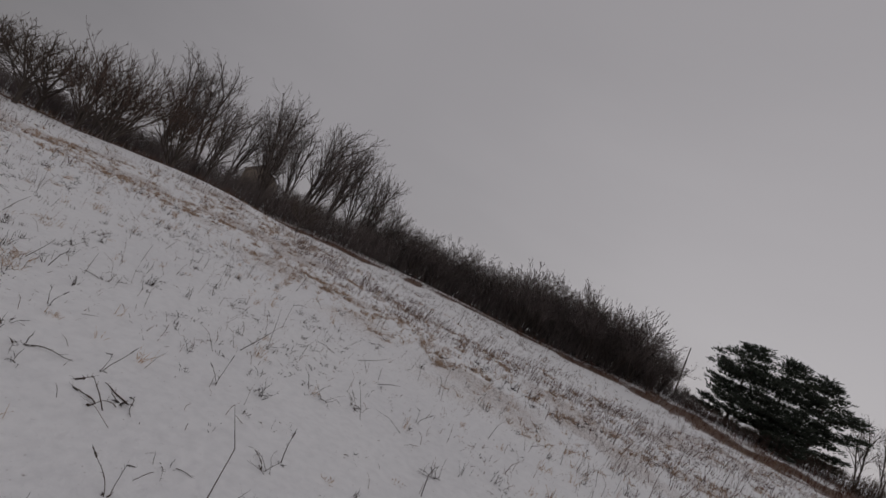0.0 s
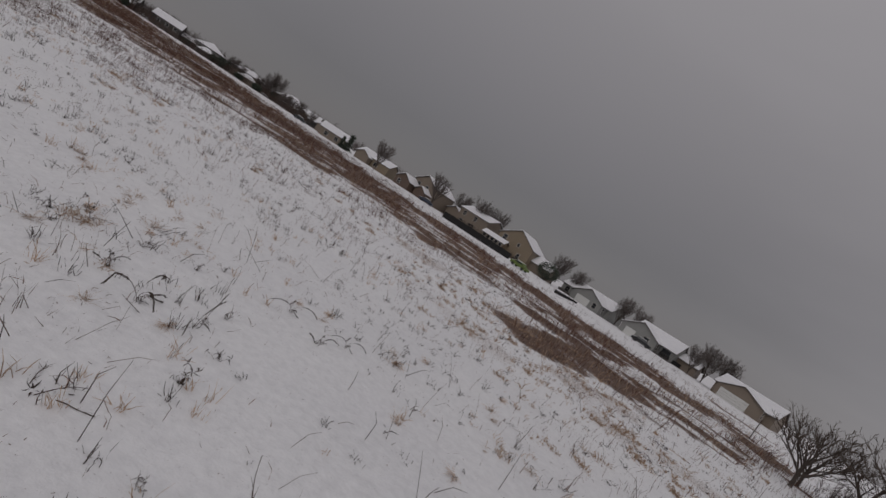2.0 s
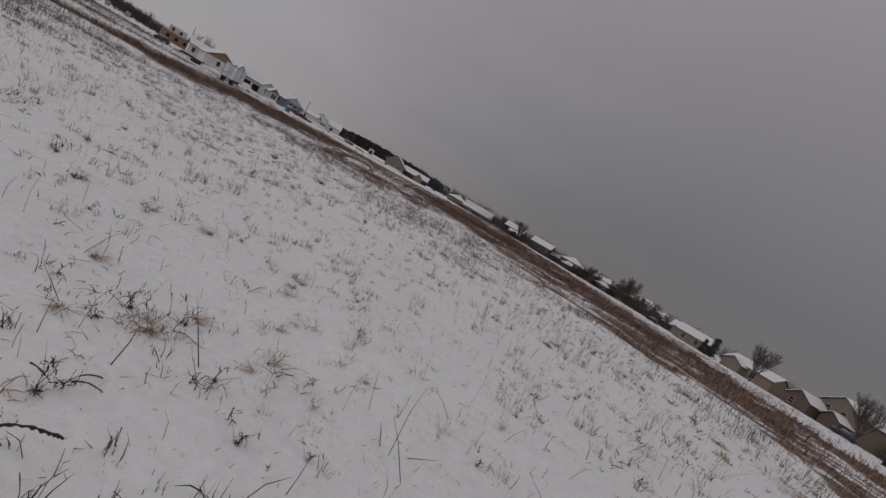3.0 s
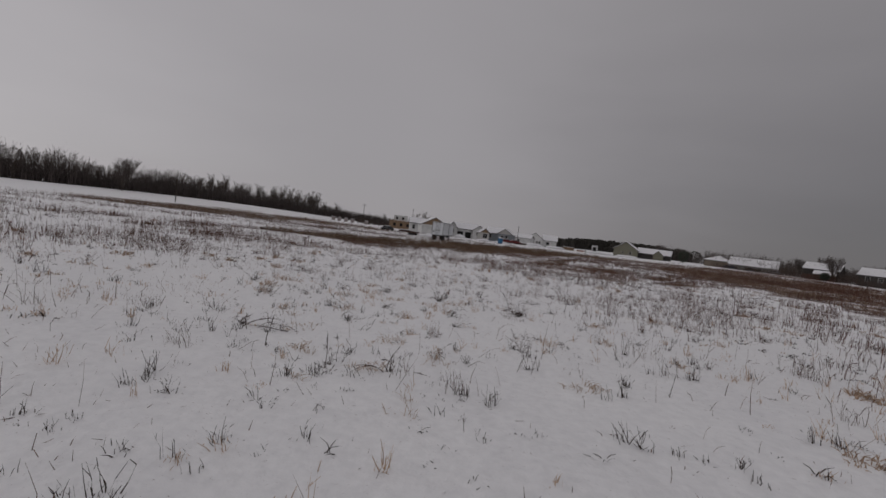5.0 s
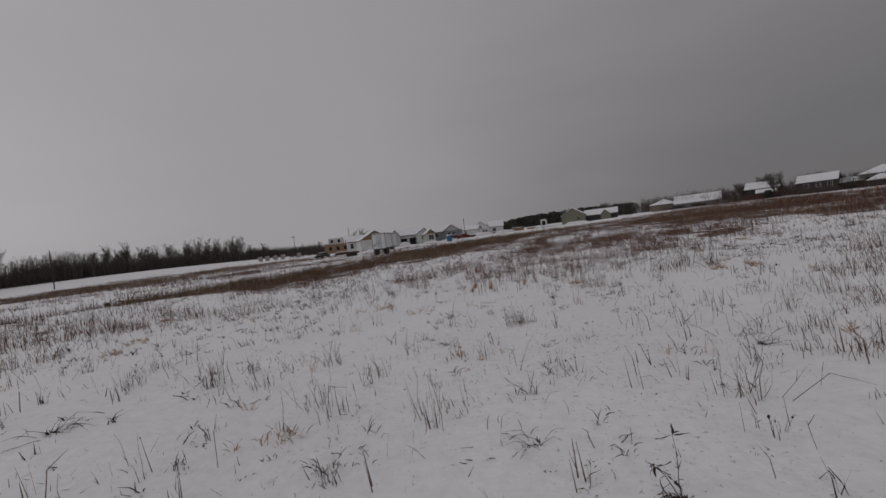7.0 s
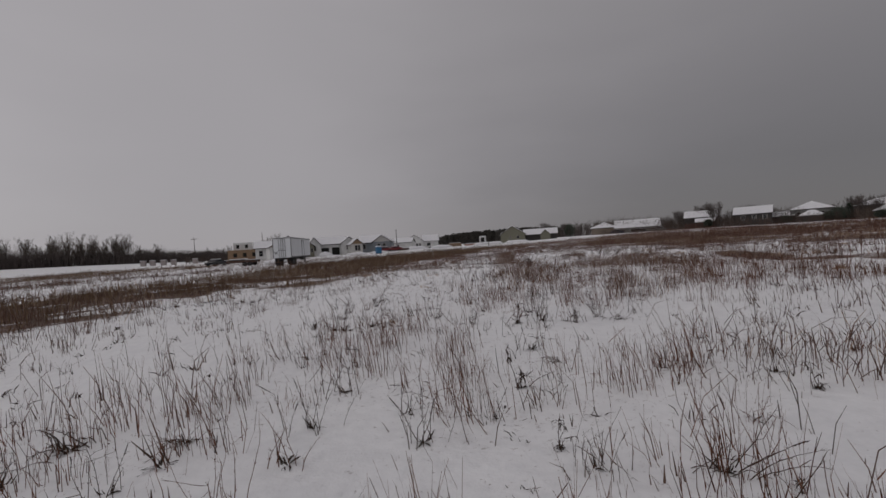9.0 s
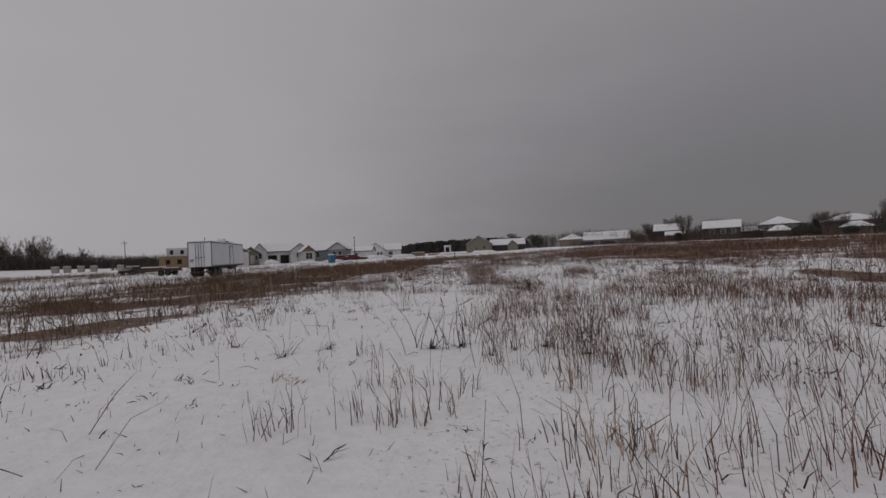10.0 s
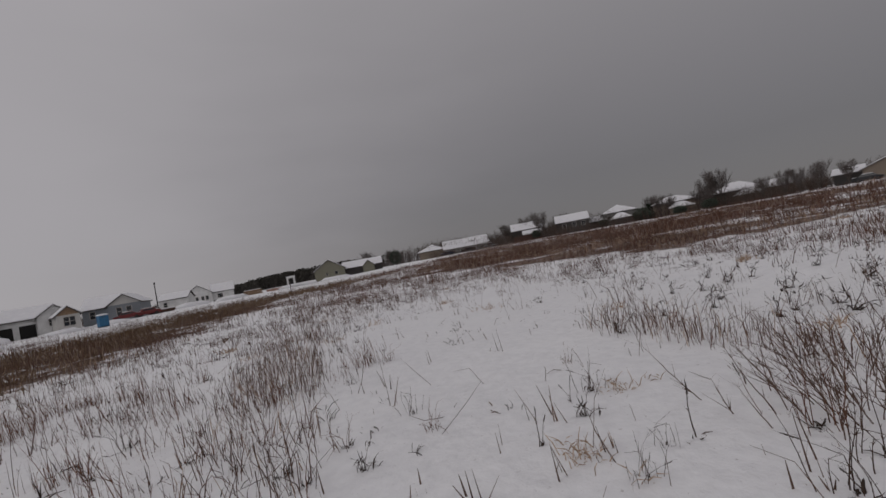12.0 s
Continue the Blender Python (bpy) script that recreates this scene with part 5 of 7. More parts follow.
def brush(name, n, line, width, tall, label, material, seed, thick=0.035, twigs=9, kind="stuff"):
    """A thicket: many stems with upswept twigs along a line of stations, in one mesh."""
    g = np.random.default_rng(seed)
    pts = np.array(line, float)
    seg = np.hypot(*np.diff(pts[:, :2], axis=0).T)
    t = g.random(n) * seg.sum()
    cum = np.r_[0, np.cumsum(seg)]
    k = np.clip(np.searchsorted(cum, t) - 1, 0, len(seg) - 1)
    f = (t - cum[k]) / seg[k]
    base = pts[k, :2] + (pts[k + 1, :2] - pts[k, :2]) * f[:, None]
    hgt = (pts[k, 2] + (pts[k + 1, 2] - pts[k, 2]) * f) * tall * (0.55 + 0.45 * g.random(n)) * (0.75 + 0.5 * patches(base[:, 0], base[:, 1], 7, 4.4))
    nrm = np.stack([-(pts[k + 1, 1] - pts[k, 1]), pts[k + 1, 0] - pts[k, 0]], 1)
    nrm /= np.linalg.norm(nrm, axis=1)[:, None]
    base = base + nrm * ((g.random(n) - 0.5) * width)[:, None]
    root = np.c_[base, height(base[:, 0], base[:, 1]) - 0.1]
    lean = np.c_[g.normal(0, 0.12, (n, 2)), np.ones(n)]
    tip = root + lean * hgt[:, None]
    a, b, ra, rb = [root], [tip], [thick * (0.6 + hgt / 8)], [np.full(n, thick * 0.35)]
    for j in range(twigs):
        f = (0.12 + 0.85 * g.random(n))[:, None]
        o = root + (tip - root) * f
        ln = hgt * (0.16 + 0.3 * g.random(n)) * (1.1 - 0.5 * f[:, 0])
        d = np.c_[g.normal(0, 0.55, (n, 2)), 0.35 + 0.8 * g.random(n)]
        a.append(o), b.append(o + d * ln[:, None])
        ra.append(np.full(n, thick * 0.55)), rb.append(np.full(n, thick * 0.25))
    return tagged(blades(name, np.concatenate(a), np.concatenate(b), np.concatenate(ra) * 1.25, np.concatenate(rb) * 1.25, material), label, "thicket", kind=kind)


def blades(name, a, b, ra, rb, material, seed=0):
    """Flat tapering twigs or grass blades from a to b, turned at random, in one mesh."""
    g = np.random.default_rng(seed + len(a))
    d = b - a
    d /= np.linalg.norm(d, axis=1)[:, None] + 1e-9
    w = np.cross(d, g.normal(0, 1, (len(a), 3)))
    w /= np.linalg.norm(w, axis=1)[:, None] + 1e-9
    v = np.stack([a - w * ra[:, None], a + w * ra[:, None], b + w * rb[:, None], b - w * rb[:, None]], 1)
    f = np.arange(len(a))[:, None] * 4 + np.arange(4)[None]
    return raw(name, v.reshape(-1, 3), f, material)


def prisms(name, a, b, ra, rb, material):
    """Three-sided tapering sticks from a to b, in one mesh."""
    d = b - a
    d /= np.linalg.norm(d, axis=1)[:, None] + 1e-9
    u = np.cross(d, np.where(np.abs(d[:, 2:3]) > 0.9, [[1.0, 0, 0]], [[0, 0, 1.0]]))
    u /= np.linalg.norm(u, axis=1)[:, None] + 1e-9
    w = np.cross(d, u)
    n = len(a)
    v = np.empty((n, 6, 3))
    for j in range(3):
        c, s = math.cos(j * math.tau / 3), math.sin(j * math.tau / 3)
        o = u * c + w * s
        v[:, j], v[:, 3 + j] = a + o * ra[:, None], b + o * rb[:, None]
    q = np.array([(0, 1, 4, 3), (1, 2, 5, 4), (2, 0, 3, 5)])
    f = (np.arange(n)[:, None, None] * 6 + q[None]).reshape(-1, 4)
    return raw(name, v.reshape(-1, 3), f, material)


brush("hedgerow", 3800, [(3.5, -74.9, 0.66), (-5.4, -77.2, 0.74), (-13.4, -77.4, 0.8), (-24.5, -75.7, 1.0), (-32.5, -73.9, 0.98), (-38.6, -72.6, 0.8), (-43.6, -70.7, 0.45), (-48.6, -73.4, 0.2)], 9, 6.4, "dense dark leafless hedgerow at the field's edge", M_HEDGE, 11, 0.028, 9)
brush("undergrowth", 3600, [(41, -46.0, 0.5), (34, -48.5, 0.7), (28, -50.5, 0.8), (20.5, -54.4, 0.9), (14.1, -61.6, 1.0), (6.3, -67.9, 1.0), (0.4, -73.0, 1.0)], 9, 4.3, "dark leafless brush under the bare trees", M_HEDGE, 12, 0.02, 11)
brush("pine_brush", 900, [(-46, -68, 0.6), (-54, -65, 0.8), (-63, -62.5, 1.0), (-76, -60, 1.0)], 7, 2.6, "dark brush at the foot of the pines", M_TWIG_RED, 19, 0.022, 10)
brush("far_woods", 5200, [(-230, -10, 1.0), (-196, 60, 1.05), (-160, 112, 1.3), (-150, 130, 1.25), (-143, 143, 1.0), (-131, 160, 0.86), (-119, 180, 0.74), (-106, 204, 0.66), (-96, 220, 0.66), (-76, 240, 0.55), (-52, 250, 0.5), (-20, 268, 0.45)], 16, 9.4, "dark leafless woods on the horizon", M_WOODS, 13, 0.06, 11)


def conifer_belt(name, n, line, width, tall, label, seed):
    """A far belt of close evergreens: each a rounded cone of dark sprays, in one mesh."""
    g = np.random.default_rng(seed)
    pts = np.array(line, float)
    k = g.integers(0, len(pts) - 1, n)
    f = g.random(n)[:, None]
    c = pts[k] + (pts[k + 1] - pts[k]) * f + np.c_[g.normal(0, width / 2, (n, 2)), np.zeros(n)]
    h = c[:, 2] * tall * (0.82 + 0.22 * g.random(n))
    m = 190
    q = np.repeat(np.arange(n), m)
    u, a = g.random(n * m), g.random(n * m) * math.tau
    rad = 5.2 * np.sqrt(1 - u ** 2.4) * (0.75 + 0.3 * g.random(n * m)) + 0.2
    p = np.c_[c[q, 0] + np.cos(a) * rad, c[q, 1] + np.sin(a) * rad, height(c[q, 0], c[q, 1]) + u * h[q]]
    e = np.c_[np.cos(a) * 0.5, np.sin(a) * 0.5, 0.2 + 0.9 * g.random(n * m)]
    return tagged(blades(name, p, p + e * 0.9, np.full(n * m, 0.7), np.full(n * m, 0.3), M_FARWOODS), label, "woods", kind="stuff")


conifer_belt("conifer_woods", 150, [(44, 396, 0.75), (62, 394, 0.95), (80, 392, 1.1), (100, 385, 1.15), (122, 374, 1.15), (145, 356, 1.05)], 12, 8.0, "dark smooth belt of evergreens behind the new houses", 31)
brush("far_trees", 1500, [(116, 385, 1.0), (160, 340, 1.1), (215, 270, 0.9), (250, 190, 0.8), (262, 90, 0.8)], 26, 9.0, "dark woods far behind the houses", M_WOODS, 14, 0.12, 12)
brush("woods_edge", 7000, [(-226, -10, 1.0), (-192, 60, 1.0), (-156, 112, 1.1), (-147, 130, 1.0), (-140, 143, 0.8), (-128, 160, 0.8), (-116, 180, 0.8), (-103, 204, 0.75), (-93, 220, 0.75), (-74, 238, 0.7), (-52, 247, 0.6), (-20, 264, 0.5)], 8, 6.2, "close dark brush along the edge of the woods", M_WOODS, 23, 0.085, 8)
brush("garden_brush", 2200, [(92, 196, 1.0), (106, 182, 0.8), (118, 168, 1.0), (131, 156, 0.8), (148, 138, 0.9), (160, 118, 0.9), (150, 96, 0.7)], 10, 5.6, "tangled bare garden shrubs between the houses", M_TWIG, 15, 0.03, 12)
brush("garden_hedge", 1500, [(88, 184, 0.7), (100, 170, 0.8), (112, 157, 1.1), (122, 146, 1.0), (133, 135, 1.1), (144, 122, 1.1), (150, 110, 1.2), (146, 96, 1.0)], 5, 2.9, "dark leafless hedge before the houses", M_TWIG_RED, 17, 0.022, 12)
brush("yard_hedge", 700, [(*E(90.5, 14), 0.6), (*E(88.6, 8), 1.0), (*E(86.4, -2), 1.0), (*E(85, -8), 0.6)], 2.5, 1.9, "low dark hedge along the back gardens", M_TWIG, 18, 0.022, 12)
brush("foot_brush", 700, [(14, 205, 0.5), (-8, 190, 0.6), (-40, 196, 0.8), (-60, 190, 0.6)], 10, 4.5, "bare scrub behind the new houses", M_TWIG, 16, 0.05, 9)

# ---- weeds and grass ----


def scatter(g, n, x0, x1, y0, y1, weight):
    """About n points in a box, thinned by weight(x, y) in 0..1."""
    x, y = x0 + (x1 - x0) * g.random(n), y0 + (y1 - y0) * g.random(n)
    keep = g.random(n) < weight(x, y) * (1 - 0.88 * strip(x, y, BARE_WEST, 1.0))
    return x[keep], y[keep]


def near_path(x, y):
    """1 where the flight passes close, falling off with distance."""
    d = np.full_like(x, 1e9)
    for (ax, ay), (bx, by) in zip(LOOP, LOOP[1:]):
        dx, dy = bx - ax, by - ay
        t = np.clip(((x - ax) * dx + (y - ay) * dy) / (dx * dx + dy * dy), 0, 1)
        d = np.minimum(d, np.hypot(x - ax - t * dx, y - ay - t * dy))
    return d


LOOP = [(-11, -5), (-10, -12), (-3, -15), (3, -11), (3, 0), (2, 20), (5, 38), (12, 57), (20, 68)]


def stalks(name, x, y, g, tall, rad, lean, bend, material, label, kind="stuff", make=prisms):
    """Single dead stems of two bent lengths."""
    n = len(x)
    root = np.c_[x, y, height(x, y) - 0.03]
    h = tall[0] + (tall[1] - tall[0]) * g.random(n) ** 1.5
    az = g.random(n) * math.tau
    tilt = np.abs(g.normal(0, lean, n))
    d = np.c_[np.cos(az) * np.sin(tilt), np.sin(az) * np.sin(tilt), np.cos(tilt)]
    mid = root + d * (h * 0.6)[:, None]
    d2 = d + g.normal(0, bend, (n, 3)) + np.c_[np.cos(az) * bend, np.sin(az) * bend, np.full(n, -bend * 0.5)]
    d2 /= np.linalg.norm(d2, axis=1)[:, None]
    tip = mid + d2 * (h * 0.4)[:, None]
    tip[:, 2] = np.maximum(tip[:, 2], root[:, 2] + 0.05)
    r = rad * (0.7 + 0.7 * g.random(n))
    ob = make(name, np.r_[root, mid], np.r_[mid, tip], np.r_[r, r * 0.8], np.r_[r * 0.8, r * 0.3], material)
    return tagged(ob, label, "weeds", kind=kind), tip, mid


def tufts(name, x, y, g, count, size, rad, splay, material, label):
    """Clumps of arching grass blades."""
    n = len(x)
    k = np.repeat(np.arange(n), count)
    m = len(k)
    s = (size[0] + (size[1] - size[0]) * g.random(n))[k] * (0.5 + 0.6 * g.random(m))
    bx, by = x[k] + g.normal(0, 0.05, m), y[k] + g.normal(0, 0.05, m)
    root = np.c_[bx, by, height(bx, by) - 0.02]
    az = g.random(m) * math.tau
    t = np.clip(np.abs(g.normal(splay, 0.3, m)), 0, 1.35)
    d = np.c_[np.cos(az) * np.sin(t), np.sin(az) * np.sin(t), np.cos(t)]
    mid = root + d * (s * 0.55)[:, None]
    t2 = np.clip(t + 0.5, 0, 1.7)
    d2 = np.c_[np.cos(az) * np.sin(t2), np.sin(az) * np.sin(t2), np.cos(t2)]
    tip = mid + d2 * (s * 0.45)[:, None]
    ground = height(tip[:, 0], tip[:, 1])
    tip[:, 2] = np.maximum(tip[:, 2], ground + 0.015)
    r = np.broadcast_to(rad, (n,))[k]
    ob = blades(name, np.r_[root, mid], np.r_[mid, tip], np.r_[r, r], np.r_[r, r * 0.3], material)
    return tagged(ob, label, "grass", kind="stuff")


def dots(name, p, r, g, material, label):
    """Small six-faced seed heads."""
    n = len(p)
    o = np.array([(1, 0, 0), (0, 1, 0), (-1, 0, 0), (0, -1, 0), (0, 0, 1.3), (0, 0, -1.3)])
    v = p[:, None] + o[None] * (r * (0.6 + 0.8 * g.random(n)))[:, None, None]
    q = np.array([(0, 1, 4), (1, 2, 4), (2, 3, 4), (3, 0, 4), (1, 0, 5), (2, 1, 5), (3, 2, 5), (0, 3, 5)])
    f = (np.arange(n)[:, None, None] * 6 + q[None]).reshape(-1, 3)
    return tagged(raw(name, v.reshape(-1, 3), f, material), label, "weeds", kind="stuff")


def clumps(name, x, y, g, count, tall, rad, spread, lean, material, label, twigs=3, heads=0.25, steps=2, make=prisms):
    """Weed clumps: several stems from one root, each gently curved, with side twigs and seed heads."""
    k = np.repeat(np.arange(len(x)), g.integers(count[0], count[1] + 1, len(x)))
    n = len(k)
    size = (tall[0] + (tall[1] - tall[0]) * g.random(len(x)) ** 1.3)[k]
    bx, by = x[k] + g.normal(0, spread, n), y[k] + g.normal(0, spread, n)
    p = np.c_[bx, by, height(bx, by) - 0.03]
    az = g.random(n) * math.tau
    tilt = np.abs(g.normal(0, lean, n))
    wind = np.array([-0.10, 0.05, 0.0])
    d = np.c_[np.cos(az) * np.sin(tilt), np.sin(az) * np.sin(tilt), np.cos(tilt)] + wind
    curl = g.normal(0, 0.2, (n, 3))
    h = size * (0.45 + 0.65 * g.random(n))
    r = rad * (0.65 + 0.7 * g.random(n))
    A, B, RA, RB, T = [], [], [], [], []
    for j in range(steps):
        q = p + d / np.linalg.norm(d, axis=1)[:, None] * (h / steps)[:, None]
        A.append(p), B.append(q), RA.append(r * (1 - 0.75 * j / steps)), RB.append(r * (1 - 0.75 * (j + 1) / steps))
        for t in range(twigs if j else twigs // 2):
            keep = g.random(n) < 0.45
            m = keep.sum()
            o = p[keep] + (q[keep] - p[keep]) * g.random(m)[:, None]
            e = d[keep] * 0.8 + np.c_[g.normal(0, 0.45, (m, 2)), 0.2 + 0.3 * g.random(m)]
            T.append((o, o + e * (h[keep] * (0.08 + 0.18 * g.random(m)))[:, None], r[keep] * 0.7, r[keep] * 0.35))
        p, d = q, d + curl
    ob = tagged(make(name, np.concatenate(A), np.concatenate(B), np.concatenate(RA), np.concatenate(RB), material), label, "weeds", kind="stuff")
    if T:
        tagged(blades(name + "_twigs", *(np.concatenate(c) for c in zip(*T)), material), "fine side twigs of " + label, "weeds", kind="stuff")
    return ob, p[g.random(n) < heads]


g1, g2 = np.random.default_rng(101), np.random.default_rng(202)
CLEAR = lambda x, y: np.clip(0.22 + near_path(x, y) / 11, 0, 1)  # sparser beside the way, where single plants stand
SOUTH = lambda x, y: 1 - smooth01(0, 22, y)
TIDY = lambda x, y: np.clip(0.16 + 0.5 * smooth01(0.5, 0.75, patches(x, y, 2.6, 33.3)) + near_path(x, y) / 20, 0, 1)
# clumps of upright stalks close to the way
x, y = scatter(g1, 16000, -32, 42, -36, 86, lambda x, y: np.clip(weed_cover(x, y) * (1.3 - 0.85 * SOUTH(x, y)), 0, 1) * np.clip(1.5 - near_path(x, y) / 26, 0, 1) * CLEAR(x, y))
_, tips = clumps("weed_clumps", x, y, g1, (7, 26), (0.16, 0.6), 0.0043, 0.13, 0.32, M_STALK, "clumps of dead weed stalks standing in the snow", twigs=1, heads=0.05, steps=2, make=blades)
dots("seed_heads", tips, 0.012, g1, M_SEED, "dark dried seed heads on the stalks")
# stands of thin stalks that the way passes
STANDS = (
    [(7.2, 40.5, 1.0), (8.2, 44.8, 1.2), (9.2, 48.5, 1.1), (10.2, 51, 0.8)],
    [(11.4, 55.3, 0.35), (11.9, 57, 0.5), (12.4, 58.8, 0.5)],
    [(12.4, 60.5, 0.6), (13.4, 64, 0.8), (15, 69, 1.0)],
    [(8.2, 37.6, 0.7), (11.5, 41.5, 1.7), (14, 45.2, 2.0), (17, 49.2, 1.4)],
    [(6.2, 32.4, 0.9), (9.3, 31.2, 1.3), (13, 33.5, 1.9)],
    [(17.3, 58.2, 0.35), (18.4, 62, 0.6)],
)
MORE_STANDS = (
    [(8.2, 45.6, 0.9), (9.9, 48.4, 1.5), (10.6, 52, 1.5), (11.3, 56.5, 1.2), (12.0, 59.0, 0.6)],
    [(5.2, 60, 0.7), (6.6, 57.5, 0.7), (8.2, 54.3, 0.8)],
    [(10, 46.2, 1.1), (13.5, 49, 1.7), (17.6, 53, 1.9), (21, 56, 1.6)],
    [(6.8, 41.8, 0.8), (5.2, 43.0, 0.5)],
    [(4.4, 60.5, 0.6), (7.2, 62.5, 0.9), (8.8, 61.2, 0.6)],
)


def stand_cover(x, y):
    z = np.zeros_like(x)
    for line in STANDS + MORE_STANDS:
        z = np.maximum(z, strip(x, y, line, 1.0))
    return z * smooth01(0.36, 0.64, 0.45 * patches(x, y, 1.1, 17.2) + 0.55 * patches(x, y, 0.45, 6.4))


for name, n, material, tall, label in (("stand_stalks", 30000, M_STALK, (0.2, 0.62), "stands of thin dead stalks in the snow"), ("stand_grass", 22000, M_BANDGRASS, (0.15, 0.5), "dead grass between the thin stalks"), ("stand_straw", 9000, M_STRAW, (0.15, 0.55), "pale straw mixed into the stands of stalks")):
    x, y = scatter(g2, n * 9, 0, 24, 28, 74, lambda x, y: 0.30 * stand_cover(x, y))
    x, y = x[:n], y[:n]
    stalks(name, x, y, g2, tall, 0.0039, 0.25, 0.3, material, label, make=blades)
# finer reddish stems where the weeds stand thick in the north
x, y = scatter(g2, 6500, -14, 34, 24, 82, lambda x, y: np.clip(weed_cover(x, y) * 1.5 - 0.45, 0, 1) * smooth01(0.4, 0.62, patches(x, y, 6, 31.3)) * np.clip(1.3 - near_path(x, y) / 16, 0, 1))
for line in (THICK_EXTRA[2],):
    a, b = g2.integers(0, len(line), 70), g2.random((70, 2)) - 0.5
    x = np.r_[x, [line[i][0] + 2.0 * line[i][2] * u for i, (u, w) in zip(a, b)]]
    y = np.r_[y, [line[i][1] + 2.0 * line[i][2] * w for i, (u, w) in zip(a, b)]]
clumps("reddish_weeds", x, y, g2, (8, 30), (0.25, 0.75), 0.0036, 0.14, 0.2, M_RED, "thick stands of fine reddish-brown dead stalks", twigs=1, heads=0, steps=2, make=blades)
# the same farther off, simpler
x, y = scatter(g1, 200000, -80, 92, -72, 150, lambda x, y: np.clip(weed_cover(x, y) * 0.9 + 0.05, 0, 1) * np.clip(near_path(x, y) / 14 - 0.8, 0, 1) * np.clip(1.35 - near_path(x, y) / 75, 0, 1))
clumps("distant_weeds", x, y, g1, (3, 6), (0.25, 0.85), 0.011, 0.2, 0.24, M_STALK, "dead weed stalks over the far field", twigs=0, heads=0, steps=1, make=blades)
# a low carpet of withered stalks over the middle of the field
x, y = scatter(g2, 46000, -42, 40, 8, 78, lambda x, y: (0.10 + 0.9 * smooth01(0.42, 0.66, 0.5 * patches(x, y, 5.2, 61.0) + 0.5 * patches(x, y, 1.4, 13.7))) * np.clip(near_path(x, y) / 5 - 0.4, 0.10, 1) * np.clip(1.3 - near_path(x, y) / 34, 0, 1) * smooth01(8, 16, y) * (1 - 0.85 * strip(x, y, BARE, 1.0)) * (1 - 0.7 * strip(x, y, BARE_EAST, 1.3)))
clumps("low_carpet", x, y, g2, (2, 5), (0.12, 0.4), np.float64(0.0072), 0.07, 0.3, M_STALK, "low withered stalks over the middle of the field", twigs=0, heads=0, steps=1, make=blades)
# bunches of tall dead grass where the weeds stand thick
x, y = scatter(g1, 200000, -45, 70, -45, 110, lambda x, y: np.clip(weed_cover(x, y) * 1.6 - 0.12, 0, 1) * (0.5 + 0.5 * smooth01(0.35, 0.6, patches(x, y, 1.3, 20.1))) * np.clip(near_path(x, y) / 9 - 0.25, 0, 1) * np.clip(1.3 - near_path(x, y) / 45, 0, 1))
stalks("field_grass", x, y, g1, (0.2, 0.62), np.clip(0.004 + near_path(x, y) / 3500, 0.005, 0.014), 0.3, 0.25, M_BANDGRASS, "reddish dead grass standing between the weeds", make=blades)
# single stems, standing
x, y = scatter(g1, 36000, -40, 45, -40, 85, lambda x, y: (0.05 + 0.5 * patches(x, y, 3, 2.7) ** 2.5) * np.clip(1.1 - near_path(x, y) / 34, 0, 1) * CLEAR(x, y))
stalks("single_stems", x, y, g1, (0.12, 0.65), 0.0034, 0.35, 0.3, M_STALK, "single dead stems standing in the snow")
x, y = scatter(g2, 2000, 2.5, 13, 25, 37, lambda x, y: (1 - 0.85 * smooth01(28.5, 31.5, y)) * smooth01(0.42, 0.62, 0.5 * patches(x, y, 1.5, 81.0) + 0.5 * patches(x, y, 0.5, 83.3)))
stalks("upright_stems", x, y, g2, (0.12, 0.55), 0.0042, 0.2, 0.2, M_STEM, "thin upright dead stems standing in loose groups")
# long thin stems leaning over the snow in the south
x, y = scatter(g2, 520, -20, 12, -34, -8, lambda x, y: 0.35 + 0.6 * smooth01(0.4, 0.6, patches(x, y, 4.0, 91.0)))
stalks("long_stems", x, y, g2, (0.35, 1.0), 0.006, 0.8, 0.25, M_STEM, "long thin dark stems leaning over the snow")
# short reddish stems and grass ends all over the south of the field
x, y = scatter(g2, 60000, -34, 40, -36, 20, lambda x, y: smooth01(0.38, 0.7, 0.4 * patches(x, y, 3.1, 40.3) + 0.6 * patches(x, y, 0.8, 11.9)) * (0.35 + 0.65 * SOUTH(x, y)) * np.clip(1.2 - near_path(x, y) / 30, 0, 1) * TIDY(x, y))
stalks("short_stems", x, y, g2, (0.06, 0.32), 0.0040, 0.85, 0.4, M_RED, "short reddish-brown dead stems strewn over the snow", make=blades)
# low withered bunches, dark and tawny mixed, where the flight turns
for name, n, material, shift, label in (("low_weeds", 9500, M_SEED, 51.7, "low dark withered weeds in loose bunches"), ("tawny_bunches", 6500, M_TUFT, 54.1, "low tawny bunches of dead grass")):
    x, y = scatter(g2, n, -18, 34, -26, 30, lambda x, y: smooth01(0.40, 0.66, 0.35 * patches(x, y, 4.2, shift) + 0.65 * patches(x, y, 0.8, 8.8 + shift)) * np.clip(1.3 - near_path(x, y) / 20, 0, 1) * (1 - 0.8 * smooth01(6, 16, y)) * (0.4 + 0.6 * smooth01(-16, -6, y)))
    clumps(name, x, y, g2, (5, 16), (0.08, 0.34), 0.0058, 0.045, 0.55, material, label, twigs=1, heads=0, steps=2, make=blades)
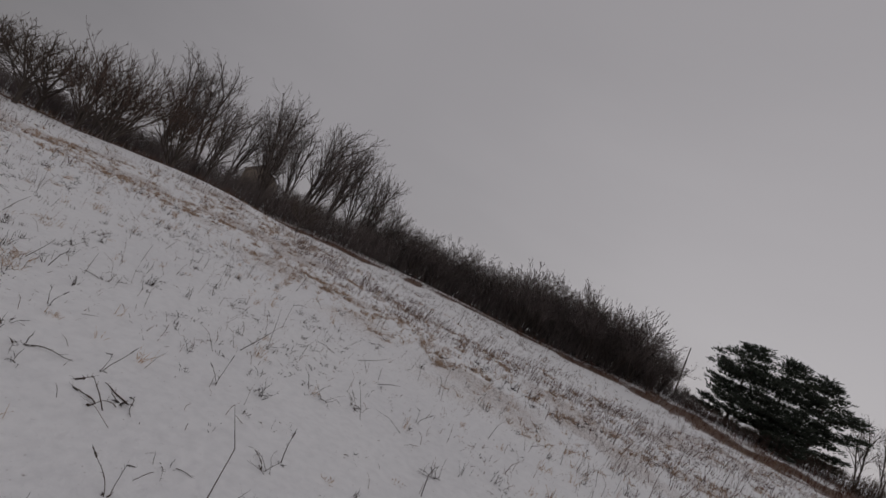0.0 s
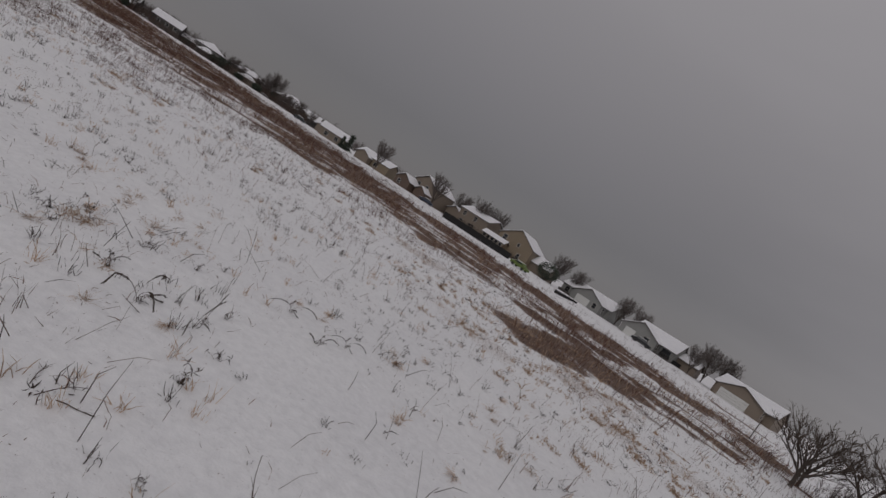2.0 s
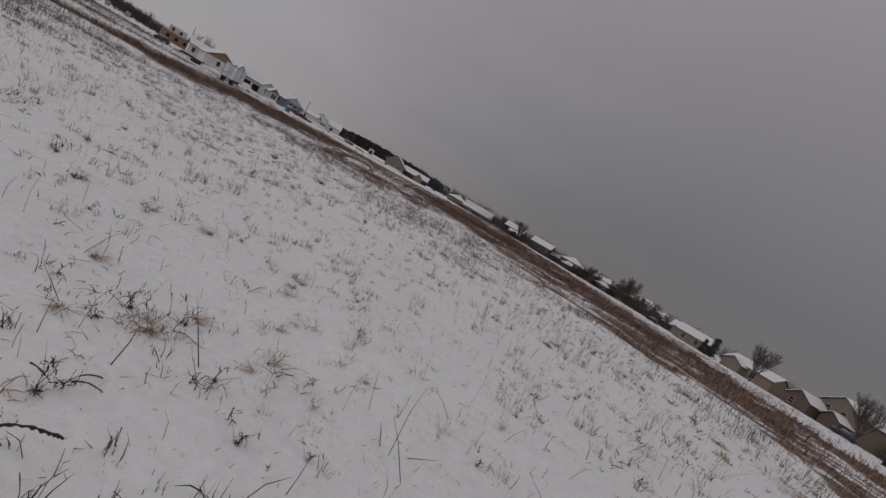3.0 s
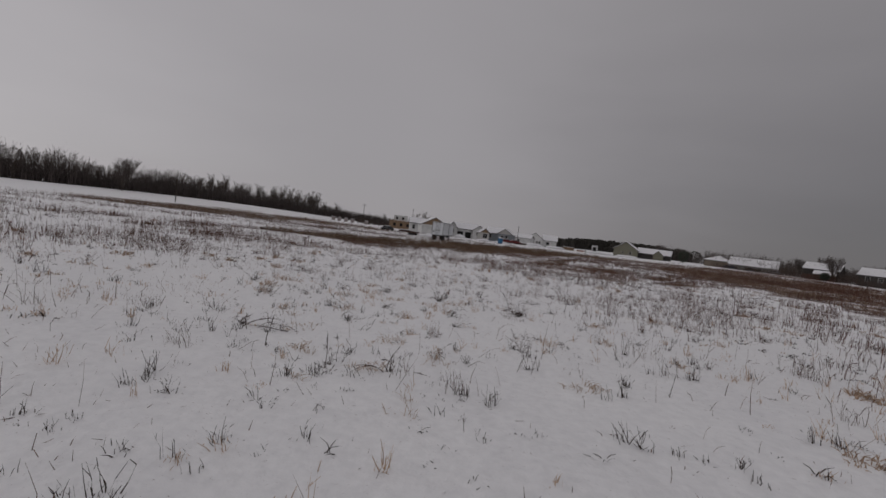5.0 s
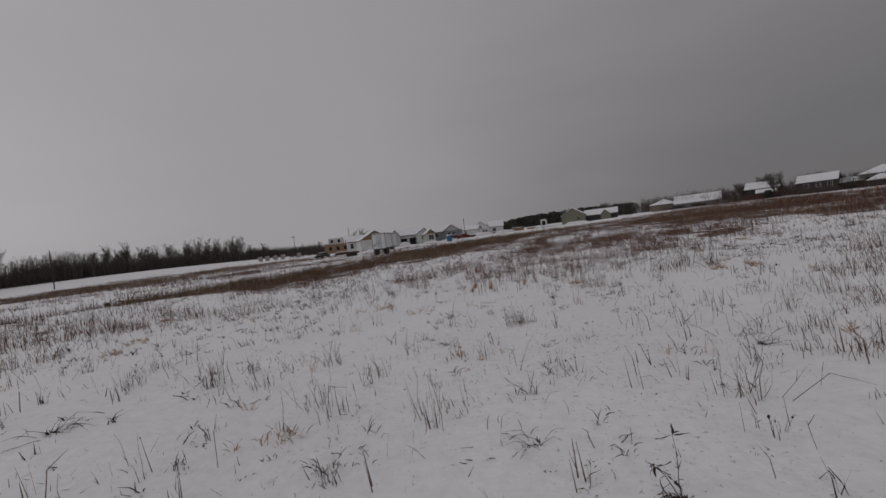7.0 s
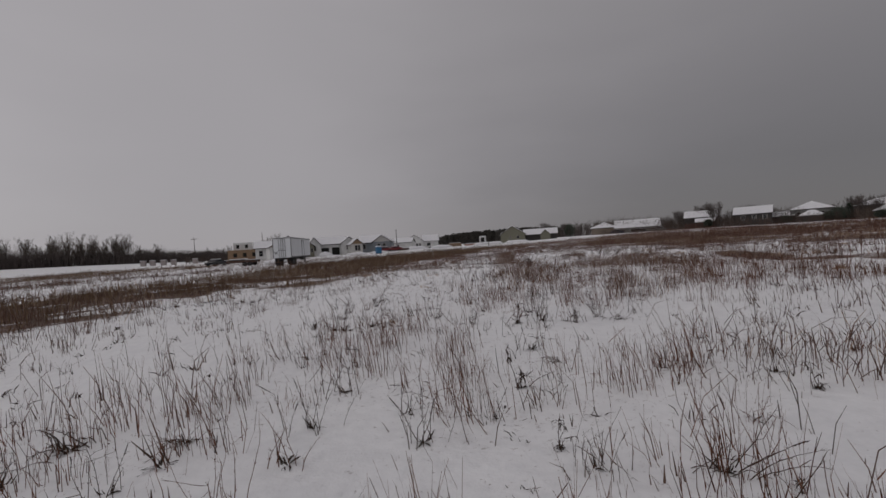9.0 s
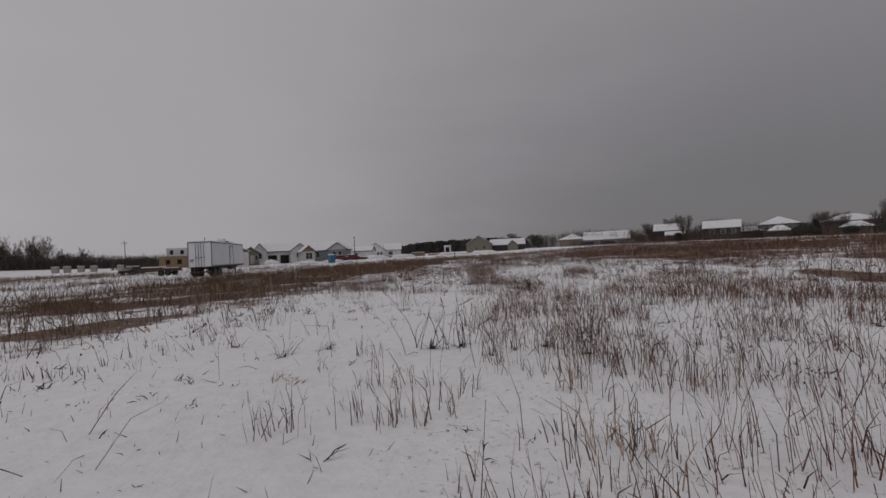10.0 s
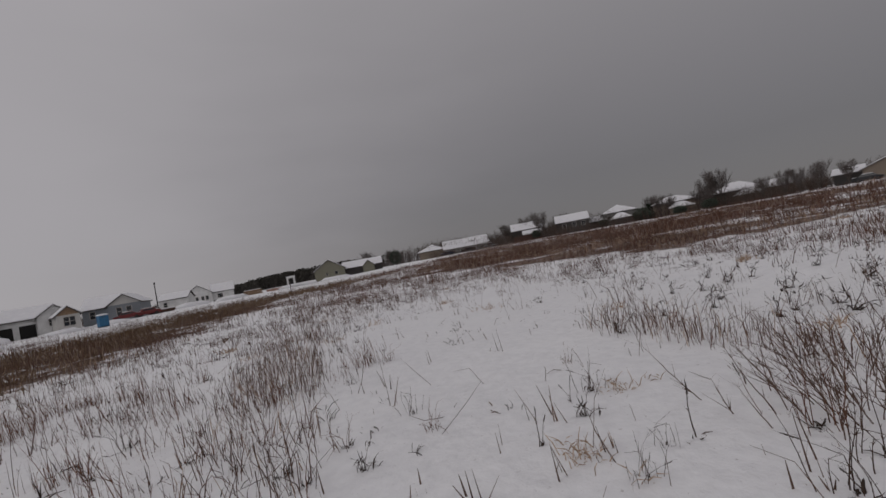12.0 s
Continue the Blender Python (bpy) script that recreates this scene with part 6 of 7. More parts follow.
# bent and fallen stems
x, y = scatter(g1, 42000, -40, 45, -40, 80, lambda x, y: (0.06 + 1.5 * patches(x, y, 2.4, 6.6) ** 3) * np.clip(1.1 - near_path(x, y) / 30, 0, 1) * TIDY(x, y))
stalks("fallen_stems", x, y, g1, (0.12, 0.8), 0.0038, 1.05, 0.4, M_STALK, "bent and fallen dead stems lying on the snow")
# straw tufts, mostly in the south of the field
x, y = scatter(g1, 8200, -60, 55, -60, 80, lambda x, y: smooth01(0.42, 0.75, 0.55 * patches(x, y, 5, 9.1) + 0.45 * patches(x, y, 1.6, 3.3) + 0.13 * strip(x, y, STRAW, 1.0)) * (0.22 + 0.55 * SOUTH(x, y) + 0.3 * strip(x, y, STRAW, 1.0)) * np.clip(1.2 - near_path(x, y) / 45, 0, 1))
k = np.repeat(np.arange(len(x)), g1.integers(2, 9, len(x)))
x, y = x[k] + g1.normal(0, 0.16, len(k)), y[k] + g1.normal(0, 0.16, len(k))
tufts("straw_tufts", x, y, g1, 8, (0.10, 0.28), np.clip(0.003 + near_path(x, y) / 1300, 0.0042, 0.012), 0.65, M_STRAW, "tufts of straw-coloured dead grass in the snow")
# straw seen from farther off in the south
x, y = scatter(g1, 7000, -60, 40, -62, 2, lambda x, y: np.maximum(strip(x, y, STRAW, 1.2), strip(x, y, THICK_SOUTH, 1.2)) * smooth01(0.4, 0.7, patches(x, y, 3.3, 5.2)) * np.clip(near_path(x, y) / 8 - 0.4, 0, 1))
k = np.repeat(np.arange(len(x)), 3)
tufts("far_straw", x[k] + g1.normal(0, 0.5, len(k)), y[k] + g1.normal(0, 0.5, len(k)), g1, 7, (0.10, 0.38), 0.010, 0.6, M_STRAW, "straw-coloured dead grass in the south of the field")
# short grass tips just poking through
x, y = scatter(g1, 120000, -26, 34, -30, 82, lambda x, y: smooth01(0.3, 0.8, 0.5 * patches(x, y, 4.1, 16.5) + 0.5 * patches(x, y, 0.9, 4.3)) * np.clip(1.25 - near_path(x, y) / 14, 0, 1) * TIDY(x, y))
k = len(x)
root = np.c_[x, y, height(x, y) - 0.01]
tip = root + np.c_[g1.normal(0, 0.05, (k, 2)), 0.03 + 0.09 * g1.random(k) ** 2]
tagged(blades("grass_tips", root, tip, np.full(k, 0.0042), np.full(k, 0.0012), M_STALK), "short dead grass tips poking through the snow", "grass", kind="stuff")
# dark leafy remains and litter
x, y = scatter(g1, 44000, -50, 55, -55, 85, lambda x, y: (0.03 + 1.0 * patches(x, y, 3.4, 12.5) ** 3) * np.clip(1.15 - near_path(x, y) / 45, 0, 1))
tufts("dark_tufts", x, y, g1, 6, (0.05, 0.24), np.clip(0.0035 + near_path(x, y) / 1500, 0.0042, 0.011), 0.75, M_SEED, "small dark withered plants in the snow")
x, y = scatter(g1, 34000, -50, 55, -55, 85, lambda x, y: (0.04 + 0.42 * patches(x, y, 2.2, 22.5)) * np.clip(1.1 - near_path(x, y) / 40, 0, 1) * TIDY(x, y))
tufts("leaf_litter", x, y, g1, 3, (0.05, 0.2), 0.006, 1.15, M_STALK, "scattered leaf and stem litter on the snow")
# brown grass: an olive-brown bank in the north-west, reddish along the east edge and in the south
NORTHWEST = lambda x, y: smooth01(24, 34, y) * (1 - smooth01(14, 20, x - 0.35 * (y - 60)))
x, y = scatter(g1, 370000, -80, 66, 28, 150, lambda x, y: grass_cover(x, y) ** 1.1 * NORTHWEST(x, y) * np.clip(1.35 - near_path(x, y) / 60, 0.2, 1))
pick = g1.random(len(x)) + 0.9 * (patches(x, y, 3.1, 70.2) - 0.5)
for name, lo, hi, tall, material, label in (
    ("bank_grass", 0.26, 9, (0.2, 0.8), M_OLIVE, "dense olive-brown dead grass along the bank"),
    ("bank_stalks", 0.05, 0.26, (0.3, 1.05), M_STALK, "dark dead stalks in the grass of the bank"),
    ("bank_straw", -9, 0.05, (0.2, 0.7), M_STRAW, "pale straw in the grass of the bank"),
):
    m = (pick > lo) & (pick <= hi)
    stalks(name, x[m], y[m], g1, tall, np.clip(0.006 + near_path(x[m], y[m]) / 4000, 0.007, 0.02), 0.4, 0.25, material, label, make=blades)
x, y = scatter(g1, 270000, -90, 118, -80, 160, lambda x, y: grass_cover(x, y) ** 1.1 * (1 - NORTHWEST(x, y)) * np.clip(1.2 - near_path(x, y) / 110, 0.2, 1))
fringe = np.maximum(np.maximum(strip(x, y, EDGE_FRINGE, 1.0), strip(x, y, FRINGE_SOUTH, 1.0)), strip(x, y, FRINGE_NEAR, 1.0)) * (1 - 0.7 * strip(x, y, EDGE, 0.9))
pick = g1.random(len(x)) + 0.5 * (patches(x, y, 4.4, 72.9) - 0.5) > 0.16 + 0.34 * fringe
for name, m, tall, material, label in (
    ("edge_grass", pick, (0.25, 1.0), M_BANDGRASS, "dense reddish-brown dead grass along the field's edge"),
    ("edge_straw", ~pick, (0.2, 0.75), M_STRAW, "pale straw mixed into the grass of the field's edge"),
):
    stalks(name, x[m], y[m], g1, tall, np.clip(0.008 + near_path(x[m], y[m]) / 3200, 0.008, 0.03), 0.4, 0.25, material, label, make=blades)

# ---- single plants that stand out ----


def arc(p, d, length, droop, steps, r):
    """Points of a stem that leans over and droops."""
    pts, d = [Vector(p)], Vector(d).normalized()
    for k in range(steps):
        d = (d + Vector((r.uniform(-0.1, 0.1), r.uniform(-0.1, 0.1), -droop))).normalized()
        pts.append(pts[-1] + d * length / steps)
        if pts[-1].z < p[2] + 0.02:
            pts[-1].z = p[2] + 0.02
    return pts


def sprig(shape, pts, radii, n=4, twigs=()):
    """One joined stem along points; twigs (station, tip) fork off its rings."""
    base = len(shape.v)
    for k, (p, rad) in enumerate(zip(pts, radii)):
        d = (pts[min(k + 1, len(pts) - 1)] - pts[max(k - 1, 0)]).normalized()
        u = d.orthogonal().normalized()
        w = d.cross(u)
        shape.v += [tuple(p + (u * math.cos(j * math.tau / n) + w * math.sin(j * math.tau / n)) * rad) for j in range(n)]
        if k:
            o = base + (k - 1) * n
            shape.f += [(o + j, o + (j + 1) % n, o + n + (j + 1) % n, o + n + j) for j in range(n)]
    for k, tip in twigs:
        shape.v.append(tuple(tip))
        t = len(shape.v) - 1
        shape.f += [(base + k * n + j, base + k * n + (j + 1) % n, t) for j in range(n)]
    return shape


def curl(shape, r, hub, az, tilt, length, width, bow):
    """One narrow withered leaf that grows from the hub, a vertex of the shape, and curls over."""
    out, side = Vector((math.cos(az), math.sin(az), 0)), Vector((-math.sin(az), math.cos(az), 0))
    p, n = Vector(shape.v[hub]), len(shape.v)
    for k in range(4):
        p = p + (out * math.sin(tilt) + Vector((0, 0, math.cos(tilt))) + side * r.uniform(-0.5, 0.5)) * length / 4
        p.z = max(p.z, 0.012)
        tilt += bow
        w = side * width * (1.0, 0.9, 0.6, 0.12)[k]
        shape.v += [tuple(p - w), tuple(p + w + Vector((0, 0, width * r.uniform(-0.5, 0.9))))]
        o = n + 2 * k - 2
        shape.f.append((o, o + 1, o + 3, o + 2) if k else (hub, n + 1, n))
    return shape


def root_mass(r, n, size, spread):
    """The matted withered leaves at a plant's foot, joined at the root."""
    leaf = Shape().add([(0, 0, 0.0)], [])
    for k in range(n):
        curl(leaf, r, 0, r.uniform(0, math.tau), r.uniform(0.75, 1.5), 0.55 * size * r.uniform(0.4, 1.2) + 0.8 * spread * r.uniform(0, 1.2), r.uniform(0.004, 0.010), r.uniform(-0.45, 0.6))
    return leaf


def stem_line(r, root, az, tilt, length, droop, rad, forks, reach, steps=9):
    """One kinked dead stem with side twigs; returns its shape and its points."""
    d = Vector((math.cos(az) * math.sin(tilt), math.sin(az) * math.sin(tilt), math.cos(tilt)))
    pts, bent = [Vector(root)], r.randint(3, 2 * steps)
    for k in range(steps):
        d = (d + Vector((r.gauss(0, 0.09), r.gauss(0, 0.09), r.gauss(0, 0.05) - droop))).normalized()
        if k == bent:
            d = (d + Vector((r.uniform(-1.2, 1.2), r.uniform(-1.2, 1.2), -r.uniform(0.2, 1.2)))).normalized()
        pts.append(pts[-1] + d * length / steps)
        pts[-1].z = max(pts[-1].z, 0.015)
    twigs = []
    for k in range(forks):
        i = r.randint(2, steps)
        twigs.append((i, pts[i] + (pts[i] - pts[i - 1]).normalized() * reach * r.uniform(0.2, 1.0) + Vector((r.uniform(-1, 1), r.uniform(-1, 1), r.uniform(-0.2, 0.9))) * reach))
    return sprig(Shape(), pts, [rad * (1 - 0.7 * i / steps) for i in range(steps + 1)], 4, twigs), pts


def seed_head(r, pts, rad, parent, share=0.25):
    """A knotty head over the outer share of a stem."""
    knots, rads = [], []
    n = 8 if share < 0.4 else 20
    for q in range(n):
        f = (len(pts) - 1) * (1 - share + share * q / n)
        i = min(len(pts) - 2, int(f))
        knots.append(pts[i].lerp(pts[i + 1], f - i) + Vector((0, 0, -rad * (q % 2))))
        rads.append((1.5 if q % 2 else 0.8) * rad * r.uniform(0.6, 1.35))
    part("seed_head", sprig(Shape(), knots, rads, 5), M_SEED, parent, "dark knotty dried seed head")


def weed(seed, stems, length, droop, lean, forks, reach, rad, foot, heads, spread, toward, label, material, share=0.25):
    """A dead weed: stems from one foot, some with seed heads, over a mat of withered leaves."""
    r = random.Random(seed)
    ob = thing("dead_weed", Matrix(), label, "weed", "dead weeds")
    for k in range(stems):
        az = r.gauss(0, 0.75) if toward and r.random() < 0.72 else r.uniform(0, math.tau)
        shape, pts = stem_line(r, (r.gauss(0, spread), r.gauss(0, spread), 0), az, abs(r.gauss(lean, 0.3 * lean + 0.05)), length * r.uniform(0.4, 1.12), droop * r.uniform(0.2, 1.6), rad * r.uniform(0.7, 1.15), forks, reach)
        s = part("stem", shape, material, ob)
        if r.random() < heads:
            seed_head(r, pts, rad * (0.9 if share < 0.4 else 1.7), s, share)
    if foot:
        part("base_leaf", root_mass(r, foot, length * 0.22, 0.03 + spread * 0.8), M_SEED, ob, "withered leaves at the base")
    return ob


def withered(seed, label):
    """A stunted dark plant: crumpled narrow leaves hanging on a few broken stems."""
    r = random.Random(seed)
    ob = thing("withered_plant", Matrix(), label, "weed", "withered plants")
    for k in range(r.randint(3, 5)):
        shape, pts = stem_line(r, (r.gauss(0, 0.03), r.gauss(0, 0.03), 0), r.uniform(0, math.tau), r.uniform(0.05, 0.6), r.uniform(0.14, 0.34), r.uniform(0.0, 0.15), 0.004, 4, 0.04)
        stem = part("stem", shape, M_STEM, ob)
        leaf = Shape().add([pts[r.randint(6, 9)]], [])
        for q in range(5):
            curl(leaf, r, 0, r.uniform(0, math.tau), r.uniform(0.8, 2.4), r.uniform(0.05, 0.14), r.uniform(0.004, 0.009), r.uniform(-0.5, 0.7))
        part("leaf", leaf, M_SEED, stem, "crumpled dark leaves")
    part("base_leaf", root_mass(r, 18, 0.09, 0.04), M_SEED, ob)
    return ob


def plant_out(kinds, rows, usual, seed):
    """Stands copies of the kinds in turn on the ground at (x, y, size); the built ones take the first places."""
    r = random.Random(seed)
    for k, (x, y, size) in enumerate(rows):
        m = Matrix.Translation((x, y, gz(x, y) - 0.015)) @ Matrix.Rotation(r.uniform(0, math.tau), 4, "Z")
        q = size / usual * r.uniform(0.9, 1.1)
        if k < len(kinds):
            ob = kinds[k]
            ob.matrix_basis = m
        else:
            ob = copy_thing(kinds[r.randrange(len(kinds))], m)
        ob.scale = (q, q, q * r.uniform(0.9, 1.1))


HEAP = "heap of bent dead stems over a dark matted root"
UPRIGHT = "upright dead weed with thin dark stems in the snow"
SINGLE = "lone dead stalk leaning out of the snow"
BRANCHY = "branched dead weed with many small seed heads"
ARCHED = "arching dead goldenrod with dark seed nodes over the snow"
CURLED = "stunted dark plant with curled withered leaves"
HEAPS_A = [(-7.2, -15.9, 0.4), (-5.7, -15, 0.2), (-4.2, -15, 0.3), (-1.4, -14.7, 0.5), (-1.6, -14.4, 0.7), (-10.9, -14.1, 0.45), (-10.3, -13.7, 0.3), (-5.8, -13.7, 0.45), (-12.6, -13, 0.4), (-2.9, -12.7, 0.6), (-1.9, -12, 0.5), (-10.5, -10.9, 0.35), (-7.4, -10.8, 0.5), (-8.8, -10.7, 0.6), (-9.8, -10.2, 0.35), (1.3, -9.1, 0.35), (2.2, -8.5, 0.45), (3.3, -8.3, 0.3), (0.9, -8.2, 0.4), (8.3, -6.3, 0.45), (1.7, -6.1, 0.35), (10.1, -5, 0.4), (-1.8, -1.4, 0.4), (2.1, 4.4, 0.6), (2.6, 5.6, 0.4), (-1.3, 5.7, 0.8), (-0.7, 6.1, 0.7), (5.8, 6.4, 0.25)]
HEAPS_B = [(4.2, 6.8, 0.4), (0.3, 7.4, 0.5), (5.3, 7.8, 0.35), (2.8, 8.1, 0.35), (4.8, 8.1, 0.4), (7.3, 8.7, 0.35), (2.6, 9.2, 0.45), (0.7, 9.4, 0.4), (2.6, 9.7, 0.45), (-7.4, 10.6, 0.4), (-4, 10.7, 0.5), (4.5, 11.1, 0.7), (4.5, 11.5, 0.55), (-1.3, 11.6, 0.4), (4.1, 11.8, 0.4), (1.9, 12, 0.6), (5.6, 12.2, 0.5), (-0, 12.4, 0.6), (1.9, 12.4, 0.45), (3.2, 13, 0.4), (-0.1, 13.1, 0.35), (-1.6, 13.8, 0.4), (5.1, 13.8, 0.5), (-4.1, 14.1, 0.5), (2.4, 15.2, 0.3), (6.6, 15.4, 0.45), (-4.7, 15.4, 0.35), (-7.6, 15.5, 0.35)]
HEAPS_C = [(-3.8, 17, 0.5), (6, 17.2, 0.45), (6.1, 17.7, 0.3), (1.6, 19.5, 0.3), (-4.6, 21.7, 0.35), (4.8, 26.5, 0.3), (5.6, 26.9, 0.5), (0.6, 27.1, 0.35), (4.3, 27.1, 0.5), (1.7, 27.6, 0.3), (2.4, 27.8, 0.4), (0.9, 27.9, 0.45), (-0.3, 28.4, 0.35), (4.6, 30.9, 0.5), (1, 32.4, 0.4), (0.1, 32.5, 0.5), (4.7, 33.6, 0.35), (6.7, 35.6, 0.4), (2.5, 37, 0.6), (1.8, 37, 0.4), (1.9, 38.2, 0.5), (7.7, 44.1, 0.4), (4.1, 45.3, 0.4), (4.7, 45.6, 0.35), (8.7, 54, 0.5), (10.3, 56, 0.45), (7.5, 61, 0.5)]
UPRIGHTS_A = [(9.4, -8.7, 0.35), (7.1, -7.8, 0.35), (8.4, -5.1, 0.4), (11.2, -4.3, 0.4), (4.4, 5.5, 0.55), (4.4, 6.6, 0.45), (2.5, 6.9, 0.5), (6.7, 7.6, 0.5), (6.3, 8.4, 0.4), (7.9, 8.5, 0.5), (6.1, 9.8, 0.45), (8, 10.7, 0.6), (4.5, 11.2, 0.5), (9.9, 12.2, 0.5), (9, 12.8, 0.5), (6.8, 13, 0.4), (8.1, 14.2, 0.5), (6.6, 15.1, 0.45), (13.2, 20.5, 0.5), (3.2, 20.6, 0.4), (-6.4, 20.9, 0.4), (-2.2, 22.3, 0.4), (17.2, 23.6, 0.6), (1.3, 27, 0.4), (4.2, 27.4, 0.4), (5.5, 27.6, 0.4), (-0.3, 27.8, 0.4), (5.5, 28.2, 0.45), (6.9, 28.2, 0.45)]
UPRIGHTS_B = [(-0.6, 28.6, 0.4), (5.7, 29.1, 0.5), (2.2, 29.4, 0.4), (3.5, 29.6, 0.45), (-2.7, 29.8, 0.3), (-0.8, 29.8, 0.4), (3.7, 29.9, 0.55), (4, 30.1, 0.6), (-3.4, 30.6, 0.3), (3.9, 31.2, 0.4), (1.6, 31.3, 0.5), (5.3, 31.4, 0.35), (0.8, 31.7, 0.4), (1.9, 31.8, 0.55), (2.9, 31.9, 0.5), (0, 32, 0.5), (1, 32, 0.5), (3.5, 32.2, 0.4), (6.3, 32.2, 0.45), (2, 32.4, 0.5), (2.8, 32.5, 0.45), (7.6, 32.5, 0.5), (1.1, 32.8, 0.35), (5.5, 32.8, 0.4), (2.2, 33.3, 0.6), (6.7, 33.7, 0.4), (4.6, 34.2, 0.5), (2.3, 34.4, 0.4), (1.6, 34.6, 0.4)]
UPRIGHTS_C = [(1.8, 35.2, 0.4), (5.3, 35.4, 0.55), (5.8, 35.7, 0.5), (-1.9, 35.7, 0.25), (5.5, 36, 0.75), (7.2, 36, 0.5), (5.6, 36.5, 0.5), (2.3, 36.5, 0.4), (5.2, 36.6, 0.5), (6.8, 36.6, 0.3), (2, 36.9, 0.75), (5.6, 37, 0.5), (2.9, 37.2, 0.35), (3.8, 37.3, 0.55), (1.4, 37.5, 0.45), (4.8, 37.6, 0.35), (2.8, 38, 0.4), (3.8, 38.4, 0.4), (6.3, 38.7, 0.5), (4.8, 38.9, 0.5), (2, 39.1, 0.45), (2.4, 39.2, 0.45), (6.7, 39.2, 0.5), (7.2, 39.5, 0.5), (-0.4, 39.9, 0.35), (4.3, 40.6, 0.4), (9.2, 43.8, 0.3), (6.8, 44, 0.45), (7.2, 44.1, 0.4)]
UPRIGHTS_D = [(9.4, 44.4, 0.5), (6.2, 44.7, 0.8), (6.6, 44.7, 0.7), (10.3, 45.5, 0.4), (10.2, 46.2, 0.45), (3.2, 46.6, 0.5), (11.7, 47, 0.45), (6.9, 47.4, 0.3), (3.4, 48.3, 0.35), (2.1, 48.7, 0.4), (2.8, 48.9, 0.35), (3.6, 50.9, 0.35), (3.7, 51.4, 0.35), (3.1, 51.7, 0.4), (12.1, 52, 0.55), (11.2, 52.4, 0.4), (13.1, 52.8, 0.8), (10.5, 52.8, 0.5), (10.1, 53.2, 0.5), (9.7, 53.4, 0.45), (14.8, 53.6, 0.5), (9.3, 53.6, 0.4), (11.3, 53.7, 0.55), (11.3, 54.3, 0.4), (10.3, 54.9, 0.45), (8.4, 55, 0.4), (8.7, 55.5, 0.4), (10.2, 55.8, 0.4), (7.5, 56.4, 0.45)]
UPRIGHTS_E = [(7.6, 57.6, 0.45), (8.1, 58.2, 0.5), (6.5, 58.9, 0.4), (14.7, 58.9, 0.3), (15.1, 59, 0.3), (5.8, 59.5, 0.45), (10, 59.7, 0.5), (10.7, 59.9, 0.4), (15.7, 60.1, 0.35), (13.1, 60.8, 0.4), (14.3, 60.8, 0.35), (16.4, 61, 0.3), (13.6, 61.2, 0.45), (14.4, 61.4, 0.35), (12.7, 61.8, 0.4), (13.5, 62.2, 0.35), (11.5, 63, 0.5), (14.4, 63.3, 0.4), (12.5, 63.4, 0.35), (13.7, 63.8, 0.35), (11.8, 63.9, 0.5), (15.3, 63.9, 0.4), (15.2, 66.1, 0.4), (12.7, 66.5, 0.35), (13.9, 66.9, 0.4), (13.2, 69.3, 0.4), (19.1, 73.5, 0.5), (17.9, 74.5, 0.5)]
SINGLES_A = [(-5.8, -20.2, 0.35), (-3.9, -19.4, 0.3), (-5, -15.1, 0.3), (-12.1, -14.9, 0.45), (-3.1, -14.3, 0.3), (-6.3, -14.2, 0.6), (-9.1, -12.2, 0.5), (-0.4, -12, 0.3), (-6.6, -11.9, 0.45), (-10.2, -11.8, 0.3), (-10.6, -11.2, 0.55), (-8.2, -11.1, 0.5), (-9.7, -9.5, 0.5), (3.9, -8.7, 0.4), (1.3, -8, 0.35), (0.8, -7.9, 0.5), (-0.6, -7.7, 0.35), (1.1, 4.1, 0.7), (-0.2, 4.7, 0.6), (1, 4.9, 0.4)]
SINGLES_B = [(6.7, 5, 0.4), (6.4, 5.3, 0.3), (-1.9, 5.5, 0.6), (1.1, 7.7, 0.45), (-2.6, 8.5, 0.5), (5.3, 8.5, 0.4), (-2.3, 8.7, 0.5), (-2.1, 9.4, 0.3), (4.5, 11.1, 0.7), (3.4, 11.2, 0.65), (-1.3, 11.5, 0.4), (3.5, 11.6, 0.4), (4.2, 12, 0.75), (4.3, 12.7, 0.5), (6.1, 12.9, 0.7), (6.8, 13, 0.8), (-3.8, 14.2, 0.55), (15.3, 58.9, 0.45), (14.6, 59.7, 0.4), (15.4, 60.1, 0.3)]
WITHERED_A = [(-14.2, -24.5, 0.28), (-21.9, -23.3, 0.3), (-12.8, -21.4, 0.28), (-17.5, -20, 0.2), (-15.6, -19.2, 0.3), (-14.3, -16, 0.15), (-3.9, -15.7, 0.3), (-3.8, -15.3, 0.25), (-4.2, -14.6, 0.25), (-5.5, -14.1, 0.1), (-3.3, -14, 0.25), (-1.8, -13.4, 0.15), (4.9, -13.4, 0.25), (-2.7, -12.7, 0.15), (-0.6, -12.4, 0.3), (0.2, -12.2, 0.25), (1.1, -11.4, 0.2), (1.8, -9.9, 0.2), (2.5, -9.9, 0.2), (0.2, -9.8, 0.3), (12.6, -9.6, 0.3), (5, -9.3, 0.2), (1.5, -9, 0.25), (2.6, -8.5, 0.15), (0.2, -8.4, 0.25), (1, -8, 0.35), (0.4, -8, 0.3), (-0.4, -7.7, 0.25), (6.8, -7.6, 0.3)]
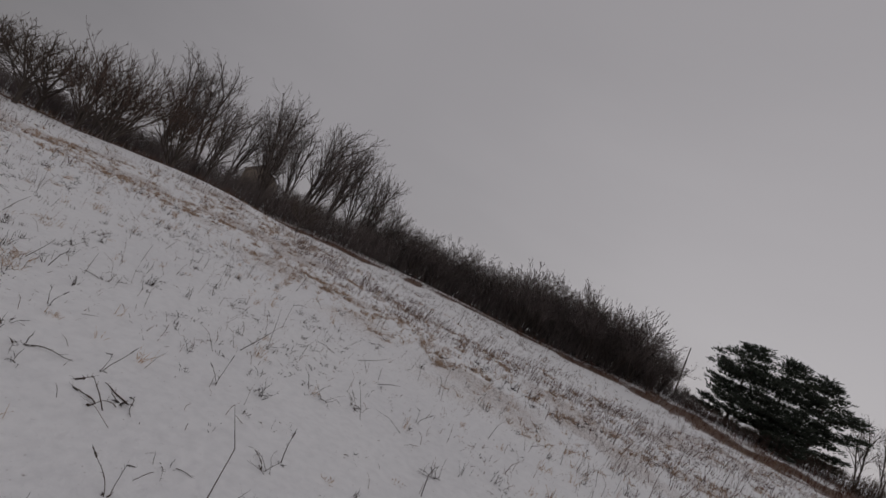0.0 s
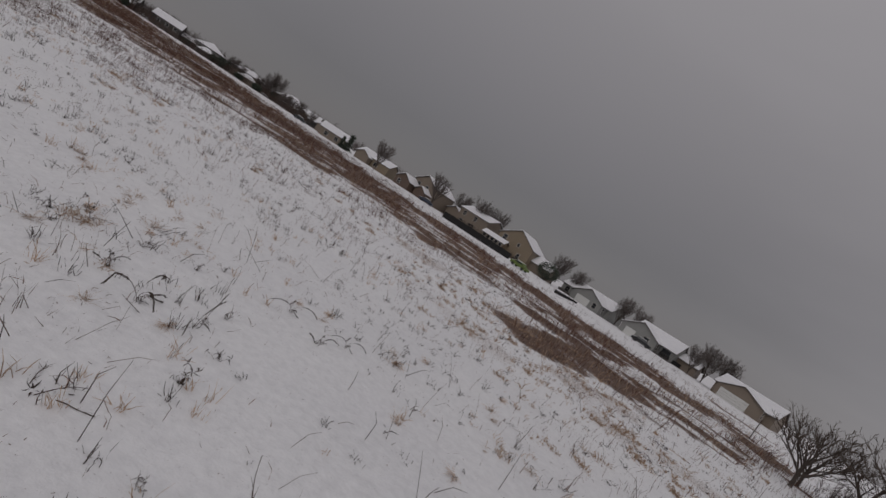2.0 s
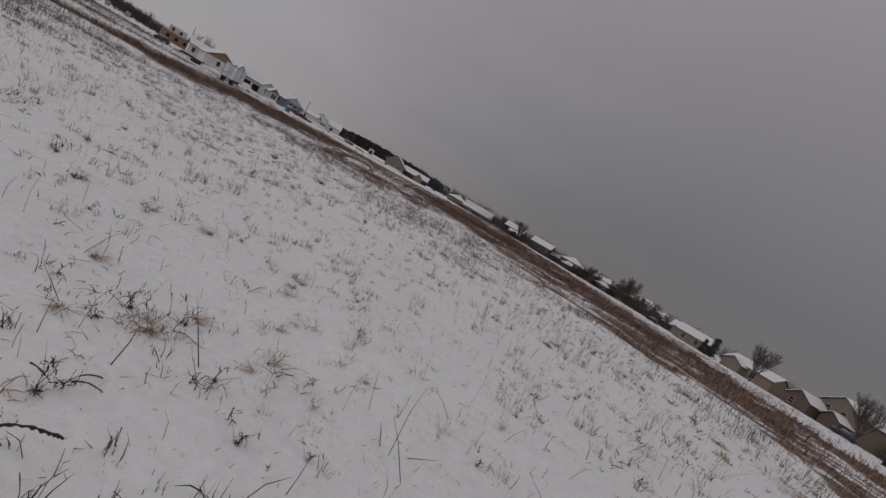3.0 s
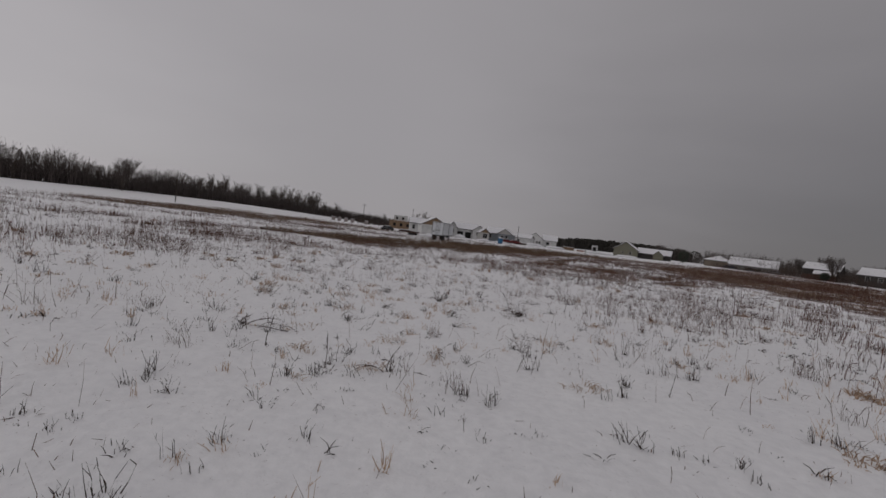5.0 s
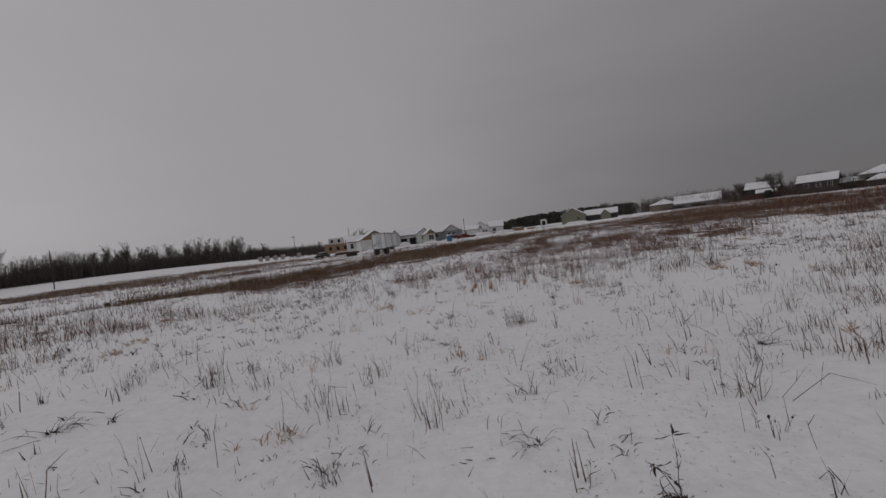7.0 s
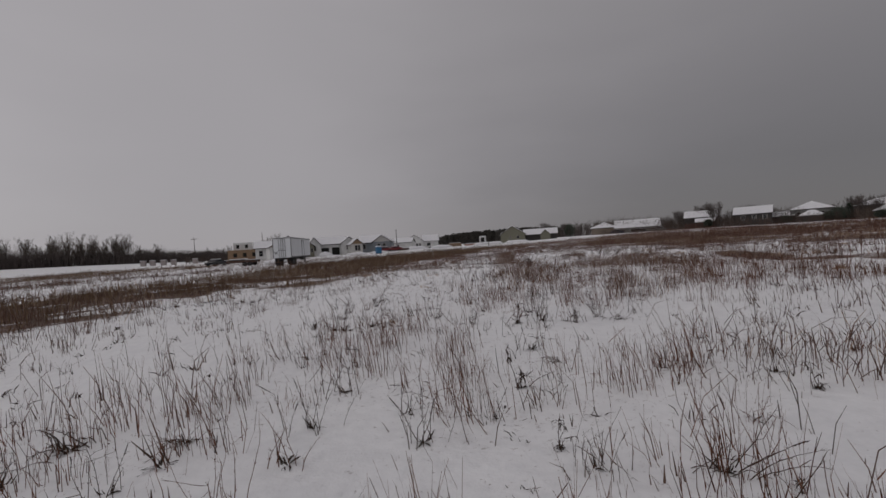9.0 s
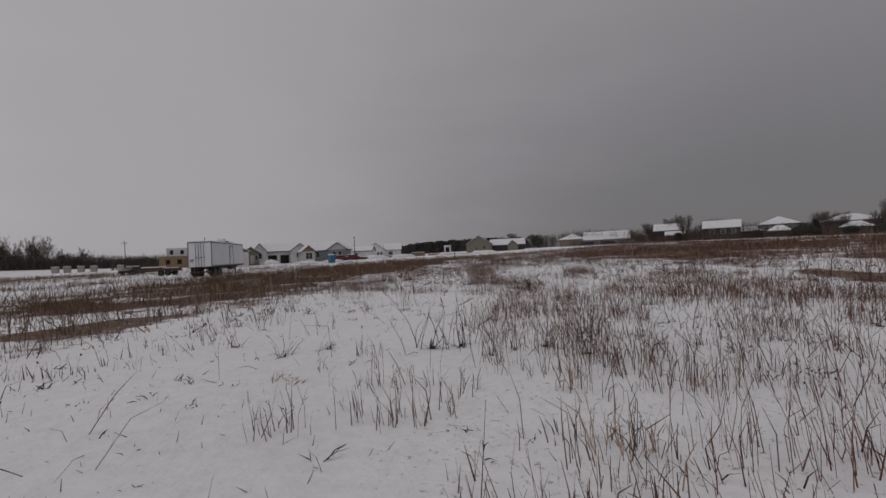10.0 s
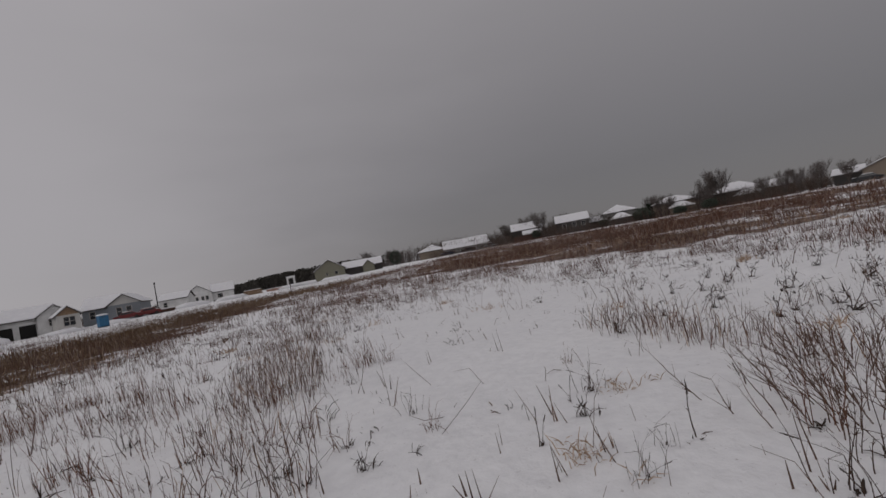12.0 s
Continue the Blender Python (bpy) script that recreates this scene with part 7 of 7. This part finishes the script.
WITHERED_B = [(3.7, -6.5, 0.2), (10.4, -5.4, 0.3), (3.7, -5.3, 0.2), (-0.9, -5.3, 0.2), (4, -4.7, 0.25), (2, -4.5, 0.2), (-0.3, -4.4, 0.25), (4.3, -4.4, 0.2), (1.4, -3.8, 0.25), (-2.2, -3.1, 0.3), (2.8, -2.2, 0.25), (1.3, -2.2, 0.2), (-0.1, -1, 0.2), (11.8, 1.6, 0.3), (12.1, 1.8, 0.35), (1.1, 4.3, 0.3), (11.2, 12.6, 0.35), (2, 13, 0.4), (11.1, 13.6, 0.35), (3.2, 14.1, 0.35), (4.8, 30.6, 0.15), (3.8, 31.5, 0.25), (6.2, 31.7, 0.3), (-17.5, 32.8, 0.3), (4, 32.9, 0.35), (5, 36, 0.4), (4.3, 36.4, 0.25), (1.4, 37.3, 0.25), (3.3, 37.7, 0.25)]
WITHERED_C = [(7.4, 37.9, 0.3), (2, 39.1, 0.25), (6.5, 39.2, 0.3), (2.6, 39.7, 0.35), (8.4, 44.2, 0.15), (7, 44.7, 0.2), (14.4, 54.7, 0.2), (9.4, 54.8, 0.2), (6.7, 55, 0.35), (18.5, 55.5, 0.25), (7.5, 58.1, 0.3), (22, 58.5, 0.25), (19.5, 59.1, 0.5), (22.2, 59.6, 0.35), (18.9, 59.7, 0.4), (15.2, 59.8, 0.28), (21.4, 60.5, 0.4), (13.5, 60.6, 0.2), (23.7, 60.8, 0.35), (19.5, 60.8, 0.3), (18.8, 61.2, 0.3), (17.8, 61.3, 0.3), (22.9, 61.7, 0.35), (21.3, 61.9, 0.35), (22.3, 61.9, 0.35), (20.9, 62.3, 0.35), (20, 65.1, 0.3), (26.8, 68.7, 0.6), (10, 71.1, 0.3)]
TAWNY_A = [(-1.1, -39.1, 0.25), (-3.7, -36.4, 0.25), (-1.4, -33.5, 0.2), (0.2, -30.9, 0.2), (3.2, -30.8, 0.25), (2, -28.1, 0.25), (0.1, -22.6, 0.25), (-3.6, -21.8, 0.2), (5.8, -20.9, 0.2), (-1, -20.7, 0.25), (0.7, -20.4, 0.3), (1.9, -20.3, 0.3), (6.7, -19.8, 0.22), (3.8, -19, 0.2), (0.5, -18.6, 0.25), (9.5, -18.1, 0.25), (0, -17.4, 0.2), (3.9, -16.9, 0.25), (1.3, -16.2, 0.25), (5, -15.8, 0.25), (6.6, -15.8, 0.25), (5.4, -15.7, 0.25), (1.8, -15.7, 0.25), (2, -14.5, 0.25), (5.5, -13.9, 0.25), (4.2, -13.5, 0.3), (4.6, -13.3, 0.22), (3.5, -11.8, 0.2), (4, -11.7, 0.2)]
TAWNY_B = [(0, -11.4, 0.25), (3.5, -11.1, 0.2), (-0.7, -10.7, 0.2), (18.6, -8.9, 0.35), (1.9, -8.6, 0.25), (20.4, -8.6, 0.3), (0.7, -8.4, 0.3), (-0.1, -8.4, 0.3), (2.1, -8.3, 0.3), (3.5, -8.1, 0.2), (1.1, -7.8, 0.3), (2.2, -7.3, 0.2), (-0.3, -7, 0.25), (2.5, -6.9, 0.2), (2.4, -5.8, 0.25), (2.5, -5.3, 0.25), (2.7, -5, 0.3), (0.8, -4.2, 0.3), (-1.5, -4.2, 0.3), (-0.3, -4.2, 0.25), (-2.3, -1.1, 0.25), (-6.3, 1, 0.35), (2.6, 26.8, 0.2), (0.9, 29.4, 0.15)]
BRANCHED = [(5.9, 35.6, 0.55), (6.5, 35.9, 0.55), (8, 43.6, 0.7), (11.3, 52.2, 0.8), (11.5, 53, 0.9)]
ARCHING = [(3.1, -12.7, 0.4), (2.4, -12.4, 0.5), (0.4, -11.5, 0.5), (2.9, -11.4, 0.5), (0, -10.8, 0.7), (0.3, -9.6, 0.5)]
HEAPS_D = [(8, 60.6, 0.4), (6.9, 63.8, 0.4), (10.4, 59.8, 0.5), (8.8, 60.9, 0.4), (12.7, 55.4, 0.3), (12.3, 54.8, 0.3), (11, 60.6, 0.4), (11.4, 60.7, 0.45), (8.9, 58.6, 0.35), (10, 57.9, 0.3), (10.7, 56.2, 0.3), (9.6, 59, 0.3)]
UPRIGHTS_F = [(8.8, 60.1, 0.5), (7.8, 62.5, 0.4), (10.7, 57.4, 0.45), (10.8, 57.1, 0.45), (11.1, 56.9, 0.5), (11.2, 55.9, 0.7), (11.3, 56.1, 0.65), (11.3, 55.8, 0.7), (12.8, 58.8, 0.4), (12.7, 57.3, 0.5), (11.4, 55.4, 0.45), (11.6, 55.3, 0.45), (11.9, 55.9, 0.4), (12.5, 56, 0.6), (11.8, 56.2, 0.45), (12.4, 55.7, 0.4), (12.3, 62.5, 0.5), (12.8, 66.6, 0.5), (13, 61.2, 0.5), (15.2, 58, 0.5), (15.7, 58, 0.55), (15.8, 57.7, 0.5), (15.6, 57.1, 0.5), (15.7, 56.8, 0.45), (15.9, 56.5, 0.45), (15.9, 58.4, 0.5)]
WITHERED_D = [(23.3, 66.5, 0.3), (21.5, 63.4, 0.3), (20.3, 61.1, 0.35), (19.4, 59.7, 0.35), (20, 59.4, 0.35), (20.4, 59, 0.3), (22.6, 59.8, 0.35), (22.4, 59, 0.35), (21.3, 57.9, 0.5), (22.2, 57.8, 0.4), (23.9, 58.1, 0.4), (22.9, 62.6, 0.3), (24.4, 62.6, 0.3), (23.2, 59, 0.4), (23, 57.4, 0.4)]
SINGLES_C = [(13.5, 55.3, 0.6), (14.1, 55.3, 0.6), (13, 55.1, 0.35), (13.7, 54.5, 0.35), (16.1, 56.1, 0.5), (15.8, 55.7, 0.5), (14.7, 54.8, 0.7)]
BRANCHED_B = [(12.1, 55.6, 0.6), (16, 55.9, 0.4), (15.9, 55.1, 0.4)]
plant_out([weed(70 + k, 4 + k, 0.5, 0.10, 0.9, 7, 0.05, 0.0058, 10, 0.3, 0.10, True, "few bent dead stems fallen over the snow", M_STEM) for k in range(6)], HEAPS_A, 0.45, 9)
plant_out([weed(80 + k, 10 + k, 0.46, 0.16, 0.75, 7, 0.035, 0.0036, 22, 0.12, 0.08, True, HEAP, M_STEM) for k in range(6)], HEAPS_B + HEAPS_C + HEAPS_D, 0.42, 1)
plant_out([weed(130 + k, 6 + k, 0.52, 0.012, 0.20, 10, 0.03, 0.0035, 14, 0.2, 0.09, False, UPRIGHT, M_STEM if k % 3 else M_RED) for k in range(7)], UPRIGHTS_A + UPRIGHTS_B + UPRIGHTS_C + UPRIGHTS_D + UPRIGHTS_E + UPRIGHTS_F, 0.5, 2)
plant_out([weed(160 + k, 1 + k % 2, 0.6, 0.01, 0.32, 5, 0.035, 0.0055, 5, 0.6, 0.02, True, SINGLE, M_STEM) for k in range(5)], SINGLES_A + SINGLES_B + SINGLES_C, 0.5, 3)
plant_out([weed(170 + k, 12, 0.62, 0.02, 0.36, 22, 0.07, 0.0036, 14, 0.4, 0.05, False, BRANCHY, M_STEM) for k in range(3)], BRANCHED + BRANCHED_B, 0.6, 4)
plant_out([weed(180 + k, 5, 0.85, 0.20, 0.35, 16, 0.03, 0.005, 8, 1.0, 0.04, True, ARCHED, M_STEM, 0.6) for k in range(3)], ARCHING, 0.65, 5)


def teasel(seed):
    """Tall stiff stems that end in upright egg-shaped seed heads."""
    r = random.Random(seed)
    ob = thing("teasel", Matrix(), "dead teasel with egg-shaped dark seed heads", "weed", "teasels")
    for k in range(9):
        shape, pts = stem_line(r, (r.gauss(0, 0.10), r.gauss(0, 0.10), 0), r.uniform(0, math.tau), abs(r.gauss(0.15, 0.12)), r.uniform(0.5, 0.95), 0.0, 0.0040, 5, 0.05)
        s = part("stem", shape, M_STEM, ob)
        if k < 7:
            up, knots = (pts[-1] - pts[-2]).normalized(), []
            knots = [pts[-1] + up * 0.011 * q for q in range(-1, 5)]
            part("seed_head", sprig(Shape(), knots, [0.004, 0.013, 0.017, 0.016, 0.011, 0.002], 7), M_SEED, s, "dark egg-shaped seed head")
    part("base_leaf", root_mass(r, 40, 0.14, 0.10), M_SEED, ob, "withered leaves at the base")
    return ob


plant_out([teasel(210), teasel(211)], [(9.5, 58.9, 0.9), (9.2, 59.3, 0.85), (9.9, 59.2, 0.8)], 0.85, 8)
plant_out([withered(190 + k, CURLED) for k in range(6)], WITHERED_A + WITHERED_B + WITHERED_C + WITHERED_D, 0.28, 6)


def grass_tuft(seed, size):
    """One tuft of flattened dead grass: narrow bent blades that share one root."""
    r = random.Random(seed)
    lean = r.uniform(0, math.tau)
    s = Shape()
    for k in range(34):
        az, t, L = r.gauss(lean, 0.75), abs(r.gauss(1.0, 0.38)), size * r.uniform(0.4, 1.15)
        bow = r.uniform(0.2, 1.3)
        out, side = Vector((math.cos(az), math.sin(az), 0)), Vector((-math.sin(az), math.cos(az), 0)) * r.uniform(0.0017, 0.0032)
        foot = Vector((r.gauss(0, 0.14), r.gauss(0, 0.14), 0)) * size
        mid = foot + (out * math.sin(t) + Vector((0, 0, math.cos(t)))) * L * 0.55
        tip = mid + (out * math.sin(min(t + bow, 1.9)) + Vector((0, 0, math.cos(min(t + bow, 1.9))))) * L * 0.5 + Vector((r.gauss(0, 0.03), r.gauss(0, 0.03), 0))
        mid.z, tip.z = max(mid.z, 0.03), max(tip.z, 0.03)
        n = len(s.v)
        s.v += [tuple(mid + side), tuple(mid - side), tuple(mid + Vector((0, 0, 0.004))), tuple(tip), tuple(foot)]
        s.f += [(n + 4, n, n + 2), (n + 4, n + 2, n + 1), (n, n + 3, n + 2), (n + 2, n + 3, n + 1)]
    ob = thing("grass_tuft", Matrix(), "tawny tuft of dead grass in the snow", "grass", "grass tufts")
    part("blade", s, M_TUFT if seed % 2 else M_STRAW, ob)
    part("base_leaf", root_mass(r, 9, size * 0.5, 0.04), M_STALK, ob)
    return ob


plant_out([grass_tuft(300 + k, 0.26) for k in range(5)], TAWNY_A + TAWNY_B, 0.24, 7)


def grass_sheaf(seed, size):
    """An upright bunch of tan dead grass: long blades close together, the outer ones folded down."""
    r = random.Random(seed)
    s = Shape()
    for k in range(56):
        az, t = r.uniform(0, math.tau), abs(r.gauss(0.16, 0.16))
        out, side = Vector((math.cos(az), math.sin(az), 0)), Vector((-math.sin(az), math.cos(az), 0)) * r.uniform(0.0022, 0.0042)
        foot, L = out * size * r.uniform(0, 0.2), size * r.uniform(0.35, 1.1)
        mid = foot + (out * math.sin(t) + Vector((0, 0, math.cos(t)))) * L * 0.6
        fold = t + (r.uniform(1.4, 2.7) if r.random() < 0.45 else r.uniform(0.0, 0.5))
        tip = mid + (out * math.sin(fold) + Vector((0, 0, math.cos(fold)))) * L * 0.5
        tip.z = max(tip.z, 0.02)
        n = len(s.v)
        s.v += [tuple(foot + side), tuple(foot - side), tuple(mid - side * 0.9), tuple(mid + side * 0.9), tuple(tip)]
        s.f += [(n, n + 1, n + 2, n + 3), (n + 3, n + 2, n + 4)]
    ob = thing("grass_sheaf", Matrix(), "upright bunch of tan dead grass in the snow", "grass", "grass tufts")
    part("blade", s, M_TUFT, ob)
    part("base_leaf", root_mass(r, 9, size * 0.5, 0.04), M_STALK, ob)
    return ob


plant_out([grass_sheaf(320 + k, 0.3) for k in range(3)], [(2.75, 27.25, 0.34), (3.25, 26.35, 0.40), (4.4, 26.3, 0.3), (5.0, 27.7, 0.22), (4.9, 26.9, 0.18), (2.6, 26.3, 0.2)], 0.3, 11)


def wild_shrub(x, y, seed, n, tall, wide, label):
    """A bare shrub: a tangle of slender reddish shoots leaning one way from a narrow foot."""
    r = random.Random(seed)
    ob = thing("shrub", Matrix.Translation((x, y, gz(x, y) - 0.03)), label, "shrub")
    for k in range(n):
        p = Vector((r.gauss(0, wide * 0.28), r.gauss(0, wide * 0.28), 0))
        d = Vector((p.x * 0.4 + r.gauss(0, 0.2) - 0.32, p.y * 0.4 + r.gauss(0, 0.2) + 0.15, 1))
        L = tall * r.uniform(0.4, 1.05)
        pts = arc(p, d, L, r.uniform(-0.02, 0.08), 8, r)
        fork = []
        for j in range(9):
            i = r.randint(2, 8)
            fork.append((i, pts[i] + (d.normalized() * 0.7 + Vector((r.gauss(0, 0.5), r.gauss(0, 0.5), 0.2))) * r.uniform(0.06, 0.2)))
        part("shoot", sprig(Shape(), pts, [0.0048 * (1 - i / 10) for i in range(9)], 4, fork), M_STALK, ob)


wild_shrub(12.7, 54.4, 5, 22, 0.45, 0.9, "low bare shrub of thin tawny shoots in the snow")
wild_shrub(16.3, 58.4, 1, 54, 0.72, 0.9, "bare shrub of slender dark shoots in the snow")
wild_shrub(17.4, 58.7, 3, 40, 0.7, 0.95, "bare shrub of leaning reddish shoots in the snow")


def stump(x, y, s, seed, label):
    r = random.Random(seed)
    ob = thing("stump", Matrix.Translation((x, y, gz(x, y) - 0.05)), label, "stump")
    b = Shape().blob((0, 0, 0.08 * s), (0.14 * s, 0.11 * s, 0.14 * s), seed, 5, 8)
    b.tube((0.05 * s, 0, 0.05 * s), (0.14 * s, 0.05 * s, 0.26 * s), 0.04 * s, 0.012 * s, 6)
    b.tube((-0.03 * s, 0.03 * s, 0.05 * s), (-0.09 * s, 0.02 * s, 0.24 * s), 0.035 * s, 0.01 * s, 6)
    part("wood", b, M_BARK, ob, smooth=False)
    part("snow_cap", Shape().blob((0.0, 0.0, 0.21 * s), (0.07 * s, 0.06 * s, 0.025 * s), seed, 4, 8), M_SNOW, ob)


stump(-20.2, 39.7, 1.5, 2, "dark clod of earth and wood in the snow")
